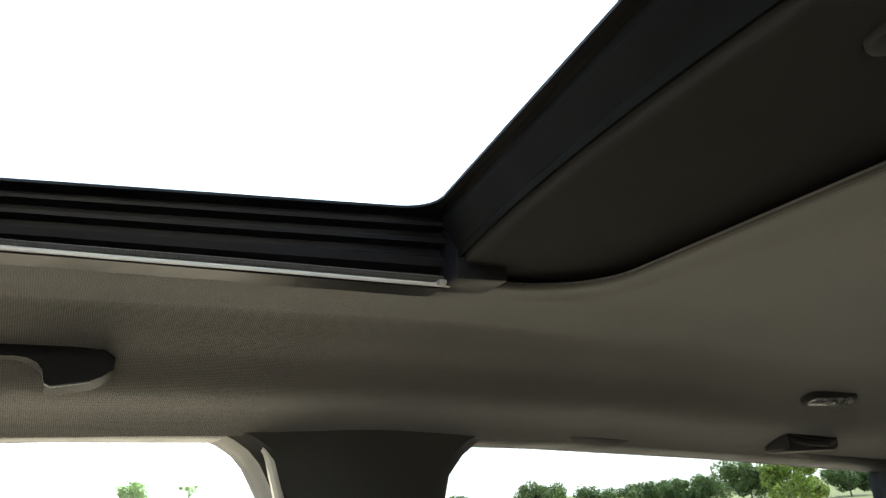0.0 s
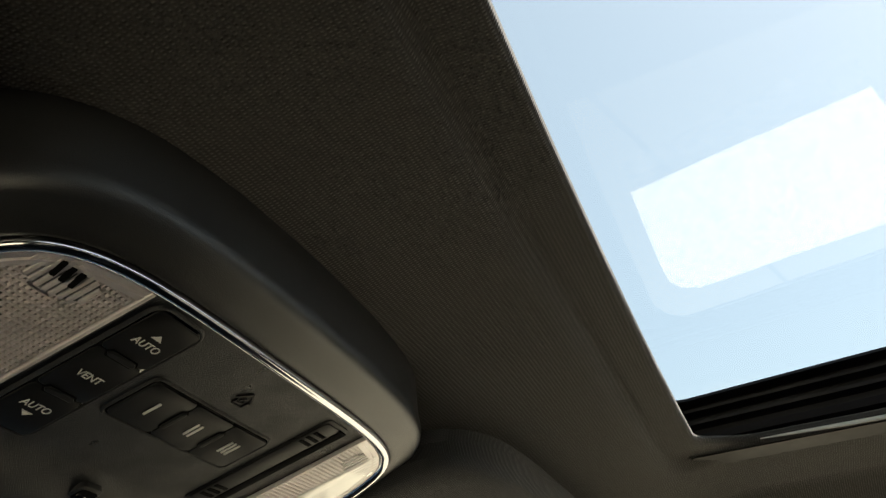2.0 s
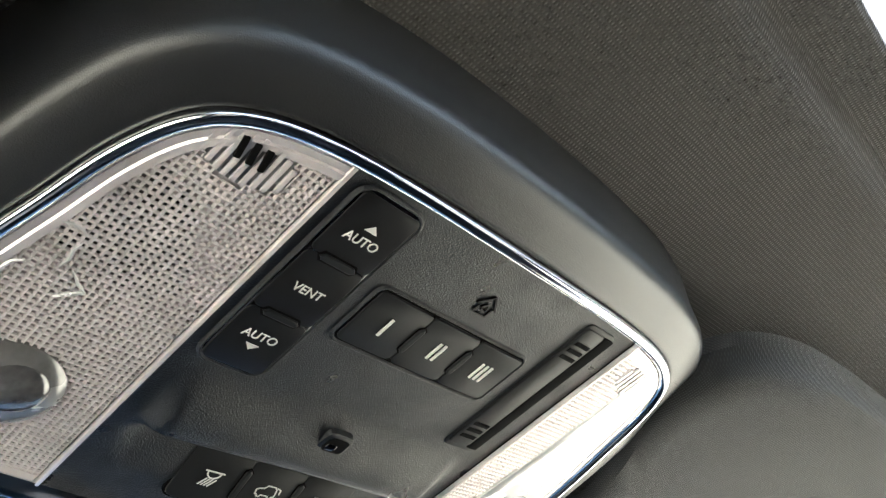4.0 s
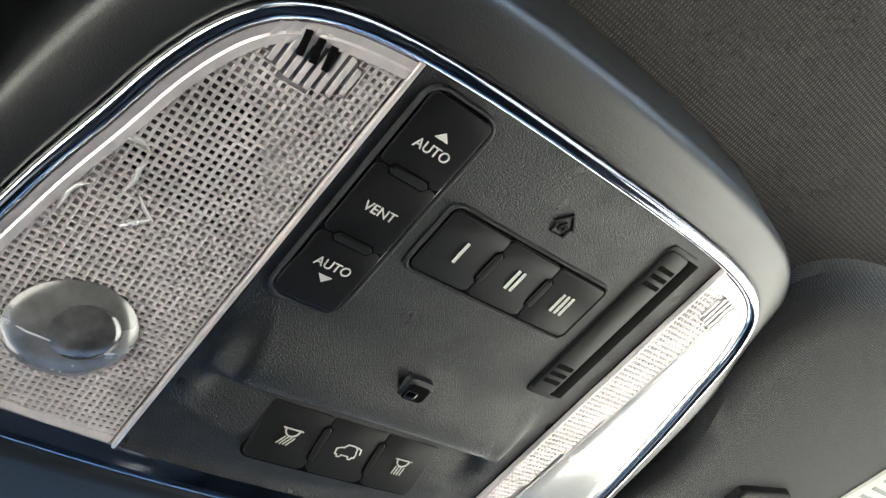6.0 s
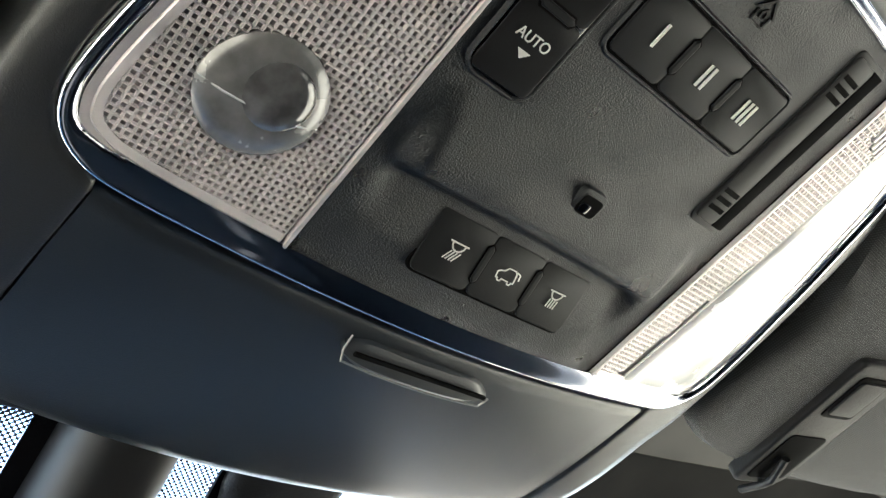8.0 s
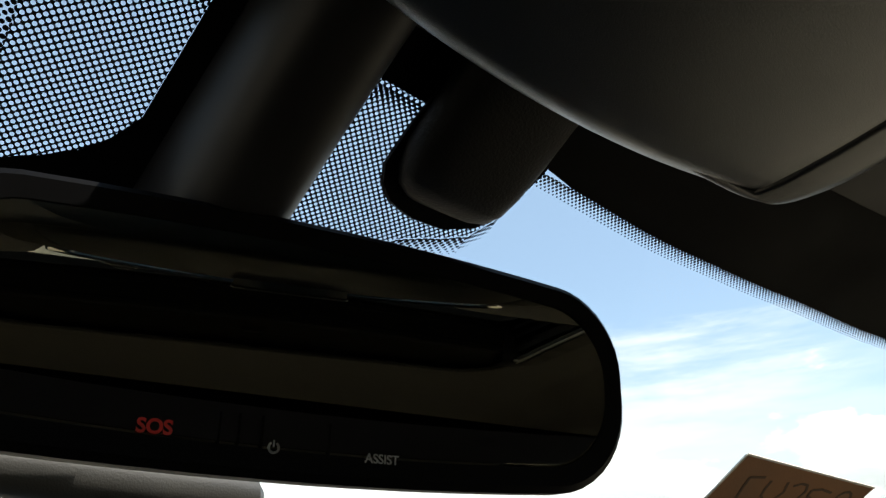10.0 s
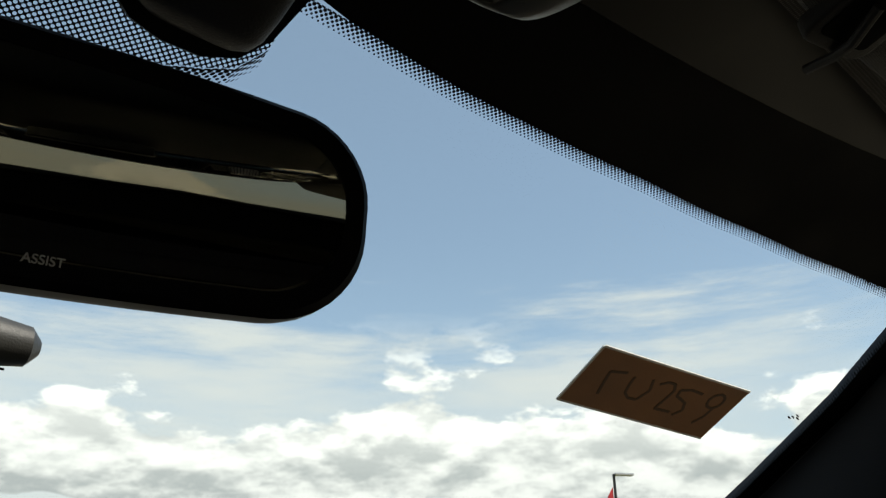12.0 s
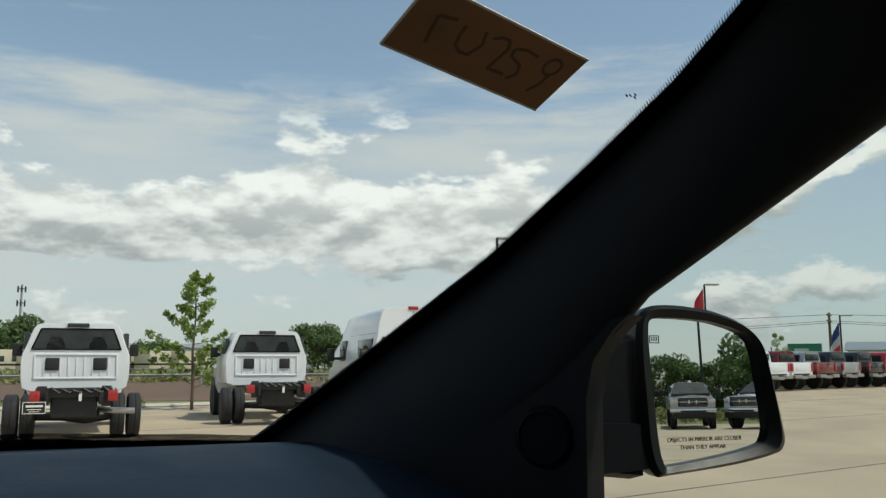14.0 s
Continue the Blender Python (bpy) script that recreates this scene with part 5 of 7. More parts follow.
    if side < 0:
        # added pale strokes: the bulb holder's bright outline as seen through the lens
        for pts in ([(0.1144, 0.0142), (0.1118, 0.0135), (0.1087, 0.0136), (0.1072, 0.0149)], [(0.1067, 0.0171), (0.1072, 0.0200), (0.1066, 0.0229), (0.1072, 0.0262)],
                    [(0.1043, 0.0256), (0.1010, 0.0288), (0.0984, 0.0304), (0.1011, 0.0329), (0.1037, 0.0354)], [(0.1172, 0.0378), (0.1172, 0.0324), (0.1164, 0.0302), (0.1144, 0.0283)], [(0.0915, 0.0288), (0.0911, 0.0314)]):
            part("mould_line", sweep([(-u, v, -0.0003) for u, v in pts], [0.0002] + [0.00055] * (len(pts) - 2) + [0.0002], 6), LENS_PALE, ob)
    part("bead_edge", box(*sorted((side * 0.0684, side * 0.0698)), -0.041, 0.1045, -0.0012, 0.001, 0.0004), LENS, ob)
    return ob


lens(1)
spot_lens = lens(-1)


def flip(u, v, w):
    """Lettering that reads from below, its head to the rear."""
    return Matrix.Translation((u, v, w)) @ Matrix.Rotation(math.pi, 4, "X")


def flat(bm, u, v, w):
    bm.transform(flip(u, v, w))
    return bm


# sunroof rocker: three keys in one sunk strip
rocker = part("sunroof_rocker", slab(rrect(0.0108, -0.0350, 0.0352, 0.0045, 0.0045, 6, 4), 0.004, -0.0003, 0.0008), GLOSS_BLACK, console, "black sunroof rocker strip")
rocker.location = (-0.0520, 0.0, 0.0)
for v0, v1, txt, tv in ((-0.0341, -0.0118, "AUTO", -0.0215), (-0.0114, 0.0116, "VENT", 0.0005), (0.0120, 0.0343, "AUTO", 0.0215)):
    key = part("key", slab(rrect(0.0101, v0, v1, 0.0020, 0.0020, 5, 3), 0.003, -0.0007, 0.0003), KEY_DARK, rocker, angle=20)
    words(txt, 0.0041, flip(0, tv + (0.0008 if tv < 0 else -0.0008 if tv > 0.01 else 0), -0.0009), PRINT, key)
for tv, s in ((-0.0243, -1), (0.0241, 1)):
    part("arrow_mark", slab([(-0.0022, tv), (0.0022, tv), (0.0, tv + s * 0.0022)], -0.0006, -0.00095), PRINT, rocker, smooth=False)
for v in (-0.0115, 0.0119):
    part("ridge_gap", slab([(-0.0070, v), (-0.0056, v - 0.0018), (0.0056, v - 0.0018), (0.0070, v), (0.0056, v + 0.0018), (-0.0056, v + 0.0018)], -0.0003, -0.00082), GAP, rocker, smooth=False)
    part("finger_ridge", slab([(-0.0062, v), (-0.0050, v - 0.0012), (0.0050, v - 0.0012), (0.0062, v), (0.0050, v + 0.0012), (-0.0050, v + 0.0012)], -0.0006, -0.0015, 0.0005), KEY, rocker, angle=20)

def lip(name, centre, half, v0, v1, r, parent, rise=-0.0005):
    """A narrow rounded lip standing round a sunk field."""
    rings = [[(u + centre, v, w) for u, v in rrect(half + e, v0 - e, v1 + e, r + e, r + e, 6, 5)] for e, w in ((0.0, 0.002), (0.0, rise + 0.0004), (0.0003, rise), (0.0007, rise), (0.0013, rise + 0.0007), (0.0016, 0.002))]
    return part(name, loft(rings), CONSOLE, parent, "narrow raised lip")


lip("rocker_lip", -0.0520, 0.0109, -0.0351, 0.0353, 0.0046, console)
lip("garage_lip", 0.0, 0.0341, -0.0115, 0.0115, 0.0028, console, -0.0001)

# garage-door keys
block = part("garage_key_frame", slab(rrect(0.0340, -0.0114, 0.0114, 0.0020, 0.0032, 5, 4), 0.003, 0.0003, 0.0002), GAP, console, "dark gap round the garage keys")
for k in range(3):
    u0, u1 = (-0.0332, -0.0110, 0.0112)[k], (-0.0114, 0.0108, 0.0332)[k]
    key = part("garage_key", slab([(u + (u0 + u1) / 2, v) for u, v in rrect((u1 - u0) / 2, -0.0106, 0.0106, 0.0015, 0.0022, 4, 3)], 0.003, -0.0004, 0.0003), KEY, block, "grey-black key", angle=20)
    for b in range(k + 1):
        off = (b - k / 2) * 0.0022
        part("numeral_bar", box((-0.0227, 0.0, 0.0222)[k] + off - 0.00042, (-0.0227, 0.0, 0.0222)[k] + off + 0.00042, -0.0036, 0.0036, -0.0009, -0.0004), PRINT, key, smooth=False)
for u in (-0.0112, 0.0110):
    part("ridge_gap", slab([(u + a * 1.5, b * 1.10) for a, b in ((-0.0012, -0.0046), (0.0, -0.0058), (0.0012, -0.0046), (0.0012, 0.0046), (0.0, 0.0058), (-0.0012, 0.0046))], 0.0, -0.00050), GAP, block, smooth=False)
    part("finger_ridge", slab([(u + a, b) for a, b in ((-0.0012, -0.0046), (0.0, -0.0058), (0.0012, -0.0046), (0.0012, 0.0046), (0.0, 0.0058), (-0.0012, 0.0046))], 0.001, -0.0012, 0.0005), KEY, block, angle=20)
house = [(-0.0046, -0.0003), (0.0, -0.0050), (0.0046, -0.0003), (0.0030, -0.0003), (0.0030, 0.0032), (-0.0030, 0.0032), (-0.0030, -0.0003)]
shrunk = [(u * 0.84, v * 0.84 + 0.0001) for u, v in house]
emboss = loft([[(u, v, 0.0006) for u, v in house], [(u, v, 0.0001) for u, v in house], [(u, v, 0.0001) for u, v in shrunk], [(u, v, 0.0006) for u, v in shrunk]])
emboss.transform(Matrix.Translation((0.0, -0.0215, 0)))
part("house_emblem", emboss, KEY_DARK, console, "embossed house outline")
tiny = loft([[(u * q, v * q + 0.0003, w) for u, v in house] for q, w in ((0.38, 0.0006), (0.38, 0.0001), (0.22, 0.0001), (0.22, 0.0006))])
tiny.transform(Matrix.Translation((0.0, -0.0215, 0)))
part("house_emblem", tiny, KEY_DARK, console)

# microphone slot along the right, and its grilles
slot = part("microphone_slot", slab([(u + 0.0490, v) for u, v in rrect(0.0088, -0.0355, 0.0345, 0.003, 0.003, 5, 4)], 0.004, 0.0001, 0.0006), KEY_DARK, console, "sunk microphone strip")
part("slot_floor", slab([(u + 0.0468, v) for u, v in rrect(0.0055, -0.0335, 0.0325, 0.002, 0.002, 4, 3)], 0.001, -0.0004, 0.0004), KEY_DARK, slot)
part("groove", box(0.0522, 0.0574, -0.0335, 0.0325, -0.00062, 0.001, 0.0004), GAP, slot)
for v in (-0.0275, 0.0195):
    for k in range(3):
        part("grille_slit", box(0.0430, 0.0508, v + k * 0.0034, v + k * 0.0034 + 0.0017, -0.00062, -0.0002), GAP, slot)

hole = part("microphone_port", slab([(u, v + 0.0480) for u, v in rrect(0.0058, -0.0050, 0.0050, 0.0028, 0.0022, 5, 3)], 0.002, -0.0030, 0.0006), CONSOLE, console, "small square microphone port")
part("port_hole", slab([(u + 0.0004, v + 0.0480) for u, v in rrect(0.0042, -0.0030, 0.0034, 0.0016, 0.0014, 4, 2)], 0.0, -0.0033), GAP, hole)
part("port_lens", slab([(u - 0.0010, v + 0.0492) for u, v in rrect(0.0022, -0.0016, 0.0016, 0.0010, 0.0010, 4, 2)], 0.0, -0.0036, 0.0003), GLOSS_BLACK, hole, "glossy sensor eye")

# map-lamp keys on the ramp
ramp_m = Matrix.Translation((0.0003, 0.0825, 0.0021)) @ Matrix.Rotation(radians(-15.5), 4, "X")
bm = slab(rrect(0.0354, -0.0114, 0.0114, 0.0018, 0.0036, 5, 4), 0.002, -0.0006, 0.0004)
bm.transform(ramp_m)
pad = part("lamp_key_frame", bm, GAP, console, "dark gap round the lamp keys")
for k in range(3):
    u0, u1 = (-0.0346, -0.0112, 0.0116)[k], (-0.0116, 0.0112, 0.0346)[k]
    bm = slab([(u + (u0 + u1) / 2, v) for u, v in rrect((u1 - u0) / 2, -0.0105, 0.0105, 0.0015, 0.0028, 4, 3)], 0.002, -0.0013, 0.0003)
    bm.transform(ramp_m)
    key = part("lamp_key", bm, KEY, pad, "grey-black key", angle=20)
    cu = (u0 + u1) / 2
    if k != 1:
        marks = [ribbon([(-0.0044, 0.0022), (0.0044, 0.0022)], 0.0006, 0, 0.0002), ribbon([(0.0032 * math.cos(a), 0.0020 - 0.0030 * math.sin(a)) for a in [j * math.pi / 8 for j in range(9)]], 0.0006, 0, 0.0002)]
        for j in range(4):
            x0 = -0.0025 + j * 0.0015
            lean = -0.0016 if k == 0 else 0.0
            marks.append(ribbon([(x0 + (0.0006 if k == 0 else 0.0004), -0.0014), (x0 + lean, -0.0050)], 0.00045, 0, 0.0002))
        ic = merge(marks)
        ic.transform(Matrix.Translation((0, 0.0010, 0)))
    else:
        car_line = [(-0.0058, -0.0018), (-0.0062, 0.0006), (-0.0048, 0.0014), (-0.0030, 0.0018), (-0.0016, 0.0034), (0.0022, 0.0034), (0.0034, 0.0024), (0.0040, -0.0002), (0.0040, -0.0018), (0.0030, -0.0018), (0.0026, -0.0028), (0.0014, -0.0028), (0.0010, -0.0018), (-0.0026, -0.0018), (-0.0030, -0.0028), (-0.0044, -0.0028), (-0.0048, -0.0018), (-0.0058, -0.0018)]
        ic = merge([ribbon(car_line, 0.0005, 0, 0.0002), ribbon([(0.0034, 0.0032), (0.0054, 0.0026), (0.0058, 0.0004)], 0.0005, 0, 0.0002)])
    ic.transform(ramp_m @ flip(cu, 0, -0.0018) @ Matrix.Scale(0.80, 4, (1, 0, 0)) @ Matrix.Scale(0.80, 4, (0, 1, 0)))
    part("icon", ic, PRINT, key, smooth=False)
for u in (-0.0114, 0.0114):
    bm = slab([(u + a * 1.5, b * 1.08) for a, b in ((-0.0012, -0.0054), (0.0, -0.0066), (0.0012, -0.0054), (0.0012, 0.0054), (0.0, 0.0066), (-0.0012, 0.0054))], 0.0, -0.00142)
    bm.transform(ramp_m)
    part("ridge_gap", bm, GAP, pad, smooth=False)
    bm = slab([(u + a, b) for a, b in ((-0.0012, -0.0054), (0.0, -0.0066), (0.0012, -0.0054), (0.0012, 0.0054), (0.0, 0.0066), (-0.0012, 0.0054))], 0.0, -0.0021, 0.0005)
    bm.transform(ramp_m)
    part("finger_ridge", bm, KEY, pad, angle=20)

# sunglasses bin: its door in front of the ring, with a pull
rows = []
for v, dw in [(0.1130, 0.006), (0.1132, 0.0012), (0.1145, 0.0)] + [(0.119 + k * 0.0082, 0.0) for k in range(10)] + [(0.1955, 0.0006), (0.1980, 0.0018), (0.2002, 0.0040), (0.2018, 0.0072), (0.2026, 0.0115), (0.2028, 0.018), (0.2024, 0.05)]:
    t = (v - 0.113) / 0.09
    hw = table(t, [(0, 0.1176), (0.3, 0.1191), (0.65, 0.1202), (1, 0.1210)])
    row = []
    for k in range(33):
        q = -1 + k / 16
        u = hw * q
        vv = v + (0.0050 + 0.0095 * t) * (1 - q * q) - 0.0015
        edge = 0.00062 * smooth01((abs(q) - 0.985) / 0.015)
        row.append((u, vv, belly(v) + dw + edge - 0.0004 * (1 - q * q)))
    row = [(row[0][0], row[0][1], row[0][2] + 0.008)] + row + [(row[-1][0], row[-1][1], row[-1][2] + 0.008)]
    rows.append(row)
door = part("sunglasses_door", loft(rows, False), BIN_DOOR, console, "smooth black bin door", angle=50)
pull = []
for k in range(17):
    q = -1 + k / 8
    u, vv = 0.0315 * q, 0.1268 + 0.0016 * (1 - q * q)
    s = max(0.25, 1 - abs(q) ** 8)
    pull.append([(u, vv + a * s, belly(0.127) + b) for a, b in ((-0.0064, -0.0002), (-0.0052, -0.0030), (-0.0015, -0.0052), (0.0022, -0.0056), (0.0042, -0.0044), (0.0046, 0.0008), (-0.005, 0.0015))])
part("pull", loft(pull, True, True, True), BIN_DOOR, door, "moulded finger pull")
rim = [(-0.0318, 0.1215, -0.0016), (-0.0326, 0.1262, -0.0036)] + [(0.0315 * q, 0.1302 + 0.0016 * (1 - q * q), -0.0040) for q in [-0.97 + k * 1.94 / 12 for k in range(13)]] + [(0.0322, 0.1262, -0.0036)]
part("pull_rim", sweep(rim, 0.00042, 6), STEEL_DULL, door, "thin bright rim")
part("pull_shadow_gap", box(-0.029, 0.029, 0.1248, 0.1262, -0.0052, -0.0042), GAP, door)
part("bin_inside", slab(rrect(0.123, 0.10, 0.196, 0.01, 0.02, 6, 6), 0.034, 0.033), GAP, console)

# the whole console is slightly crowned from side to side
bpy.context.view_layer.update()
for ob in console.children_recursive:
    local = console_at.inverted() @ ob.matrix_world
    back_again = local.inverted()
    for vert in ob.data.vertices:
        p = local @ vert.co
        p.z += 0.30 * p.x * p.x * (1 - smooth01((p.y - 0.10) / 0.09))
        vert.co = back_again @ p

# the prisms round the lamp spot, one by one on the crowned lens
prism_meshes = {}
for hollow_shade in (False, True):
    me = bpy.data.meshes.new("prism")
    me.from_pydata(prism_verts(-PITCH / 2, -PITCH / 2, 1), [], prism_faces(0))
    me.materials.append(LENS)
    me.materials.append(LENS_HOLLOW_SHADE if hollow_shade else LENS_PIT_SHADE)
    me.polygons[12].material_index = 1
    prism_meshes[hollow_shade] = me
for cu, cv, hollow_shade in prisms:
    ob = new("prism", prism_meshes[hollow_shade])
    ob.parent = spot_lens
    ob.location = (-cu, cv, 0.30 * cu * cu)

# ==== the yard outside ====
CONCRETE = surface("yard_concrete", (0.42, 0.335, 0.23), 0.85, grain=0.3, grain_size=0.03, mottle=0.16, mottle_size=1.8)
GRASS = surface("field_grass", (0.150, 0.165, 0.058), 0.95, grain=0.6, grain_size=0.3, mottle=0.35, mottle_size=6)
DIRT = surface("brown_field", (0.14, 0.085, 0.055), 0.95, grain=0.4, grain_size=0.2, mottle=0.25, mottle_size=3)
WHITE = surface("white_paint", (0.78, 0.79, 0.80), 0.22, mottle=0.03, mottle_size=0.5, coat=0.5)
SILVER = surface("silver_paint", (0.42, 0.44, 0.46), 0.25, 0.5, mottle=0.05, mottle_size=0.5, coat=0.5)
DARKPAINT = surface("black_paint", (0.015, 0.015, 0.018), 0.2, mottle=0.1, coat=0.6)
REDPAINT = surface("red_paint", (0.36, 0.014, 0.014), 0.22, mottle=0.1, coat=0.6)
MAROON = surface("maroon_paint", (0.15, 0.012, 0.012), 0.22, mottle=0.1, coat=0.6)
TYRE = surface("tyre_rubber", (0.018, 0.018, 0.018), 0.8, grain=0.5, grain_size=0.02, mottle=0.2, mottle_size=0.1)
CHASSIS = surface("chassis_black", (0.012, 0.012, 0.012), 0.5, grain=0.4, grain_size=0.03, mottle=0.3, mottle_size=0.15)
STEEL = surface("dull_steel", (0.42, 0.41, 0.39), 0.35, 0.8, mottle=0.15, mottle_size=0.1)
TAIL = surface("tail_lamp", (0.36, 0.014, 0.016), 0.15, mottle=0.1, coat=0.6)
CABGLASS = surface("dark_window", (0.040, 0.047, 0.047), 0.10, mottle=0.3, mottle_size=0.4, spec=0.25)
HEADLIGHT = surface("headlamp", (0.65, 0.66, 0.68), 0.1, 0.6, mottle=0.1)
BARK = surface("bark", (0.12, 0.085, 0.06), 0.9, grain=0.6, grain_size=0.03)
LEAF = leafy("young_leaf", (0.20, 0.285, 0.052))
LEAF_DARK = leafy("far_leaf", (0.115, 0.172, 0.058))
LEAF_HEDGE = leafy("hedge_leaf", (0.13, 0.20, 0.06))

tagged(part("ground", box(-900, 900, -900, 900, -0.4, -0.03), GRASS), "flat grassland reaching to the horizon", "ground", kind="structure")
lot = [(-60, -45), (75, -45), (75, 24), (26, 19.5), (15.0, 23.6), (-20, 42), (-60, 50)]
tagged(part("pavement", slab(lot, -0.3, 0.0), CONCRETE, smooth=False), "pale concrete lot with wide joints", "pavement", kind="structure")
JOINT = surface("joint_sealant", (0.10, 0.095, 0.085), 0.9)
for k in range(9):
    j = box(-30, 60, -0.012, 0.012, 0.0, 0.0035)
    j.transform(Matrix.Translation((0, -30 + k * 6.1, 0)) @ Matrix.Rotation(radians(-18), 4, "Z"))
    tagged(part("paving_joint", j, JOINT), "dark sealed joint across the concrete", "joint", "joints in the lot")
tagged(part("field", slab([(22, 24.5), (60, 46), (70, 66), (10, 66), (2, 40)], -0.2, -0.012), DIRT, smooth=False), "brown bare field strip", "field", kind="structure")
tagged(part("curb", sweep([(26, 19.45, 0.03), (20.5, 21.5, 0.03), (15.0, 23.6, 0.03), (-20, 42, 0.03)], 0.10, 6), surface("curb_concrete", (0.5, 0.47, 0.42), 0.85, mottle=0.1, mottle_size=0.4)), "low pale concrete curb", "curb", kind="structure")


def place(x, y, heading, z=0.0):
    return Matrix.Translation((x, y, z)) @ Matrix.Rotation(radians(-heading), 4, "Z")


def wheel(parent, x, y, r=0.40, w=0.24, steel=STEEL, inward=False):
    s = 1 if x > 0 else -1
    t = lathe([(r * 0.55, -w / 2), (r * 0.86, -w / 2), (r * 0.97, -w * 0.42), (r, -w * 0.3), (r, -w * 0.08), (r * 0.975, -w * 0.06), (r * 0.975, w * 0.06), (r, w * 0.08), (r, w * 0.3), (r * 0.97, w * 0.42), (r * 0.86, w / 2), (r * 0.55, w / 2)], 28, "x")
    t.transform(Matrix.Translation((x, y, r)))
    ty = part("wheel", t, TYRE, parent, "black tyre")
    rim = lathe([(r * 0.56, -w * 0.3), (r * 0.58, w * 0.42 * s), (r * 0.5, w * 0.44 * s), (r * 0.36, w * 0.25 * s), (r * 0.16, w * 0.30 * s), (r * 0.12, w * 0.42 * s), (0.001, w * 0.42 * s)], 20, "x")
    rim.transform(Matrix.Translation((x, y, r)))
    part("rim", rim, steel, ty)
    for k in range(8):
        b = lathe([(0.018, 0), (0.018, 0.02), (0.004, 0.024)], 6, "x")
        if s < 0:
            b.transform(Matrix.Rotation(math.pi, 4, "Z"))
        b.transform(Matrix.Translation((x + s * w * 0.29, y + r * 0.26 * math.cos(k * math.pi / 4), r + r * 0.26 * math.sin(k * math.pi / 4))))
        part("wheel_bolt", b, CHASSIS, ty)


SEAT_DARK = surface("dim_seat", (0.018, 0.020, 0.020), 0.3, mottle=0.2)


def section(pts, y, s=1.0, dz=0.0):
    """A left-right even cross-section from its right half, bottom to top."""
    right = [(x * s, y, z + dz) for x, z in pts]
    return right + [(-x, yy, z) for x, yy, z in right[::-1]]


def chassis_truck(m, plate, label):
    tr = thing("chassis_cab_truck", label, "truck", "white chassis cabs", at=None)
    for s in (1, -1):
        for x in (0.76, 1.04):
            wheel(tr, s * x, 0, 0.41, 0.235)
        wheel(tr, s * 0.90, 3.75, 0.41, 0.25)
        part("frame_rail", box(*sorted((s * 0.40, s * 0.47)), -1.05, 4.3, 0.66, 0.86, 0.01), CHASSIS, tr)
        part("tail_lamp", box(*sorted((s * 0.54, s * 0.71)), -1.10, -0.98, 0.715, 0.905, 0.02), TAIL, tr, "red square tail lamp")
        part("lamp_bracket", box(*sorted((s * 0.44, s * 0.60)), -1.00, -0.94, 0.62, 0.98, 0.01), CHASSIS, tr)
    part("tail_beam", box(-0.62, 0.62, -1.02, -0.94, 0.78, 0.95, 0.02), CHASSIS, tr)
    part("fuel_tank", box(-0.38, 0.38, -0.90, -0.20, 0.42, 0.80, 0.06, 3), CHASSIS, tr, "black fuel tank")
    part("axle", sweep([(-0.75, 0, 0.41), (-0.2, 0, 0.41), (0.2, 0, 0.41), (0.75, 0, 0.41)], [0.07, 0.09, 0.16, 0.07], 10), CHASSIS, tr)
    part("crossmember", box(-0.44, 0.44, 0.35, 0.50, 0.66, 0.82, 0.02), CHASSIS, tr)
    random.seed(5)
    for k in range(6):
        x0 = -0.45 + 0.17 * k
        part("wiring_loom", sweep([(x0, -0.96, 0.88), (x0 + 0.08, -1.04, 0.95 - 0.02 * k % 0.05), (x0 + 0.2, -1.05, 0.86), (x0 + 0.28, -0.98, 0.92)], 0.022, 6), CHASSIS, tr)
    part("tie_tag", box(0.07, 0.12, -1.06, -1.05, 0.72, 0.86), LABEL, tr)
    part("exhaust_pipe", sweep([(0.42, -0.1, 0.55), (0.52, -0.55, 0.54), (0.66, -0.70, 0.53), (1.02, -0.74, 0.52)], 0.055, 12), STEEL, tr, "bright exhaust tailpipe")
    if plate:
        pl = part("dealer_plate", box(-0.80, -0.44, -1.12, -1.10, 0.52, 0.72, 0.008), DARKPAINT, tr, "black dealer plate with pale print")
        for a, b, z0, z1 in ((-0.75, -0.49, 0.63, 0.665), (-0.73, -0.51, 0.585, 0.597), (-0.70, -0.54, 0.550, 0.560)):
            part("print_bar", box(a, b, -1.126, -1.119, z0, z1), LABEL, pl)
        part("plate_rim", merge([box(-0.80, -0.44, -1.124, -1.119, z, z + 0.010) for z in (0.52, 0.710)] + [box(x, x + 0.010, -1.124, -1.119, 0.52, 0.72) for x in (-0.80, -0.450)]), LABEL, pl)
    # cab
    cb = 0.85
    half = [(0.0, 0.84), (0.80, 0.84), (0.94, 0.90), (0.975, 1.10), (0.985, 1.42), (0.965, 1.56), (0.90, 1.72), (0.79, 2.04), (0.73, 2.125), (0.60, 2.155), (0.0, 2.17)]
    rear_half = [(x * 0.985, lerp(z, 1.5, 0.012)) for x, z in half]
    low_half = [(x, min(z, 1.50 + 0.02 * (1 - x))) for x, z in half]
    part("cab", loft([section(rear_half, cb), section(half, cb + 0.03), section(half, cb + 1.1), section([(x * 0.98, z - 0.02) for x, z in half], cb + 1.30), section([(x * 0.99, lerp(z, min(z, 1.5), 0.55)) for x, z in half], cb + 1.72), section(low_half, cb + 2.15)], True, True, True), WHITE, tr, "white cab shell", angle=40)
    hood = [(0.0, 0.55), (0.90, 0.55), (0.98, 0.80), (0.97, 1.22), (0.85, 1.34), (0.0, 1.42)]
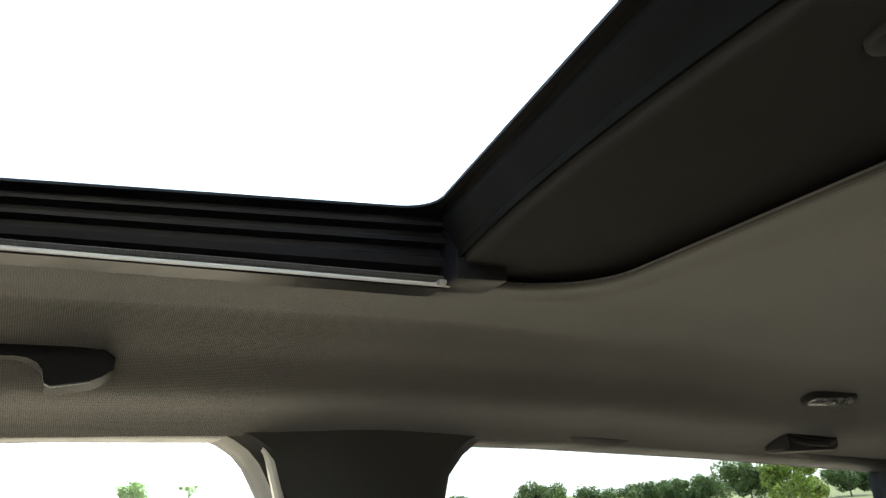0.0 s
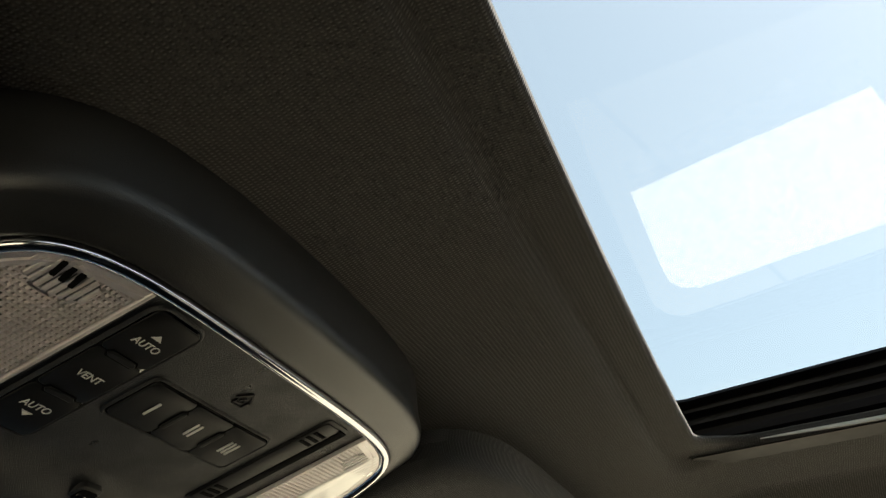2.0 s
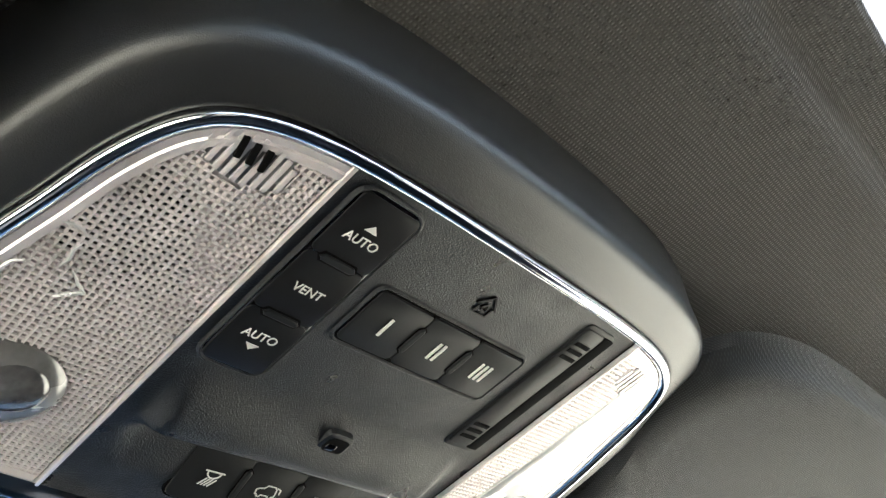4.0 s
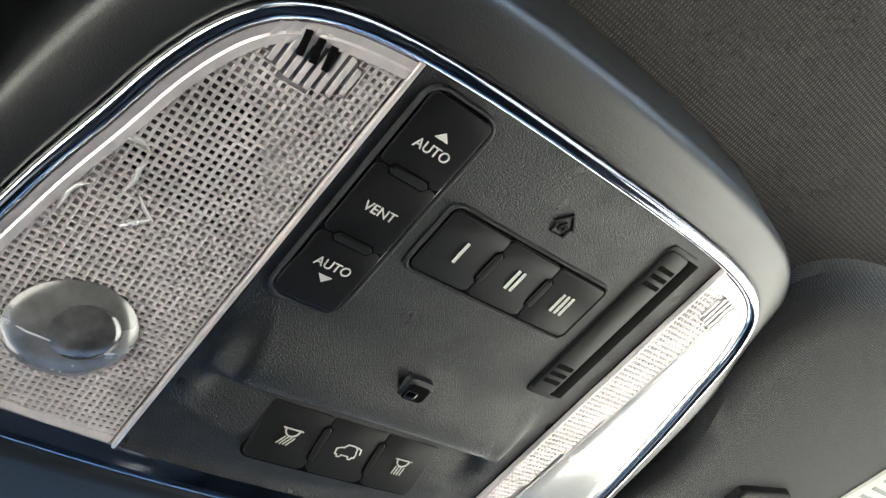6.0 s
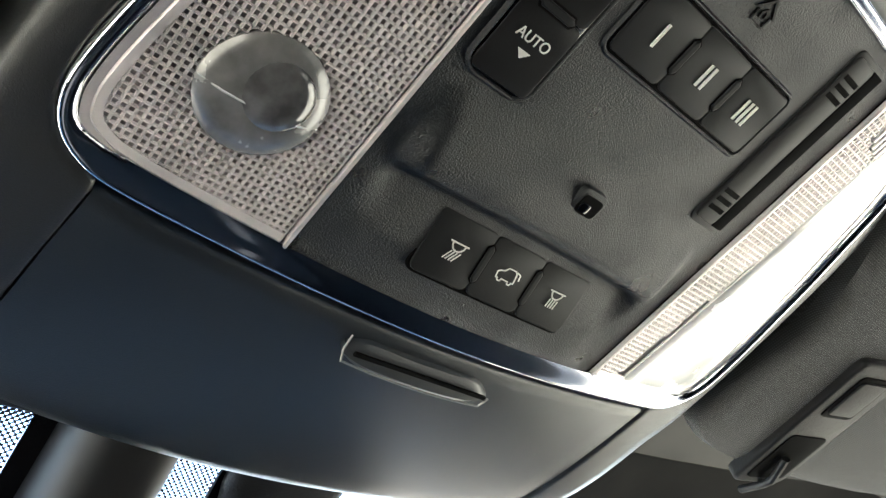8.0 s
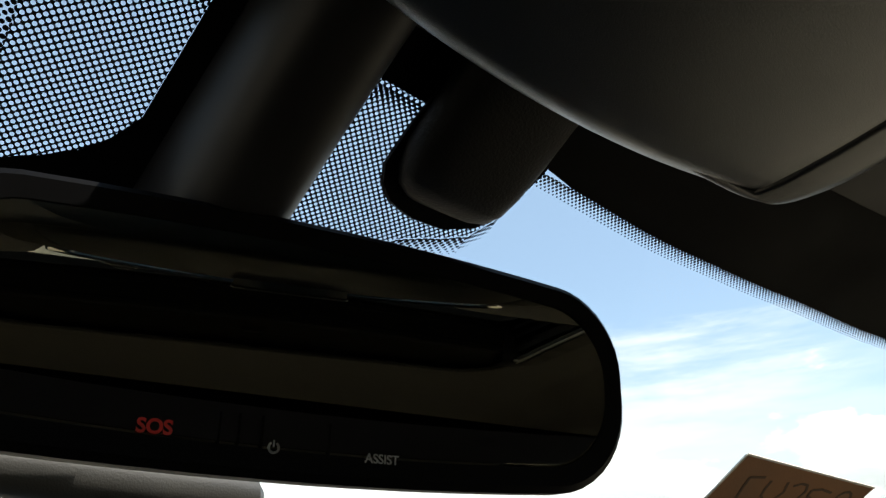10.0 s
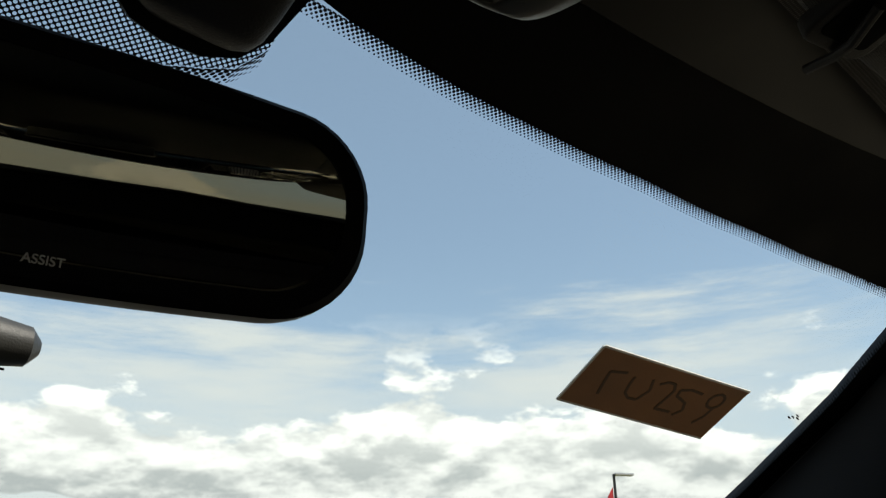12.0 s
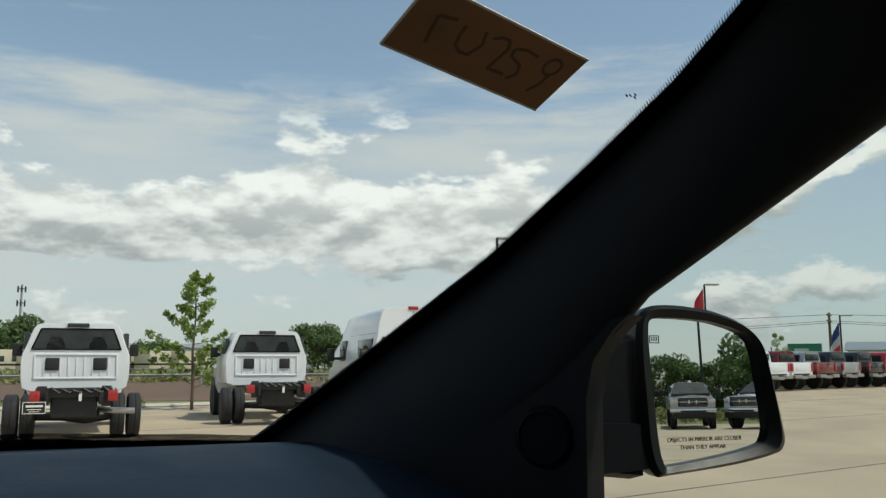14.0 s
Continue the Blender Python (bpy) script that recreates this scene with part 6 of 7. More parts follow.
    part("hood", loft([section([(x, z + 0.06) for x, z in hood], cb + 2.1), section(hood, cb + 2.9), section([(x * 0.97, z - 0.05) for x, z in hood], cb + 3.45)], True, True, True), WHITE, tr, "white hood", angle=40)
    win = [(-0.79, 1.645), (0.79, 1.645), (0.64, 2.045), (-0.64, 2.045)]
    w = bmesh.new()
    f0 = [w.verts.new((x, cb - 0.012, z)) for x, z in win]
    f1 = [w.verts.new((x, cb + 0.05, z)) for x, z in win]
    w.faces.new(f0)
    w.faces.new(f1[::-1])
    for i in range(4):
        w.faces.new((f0[i], f0[(i + 1) % 4], f1[(i + 1) % 4], f1[i]))
    bw = part("rear_window", w, CABGLASS, tr, "dark rear window", smooth=False)
    for x in (-0.38, 0.38):
        hr = loft([[(x + a * q, cb - 0.0135, 1.655 + b * 1.0) for a, b in ((-0.17, 0.0), (-0.165, 0.10), (-0.12, 0.135), (-0.11, 0.20), (-0.07, 0.235), (0.07, 0.235), (0.11, 0.20), (0.12, 0.135), (0.165, 0.10), (0.17, 0.0))] for q in (1.0, 0.98)], True, True, True)
        part("seat_outline", hr, SEAT_DARK, bw, "dim seat behind the glass")
    part("window_rim", merge([sweep([(a[0] * 1.02, cb - 0.012, a[1]), (b[0] * 1.02, cb - 0.012, b[1])], 0.014, 6) for a, b in zip(win, win[1:] + win[:1])]), GAP, bw)
    part("stop_lamp", box(-0.20, 0.20, cb - 0.05, cb + 0.05, 2.075, 2.155, 0.015), CABGLASS, tr, "dark high stop lamp")
    for s in (1, -1):
        part("cab_vent", box(s * 0.43 - 0.125, s * 0.43 + 0.125, cb - 0.03, cb + 0.02, 1.24, 1.48, 0.02), surface("vent_black", (0.02, 0.02, 0.02), 0.7), tr, "square black cab vent")
        part("side_window", box(*sorted((s * 0.86, s * 0.965)), cb + 0.35, cb + 1.25, 1.60, 1.98, 0.02), CABGLASS, tr)
        ar = part("tow_mirror", box(*sorted((s * 1.04, s * 1.22)), cb + 1.28, cb + 1.36, 1.52, 1.78, 0.03, 3), CHASSIS, tr, "black towing mirror")
        part("mirror_arm", box(*sorted((s * 0.96, s * 1.08)), cb + 1.29, cb + 1.35, 1.55, 1.63, 0.01), CHASSIS, ar)
        part("wheel_arch", lathe([(0.50, -0.10), (0.55, -0.10), (0.55, 0.10), (0.50, 0.10)], 24, "x"), CHASSIS, tr).location = (s * 0.90, 3.75, 0.45)
    for k in range(9):
        x = -0.58 + k * 0.145
        part("panel_rib", box(x - 0.012, x + 0.012, cb - 0.014, cb + 0.01, 1.14, 1.50, 0.006), WHITE, tr)
    part("panel_frame", merge([box(-0.74, 0.74, cb - 0.022, cb + 0.01, z, z + 0.03, 0.006) for z in (1.07, 1.53)] + [box(x - 0.015, x + 0.015, cb - 0.022, cb + 0.01, 1.07, 1.55, 0.006) for x in (-0.74, 0.74)]), WHITE, tr)
    tr.matrix_world = m
    return tr


chassis_truck(place(8.15, 15.05, 28.5), True, "white chassis cab truck with bare black frame and dealer plate")
chassis_truck(place(13.05, 15.25, 31.5), False, "white chassis cab truck with bare frame beside a tree")


def cargo_van(m):
    van = thing("cargo_van", "white high-roof cargo van with dark rear windows", "van")
    half = [(0.0, 0.42), (0.90, 0.42), (1.00, 0.60), (1.02, 1.25), (0.985, 1.75), (0.90, 2.35), (0.83, 2.62), (0.74, 2.73), (0.55, 2.77), (0.0, 2.79)]
    part("body", loft([section([(x * 0.985, lerp(z, 1.4, 0.01)) for x, z in half], -1.15), section(half, -1.10), section(half, 2.0), section([(x * 0.97, z - 0.03) for x, z in half], 2.9), section([(x * 0.96, lerp(z, min(z, 1.75), 0.5)) for x, z in half], 3.5), section([(x * 0.98, min(z, 1.62)) for x, z in half], 4.2)], True, True, True), WHITE, van, "white van body", angle=40)
    hood = [(0.0, 0.42), (0.92, 0.42), (0.98, 0.8), (0.95, 1.25), (0.8, 1.42), (0.0, 1.50)]
    part("hood", loft([section(hood, 4.1), section([(x, z - 0.12) for x, z in hood], 5.0)], True, True, True), WHITE, van)
    for s in (1, -1):
        wheel(van, s * 0.86, 0, 0.37, 0.24)
        wheel(van, s * 0.86, 3.7, 0.37, 0.24)
        part("rear_window", box(*sorted((s * 0.05, s * 0.82)), -1.17, -1.12, 1.55, 2.02, 0.02), CABGLASS, van, "dark rear door window")
        part("tail_lamp", box(*sorted((s * 0.90, s * 1.00)), -1.16, -1.06, 0.95, 1.45, 0.02), TAIL, van, "tall red tail lamp")
        part("quarter_window", box(*sorted((s * 0.93, s * 1.0)), -0.85, 0.75, 1.45, 1.98, 0.02), CABGLASS, van)
        part("door_window", box(*sorted((s * 0.93, s * 0.995)), 2.25, 3.15, 1.42, 2.0, 0.02), CABGLASS, van)
        ar = part("tow_mirror", box(*sorted((s * 1.16, s * 1.38)), 3.05, 3.15, 1.42, 1.80, 0.03, 3), CHASSIS, van)
        part("mirror_arm", box(*sorted((s * 0.97, s * 1.2)), 3.07, 3.13, 1.46, 1.54, 0.01), CHASSIS, ar)
        part("panel_crease", box(*sorted((s * 0.885, s * 0.935)), -0.95, 1.9, 2.10, 2.13, 0.008), SILVER, van)
    part("door_seam", box(-0.006, 0.006, -1.156, -1.13, 0.5, 2.68), GAP, van)
    part("stop_lamp", box(-0.13, 0.13, -1.18, -1.05, 2.70, 2.79, 0.02), TAIL, van, "red high stop lamp")
    part("roof_vent", lathe([(0.30, 2.77), (0.28, 2.83), (0.1, 2.85), (0.001, 2.85)], 16), CHASSIS, van)
    part("rear_bumper", box(-0.98, 0.98, -1.28, -1.08, 0.42, 0.62, 0.03), CHASSIS, van)
    van.matrix_world = m


cargo_van(place(16.75, 14.46, 33.5))


def pickup(paint, label, lifted=0.0, lightbar=False):
    pk = thing("pickup_truck", label, "pickup", "pickups in the yard")
    L = lifted
    for s in (1, -1):
        wheel(pk, s * 0.84, 0, 0.43, 0.28)
        wheel(pk, s * 0.84, 3.75, 0.43, 0.28)
        part("bed_side", loft([[(s * x, y, z + L) for x, z in ((0.72, 0.72), (0.95, 0.72), (1.0, 0.95), (0.99, 1.28), (0.95, 1.36), (0.88, 1.36), (0.86, 0.95))] for y in (-1.15, -1.1, 0.95)], True, True, True), paint, pk)
        part("tail_lamp", box(*sorted((s * 0.83, s * 1.0)), -1.19, -1.08, 0.93 + L, 1.32 + L, 0.02), TAIL, pk, "red tail lamp")
        part("side_window", box(*sorted((s * 0.83, s * 0.945)), 1.2, 2.75, 1.40 + L, 1.78 + L, 0.02), CABGLASS, pk)
        ar = part("tow_mirror", box(*sorted((s * 1.10, s * 1.34)), 2.78, 2.86, 1.34 + L, 1.64 + L, 0.03, 3), CHASSIS, pk, "black towing mirror")
        part("mirror_arm", box(*sorted((s * 0.96, s * 1.14)), 2.79, 2.85, 1.38 + L, 1.46 + L, 0.01), CHASSIS, ar)
        hl = part("headlamp", box(*sorted((s * 0.67, s * 0.98)), 4.40, 4.545, 1.00 + L, 1.20 + L, 0.03), HEADLIGHT, pk, "bright headlamp")
        part("fog_lamp", box(*sorted((s * 0.62, s * 0.84)), 4.60, 4.68, 0.60 + L, 0.70 + L, 0.02), HEADLIGHT, hl)
        part("wheel_arch", lathe([(0.48, -0.09), (0.56, -0.09), (0.56, 0.09), (0.48, 0.09)], 24, "x"), CHASSIS, pk).location = (s * 0.88, 3.75, 0.50)
    part("tailgate", box(-0.84, 0.84, -1.16, -1.10, 0.82 + L, 1.36 + L, 0.02), paint, pk)
    part("tailgate_panel", box(-0.55, 0.55, -1.172, -1.15, 0.95 + L, 1.22 + L, 0.02), paint, pk)
    part("bed_floor", box(-0.86, 0.86, -1.10, 0.95, 0.76 + L, 0.86 + L), CHASSIS, pk)
    part("rear_bumper", merge([box(-0.96, -0.30, -1.34, -1.12, 0.60 + L, 0.76 + L, 0.04, 3), box(0.30, 0.96, -1.34, -1.12, 0.60 + L, 0.76 + L, 0.04, 3), box(-0.32, 0.32, -1.30, -1.12, 0.56 + L, 0.70 + L, 0.03)]), STEEL, pk, "dull chrome rear bumper")
    half = [(0.0, 0.62 + L), (0.90, 0.62 + L), (0.985, 0.85 + L), (0.99, 1.25 + L), (0.95, 1.38 + L), (0.78, 1.82 + L), (0.66, 1.93 + L), (0.0, 1.97 + L)]
    part("cab", loft([section([(x * 0.98, z) for x, z in half], 0.98), section(half, 1.05), section(half, 2.45), section([(x, lerp(z, min(z, 1.36 + L), 0.5)) for x, z in half], 2.95), section([(x, min(z, 1.36 + L)) for x, z in half], 3.35)], True, True, True), paint, pk, angle=40)
    part("rear_window", box(-0.68, 0.68, 0.94, 1.0, 1.46 + L, 1.80 + L, 0.02), CABGLASS, pk, "dark rear window")
    sc = loft([[(x, y, z + L + e) for x, y, z in ((-0.66, 2.48, 1.93), (0.66, 2.48, 1.93), (0.74, 2.95, 1.70), (0.86, 3.36, 1.42), (-0.86, 3.36, 1.42), (-0.74, 2.95, 1.70))] for e in (-0.10, 0.03)], True, True, True)
    part("windscreen", sc, CABGLASS, pk, "dark windscreen")
    hood = [(0.0, 0.55 + L), (0.92, 0.55 + L), (0.99, 0.80 + L), (0.98, 1.20 + L), (0.84, 1.30 + L), (0.0, 1.38 + L)]
    part("hood", loft([section(hood, 3.0), section(hood, 4.1), section([(x * 0.98, z - 0.04) for x, z in hood], 4.5)], True, True, True), paint, pk, angle=40)
    gr = part("grille", box(-0.64, 0.64, 4.44, 4.565, 0.84 + L, 1.27 + L, 0.05, 3), DARKPAINT, pk, "tall black grille in a bright surround")
    part("grille_bar", merge([box(-0.62, 0.62, 4.55, 4.585, 1.05 + L, 1.085 + L, 0.008)] + [box(x - 0.03, x + 0.03, 4.55, 4.59, 0.98 + L, 1.15 + L, 0.01) for x in (-0.16, 0.16)]), CHROME, gr)
    part("grille_rim", merge([box(-0.66, 0.66, 4.50, 4.585, z + L, z + 0.03 + L, 0.012) for z in (0.825, 1.255)] + [box(x - 0.015, x + 0.015, 4.50, 4.585, 0.83 + L, 1.28 + L, 0.012) for x in (-0.65, 0.65)]), CHROME, gr)
    part("front_bumper", box(-1.0, 1.0, 4.50, 4.72, 0.60 + L, 0.79 + L, 0.06, 3), CHROME, pk, "chrome front bumper")
    part("air_intake", box(-0.55, 0.55, 4.62, 4.73, 0.63 + L, 0.70 + L, 0.01), CHASSIS, pk)
    part("skid_plate", box(-0.9, 0.9, 4.42, 4.68, 0.34 + L, 0.60 + L, 0.05), CHASSIS, pk)
    for x in (-0.4, -0.2, 0.0, 0.2, 0.4):
        part("roof_marker", box(x - 0.05, x + 0.05, 2.30, 2.42, 1.955 + L, 1.99 + L, 0.01), HEADLIGHT, pk)
    return pk


row_paints = [(WHITE, "white"), (WHITE, "white"), (MAROON, "dark red"), (SILVER, "silver"), (DARKPAINT, "black"), (DARKPAINT, "black"), (REDPAINT, "red"), (REDPAINT, "red"), (WHITE, "white"), (SILVER, "silver")]
made = {}
row_paints += [(DARKPAINT, "black"), (REDPAINT, "red")]
for k, (paint, nm) in enumerate(row_paints):
    az, dist = radians(72.6 + k * 1.45), 42.5 + k * 2.3
    m = place(dist * math.sin(az), dist * math.cos(az), 14)
    if nm in made:
        copy_thing(made[nm], m)
    else:
        made[nm] = pickup(paint, nm + " pickup parked in a long row")
        made[nm].matrix_world = m
# trucks behind, met in the door mirror
tall_white = pickup(WHITE, "white lifted pickup facing the lot", 0.12)
tall_silver = pickup(SILVER, "silver lifted pickup facing the lot", 0.12)
for src, x, y, hd, first in ((tall_silver, 1.40, -38.0, 3, True), (tall_white, 3.75, -38.0, -34, True), (tall_silver, -1.25, -38.4, 6, False), (tall_white, 7.9, -39.8, -26, False)):
    m = Matrix.Translation((x, y, 0)) @ Matrix.Rotation(radians(-hd), 4, "Z") @ Matrix.Translation((0, -4.2, 0))
    if first:
        src.matrix_world = m
    else:
        copy_thing(src, m)


# ---- trees ----
def leaf_cloud(centers, count, size, rng, squash=1.0):
    verts, faces = [], []
    for _ in range(count):
        c, r = centers[rng.randrange(len(centers))]
        while True:
            p = Vector((rng.uniform(-1, 1), rng.uniform(-1, 1), rng.uniform(-1, 1)))
            if 0.15 < p.length < 1:
                break
        p = Vector(c) + Vector((p.x * r, p.y * r, p.z * r * squash))
        a = Vector((rng.gauss(0, 1), rng.gauss(0, 1), rng.gauss(0, 1))).normalized()
        b = a.cross(Vector((rng.gauss(0, 1), rng.gauss(0, 1), rng.gauss(0, 1)))).normalized()
        s = size * rng.uniform(0.6, 1.3)
        k = len(verts)
        verts += [p - a * s, p + b * s * 0.45 + a * s * 0.1, p + a * s * 1.1, p - b * s * 0.45 + a * s * 0.1]
        faces.append((k, k + 1, k + 2, k + 3))
    me = bpy.data.meshes.new("leaves")
    me.from_pydata(verts, [], faces)
    return me


def sapling(x, y, tall):
    rng = random.Random(11)
    tree = thing("young_tree", "slim young tree with bright green leaves at the lot edge", "tree", at=Matrix.Translation((x, y, 0)))
    trunk = [(0, 0, 0), (0.02, 0.01, 0.8), (-0.02, 0.02, 1.7), (0.03, 0.0, 2.7), (0.0, 0.02, tall - 0.25)]
    part("trunk", sweep(trunk, [0.055, 0.048, 0.038, 0.025, 0.008], 8), BARK, tree)
    centers, limbs = [], []
    for k in range(25):
        h = 0.62 + (tall - 0.87) * (k / 24) ** 1.05
        a = k * 2.4 + rng.uniform(-0.5, 0.5)
        reach = (0.12 + 1.45 * (1 - (h - 0.62) / (tall - 0.62)) ** 0.85) * rng.uniform(0.55, 1.15)
        tip = Vector((math.cos(a) * reach, math.sin(a) * reach, h + reach * rng.uniform(0.30, 0.62)))
        limbs.append(sweep([(0, 0, h), (tip.x * 0.5, tip.y * 0.5, h + (tip.z - h) * 0.32), tuple(tip)], [0.016, 0.010, 0.004], 5))
        for q in (0.40, 0.62, 0.82, 1.0):
            centers.append(((tip.x * q + rng.uniform(-0.05, 0.05), tip.y * q + rng.uniform(-0.05, 0.05), lerp(h, tip.z, q * q)), rng.uniform(0.09, 0.19)))
    centers.append(((0, 0.02, tall - 0.2), 0.12))
    centers.append(((0, 0.02, tall - 0.05), 0.07))
    part("limbs", merge(limbs), BARK, tree)
    me = leaf_cloud(centers, 4600, 0.066, rng)
    me.materials.append(LEAF)
    ob = new("crown", me)
    ob.parent = tree


sapling(15.22, 21.36, 4.15)


def far_tree(x, y, tall, wide, seed, mat=LEAF_DARK, low=0.28):
    rng = random.Random(seed)
    tree = thing("broadleaf_tree", "full dark green tree beyond the lot", "tree", "trees beyond the lot", at=Matrix.Translation((x, y, 0)))
    part("trunk", sweep([(0, 0, 0), (0.1, 0, tall * 0.3), (0, 0.1, tall * 0.7)], [tall * 0.03, tall * 0.022, tall * 0.01], 7), BARK, tree)
    centers, limbs = [], []
    for k in range(26):
        a, h = rng.uniform(0, 6.28), rng.uniform(low, 0.93)
        r = wide * 0.5 * math.sin(math.pi * min(1.0, 0.18 + 0.82 * (1 - h))) ** 0.7 * rng.uniform(0.25, 0.95)
        c = (r * math.cos(a), r * math.sin(a), tall * h)
        centers.append((c, wide * rng.uniform(0.09, 0.19)))
        if k % 3 == 0:
            limbs.append(sweep([(0, 0, tall * h * 0.55), (c[0] * 0.5, c[1] * 0.5, tall * h * 0.8), c], [tall * 0.012, tall * 0.008, tall * 0.003], 5))
    part("limbs", merge(limbs), BARK, tree)
    me = leaf_cloud(centers, 8500, wide * 0.025, rng)
    me.materials.append(mat)
    ob = new("crown", me)
    ob.parent = tree


for az, dist, tall, wide in ((21, 150, 8, 13), (24.5, 160, 8.5, 14), (18, 140, 7, 12), (43.6, 95, 5.4, 7), (44.8, 98, 5.2, 6), (46.5, 105, 4.8, 6), (40.5, 120, 4.2, 6), (33, 170, 5, 9),
                             (96.4, 70, 4.9, 4.0), (99.9, 72, 4.9, 1.8), (122.6, 85, 2.5, 5.2), (129.0, 80, 1.9, 4), (131.0, 82, 2.1, 4), (133.0, 84, 2.0, 5), (135.9, 70, 3.2, 5), (141.5, 75, 2.3, 5), (144.5, 70, 3.0, 5), (148.5, 68, 3.2, 5), (153, 66, 3.4, 5), (126.0, 90, 1.7, 5), (117, 88, 1.6, 5), (111, 90, 1.5, 5)):
    far_tree(dist * math.sin(radians(az)), dist * math.cos(radians(az)), tall, wide, int(az * 10))
far_tree(60 * math.sin(radians(73.7)), 60 * math.cos(radians(73.7)), 3.4, 1.9, 78, LEAF)
far_tree(46 * math.sin(radians(138.6)), 46 * math.cos(radians(138.6)), 2.6, 3.4, 77, LEAF)
for k, (x, tall) in enumerate(((-14, 5.0), (-10, 4.6), (-6, 5.2), (-3, 4.8), (0.2, 5.0), (3.4, 5.2), (6.4, 5.6), (9.4, 9.2), (12.2, 8.2), (16, 7.6), (20, 7.0))):
    far_tree(x, -60 - (k % 3) * 2, tall * 0.86, tall * 1.05, 500 + k, LEAF_HEDGE, low=0.05)
# scrub and long grass beyond the lot
rng = random.Random(8)
tufts = []
for _ in range(520):
    a, d = radians(rng.uniform(14, 60)), rng.uniform(62, 100)
    tufts.append(((d * math.sin(a), d * math.cos(a), 0.3), rng.uniform(0.5, 1.2)))
for _ in range(260):
    tufts.append(((rng.uniform(-20, 26), rng.uniform(-56, -45), 0.4), rng.uniform(0.4, 1.0)))
for _ in range(120):
    t = rng.random()
    tufts.append(((lerp(14, -6, t) + rng.uniform(0, 1.5), lerp(24.4, 34.5, t) + rng.uniform(0, 1.5), 0.1), rng.uniform(0.15, 0.4)))
me = leaf_cloud(tufts, 30000, 0.17, rng, 0.6)
me.materials.append(leafy("scrub_leaf", (0.24, 0.26, 0.10)))
tagged(new("long_grass", me), "uneven long grass and scrub beyond the lot", "grass", kind="stuff")


# ---- poles, flags, mast, distant sheds ----
def lamp_pole(x, y, tall, arm_az, flag):
    lp = thing("lot_lamp_post", "dark lot lamp post flying a banner" if flag else "dark lot lamp post", "lamp post", "lamp posts", at=Matrix.Translation((x, y, 0)))
    d = Vector((math.sin(radians(arm_az)), math.cos(radians(arm_az)), 0))
    part("post", sweep([(0, 0, 0), (0, 0, tall * 0.5), (0, 0, tall)], [0.09, 0.08, 0.07], 10), CHASSIS, lp)
    part("foot", lathe([(0.28, 0), (0.28, 0.6), (0.24, 0.65), (0.09, 0.66)], 16), CONCRETE, lp)
    head = box(-0.17, 0.17, 0.05, 1.05, -0.07, 0.05, 0.03)
    head.transform(Matrix.Translation((0, 0, tall)) @ Matrix.Rotation(-math.atan2(d.x, d.y), 4, "Z"))
    part("lamp_head", head, STEEL, lp)
    if flag:
        low, rise, out, colours = flag
        f_az = Vector((math.sin(radians(out)), math.cos(radians(out)), 0))
        edges = [0.0]
        for frac, _ in colours:
            edges.append(edges[-1] + frac)
        for (frac, mat), a, b in zip(colours, edges, edges[1:]):
            rows = []
            for i in range(7):
                v = lerp(a, b, i / 6)
                row = []
                for j in range(11):
                    u = j / 10
                    droop = 0.75 * u ** 1.2 * (1 - 0.25 * v)
                    wid = 0.55 + 0.45 * v
                    p = f_az * (0.1 + 1.15 * u * wid) + Vector((-f_az.y, f_az.x, 0)) * 0.14 * math.sin(6 * u + 3 * v) * u
                    row.append((p.x, p.y, low + rise * (1 - v) - droop * rise * 0.5))
                rows.append(row)
            part("banner_stripe", loft(rows, False), mat, lp, "cloth stripe of the banner")


FLAG_RED = surface("flag_red", (0.50, 0.035, 0.04), 0.8, mottle=0.08)
FLAG_GREY = surface("flag_grey", (0.50, 0.50, 0.49), 0.8, mottle=0.08)
FLAG_BLUE = surface("flag_blue", (0.02, 0.05, 0.19), 0.8, mottle=0.08)
az = radians(55.9)
lamp_pole(44 * math.sin(az), 44 * math.cos(az), 8.0, 120, (4.35, 3.0, -45, [(0.42, FLAG_RED), (0.36, FLAG_GREY), (0.22, FLAG_RED)]))
az = radians(69.7)
lamp_pole(62 * math.sin(az), 62 * math.cos(az), 6.9, 140, (4.0, 2.6, -35, [(0.7, FLAG_RED), (0.3, FLAG_GREY)]))
az = radians(77.7)
lamp_pole(80 * math.sin(az), 80 * math.cos(az), 5.4, 150, (1.6, 3.2, -25, [(0.35, FLAG_BLUE), (0.25, FLAG_GREY), (0.4, FLAG_RED)]))
lamp_pole(2.3, -55, 9.5, 180, None)
util = thing("utility_pole", "wooden utility pole with two crossarms", "utility pole", at=Matrix.Translation((90 * math.sin(radians(77.1)), 90 * math.cos(radians(77.1)), 0)))
part("pole", sweep([(0, 0, 0), (0, 0, 6.2)], [0.16, 0.12], 8), BARK, util)
for z in (5.9, 5.3):
    part("crossarm", box(-0.9, 0.9, -0.07, 0.07, z, z + 0.14), BARK, util)
WIRE = surface("wire", (0.03, 0.03, 0.03), 0.6)
ux, uy = 90 * math.sin(radians(77.1)), 90 * math.cos(radians(77.1))
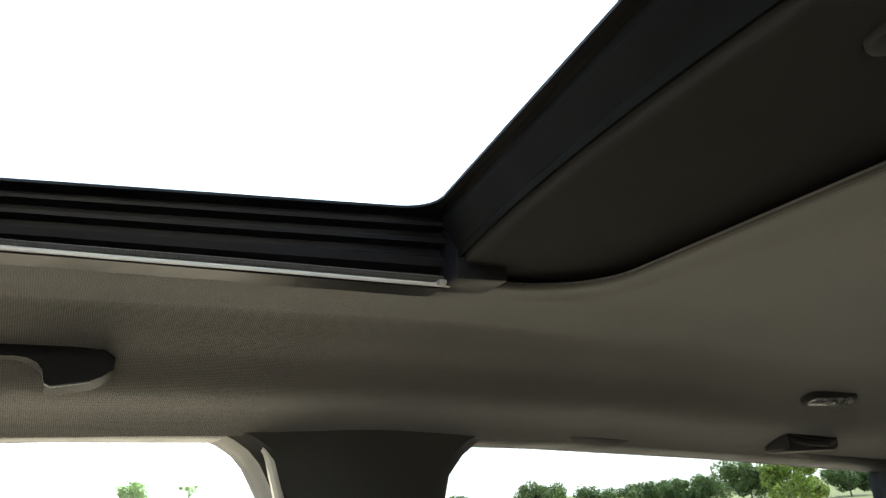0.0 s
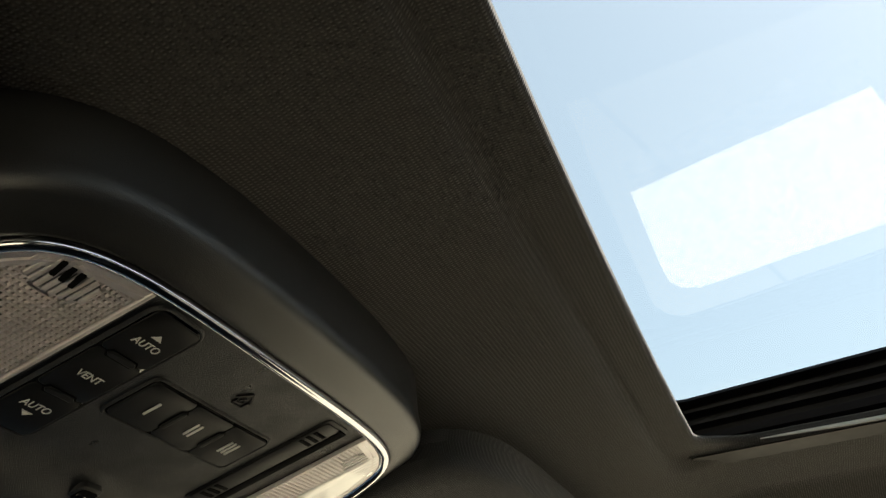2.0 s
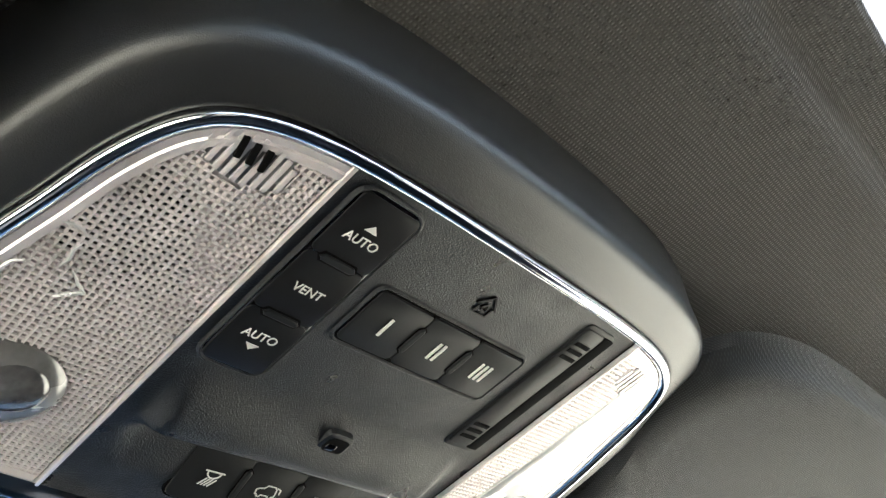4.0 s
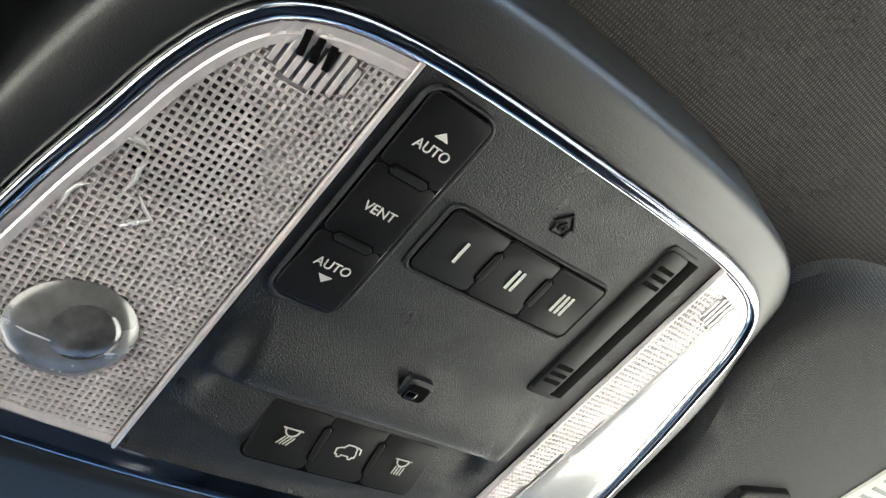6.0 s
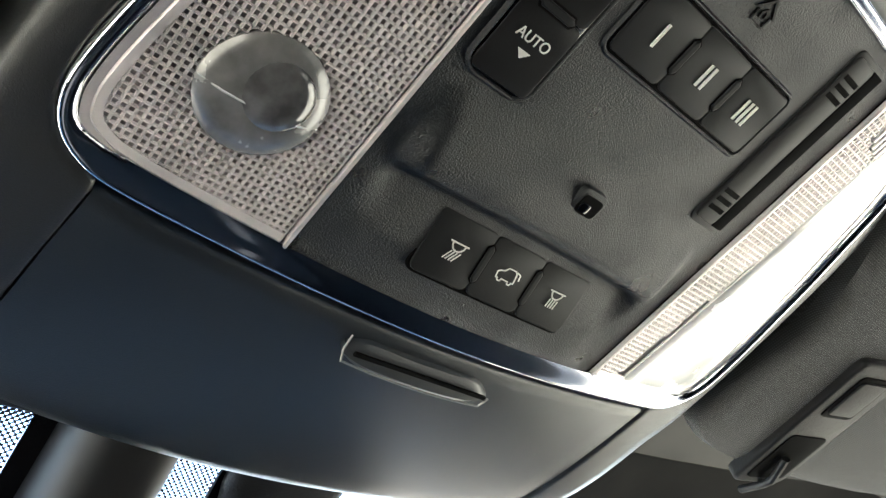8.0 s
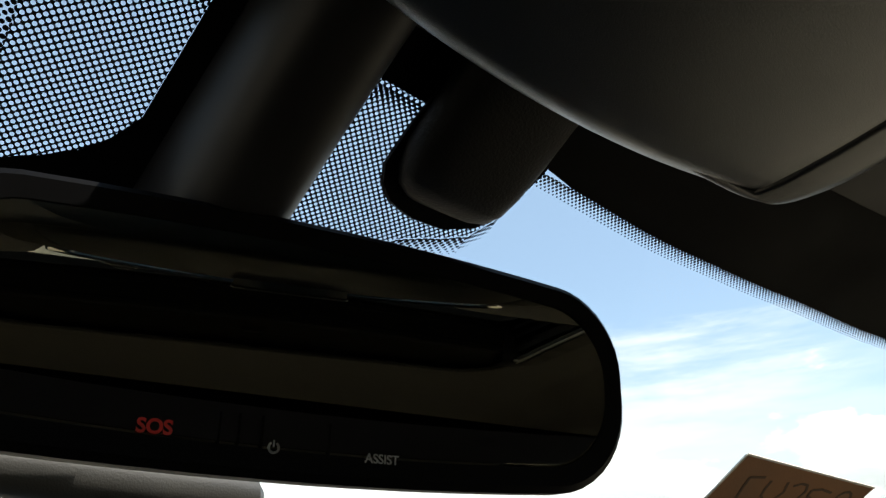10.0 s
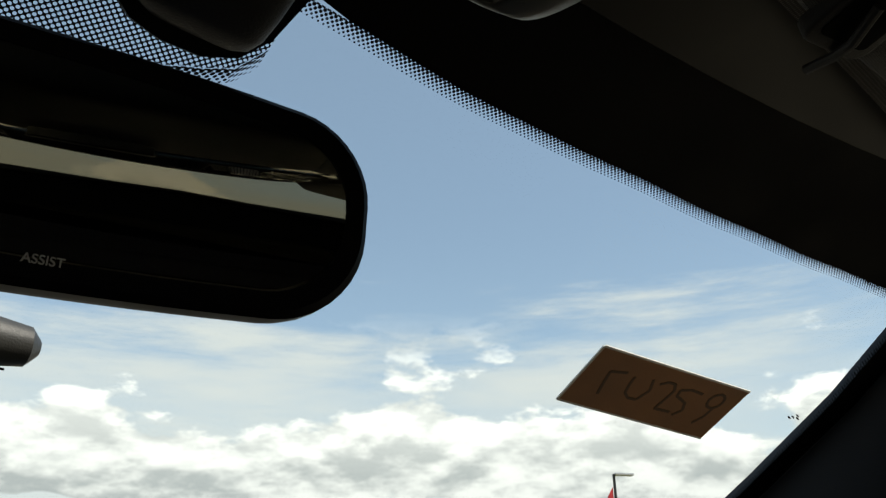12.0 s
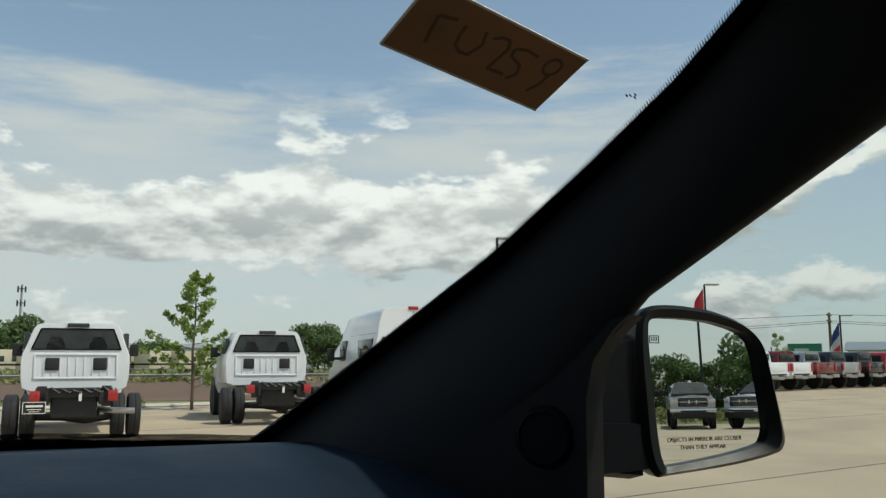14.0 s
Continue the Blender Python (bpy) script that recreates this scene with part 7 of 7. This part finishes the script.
for k, (z0, z1) in enumerate(((6.0, 7.6), (5.4, 5.2), (5.2, 4.9))):
    for sgn in (1, -1):
        pts = [(ux + sgn * t * 55 * 0.45, uy - sgn * t * 55, lerp(z0, z1, t) - 1.2 * math.sin(math.pi * t)) for t in [i / 8 * (1.0 if sgn > 0 else 0.40) for i in range(9)]]
        tagged(part("overhead_wire", sweep(pts, 0.022, 5), WIRE), "sagging overhead wire on utility poles", "wire", "overhead wires")
mast = thing("cell_tower", "tall grey mast with three antenna rings", "cell tower", at=Matrix.Translation((250 * math.sin(radians(25.1)), 250 * math.cos(radians(25.1)), 0)))
part("mast_pole", sweep([(0, 0, 0), (0, 0, 11), (0, 0, 22.5)], [0.42, 0.34, 0.25], 10), STEEL, mast)
for z in (21.3, 17.5, 13.5):
    part("antenna_ring", merge([box(1.05 * math.cos(a) - 0.13, 1.05 * math.cos(a) + 0.13, 1.05 * math.sin(a) - 0.13, 1.05 * math.sin(a) + 0.13, z - 0.9, z + 0.7) for a in [k * math.pi / 3 for k in range(6)]] + [box(-1.15, 1.15, -0.08, 0.08, z - 0.08, z + 0.08), box(-0.08, 0.08, -1.15, 1.15, z - 0.08, z + 0.08)]), CHASSIS, mast)
SHED = surface("shed_cladding", (0.52, 0.53, 0.52), 0.6, mottle=0.06, mottle_size=4)
CREAM = surface("trailer_cream", (0.52, 0.46, 0.34), 0.5, mottle=0.08, mottle_size=2)


def shed(az, dist, length, depth, tall, turn, nm="warehouse", label="long low pale warehouse"):
    sh = thing(nm, label, "warehouse", at=place(dist * math.sin(radians(az)), dist * math.cos(radians(az)), turn))
    part("wall", box(-length / 2, length / 2, 0, depth, 0, tall), SHED, sh)
    part("roof", loft([[(-length / 2 - 0.4, -0.4, tall), (-length / 2 - 0.4, depth / 2, tall + 1.2), (-length / 2 - 0.4, depth + 0.4, tall)], [(length / 2 + 0.4, -0.4, tall), (length / 2 + 0.4, depth / 2, tall + 1.2), (length / 2 + 0.4, depth + 0.4, tall)]], True, True, True), STEEL, sh)
    for k in range(int(length // 9)):
        x = -length / 2 + 5 + k * 9
        dr = part("loading_door", box(x - 1.8, x + 1.8, -0.12, 0.05, 0, tall * 0.62), surface("door_grey", (0.25, 0.26, 0.27), 0.5), sh)
        part("door_rim", box(x - 2.0, x + 2.0, -0.16, 0.02, tall * 0.62, tall * 0.68), CHASSIS, dr)


SIGN_GREEN = surface("sign_green", (0.012, 0.22, 0.115), 0.5, mottle=0.06, mottle_size=0.8)
sign = thing("road_sign", "green highway sign on two steel posts", "road sign", at=place(205 * math.sin(radians(75.6)), 205 * math.cos(radians(75.6)), 255))
part("board", slab(rrect(1.75, 2.15, 3.55, 0.15, 0.15, 4, 3), 0.0, 0.06), SIGN_GREEN, sign)
for ob in sign.children:
    ob.matrix_local = Matrix.Rotation(radians(90), 4, "X")
for x in (-1.1, 1.1):
    part("post", box(x - 0.06, x + 0.06, 0.0, 0.12, 0, 3.4), STEEL, sign)
for z, w in ((3.1, 1.1), (2.6, 1.4)):
    for x in (-0.6, 0.7):
        part("letter_bar", box(x - w * 0.35, x + w * 0.35, -0.10, -0.055, z - 0.10, z + 0.10), WHITE, sign)
shed(33.2, 175, 70, 30, 4.4, 30)
shed(82.8, 120, 20, 14, 2.9, 80, "showroom", "low grey showroom building beyond the pickups")
for k, (az, d) in enumerate(((20.4, 120), (22.3, 122), (24.0, 118), (25.9, 121), (33.2, 125), (35.2, 128), (31.5, 126), (29.0, 124))):
    rv = thing("travel_trailer", "cream travel trailer parked far off", "trailer", "travel trailers", at=place(d * math.sin(radians(az)), d * math.cos(radians(az)), 60 + 8 * (k % 3)))
    part("body", box(-1.25, 1.25, -3.4, 3.4, 0.6, 3.1, 0.15), CREAM, rv)
    for y in (-2.2, -0.4, 1.6):
        part("window", box(-1.29, 1.29, y - 0.45, y + 0.45, 1.6, 2.3, 0.03), CABGLASS, rv)
    part("stripe", box(-1.27, 1.27, -3.41, 3.41, 1.1, 1.35), CHASSIS, rv)
    for y in (-0.5, 0.5):
        part("wheel", box(-1.2, 1.2, y - 0.35, y + 0.35, 0, 0.7, 0.2), TYRE, rv)
RAIL_GREY = surface("weathered_rail", (0.22, 0.22, 0.21), 0.6, 0.3, mottle=0.2, mottle_size=1)
rail = thing("guard_rail", "long steel guard rail along the road", "guard rail")
for k in range(2):
    dd = (56, 112)[k]
    pts = [(dd * math.sin(radians(a)), dd * math.cos(radians(a)), 0.62) for a in range(12, 62, 4)]
    part("beam", sweep(pts, 0.09, 6), RAIL_GREY, rail)
    for p in pts[::2]:
        part("post", box(p[0] - 0.06, p[0] + 0.06, p[1] - 0.06, p[1] + 0.06, -0.02, 0.6), STEEL, rail)
sign = thing("road_sign", "green road sign on two posts", "road sign", at=place(150 * math.sin(radians(75.6)), 150 * math.cos(radians(75.6)), 75))
part("panel", box(-2.6, 2.6, -0.08, 0.08, 2.0, 4.4), surface("sign_green", (0.02, 0.20, 0.11), 0.5), sign)
for x in (-1.8, 1.8):
    part("post", box(x - 0.1, x + 0.1, -0.1, 0.1, 0, 2.1), STEEL, sign)
part("print_bar", box(-1.6, 0.6, -0.11, -0.07, 3.2, 3.6), PRINT, sign)
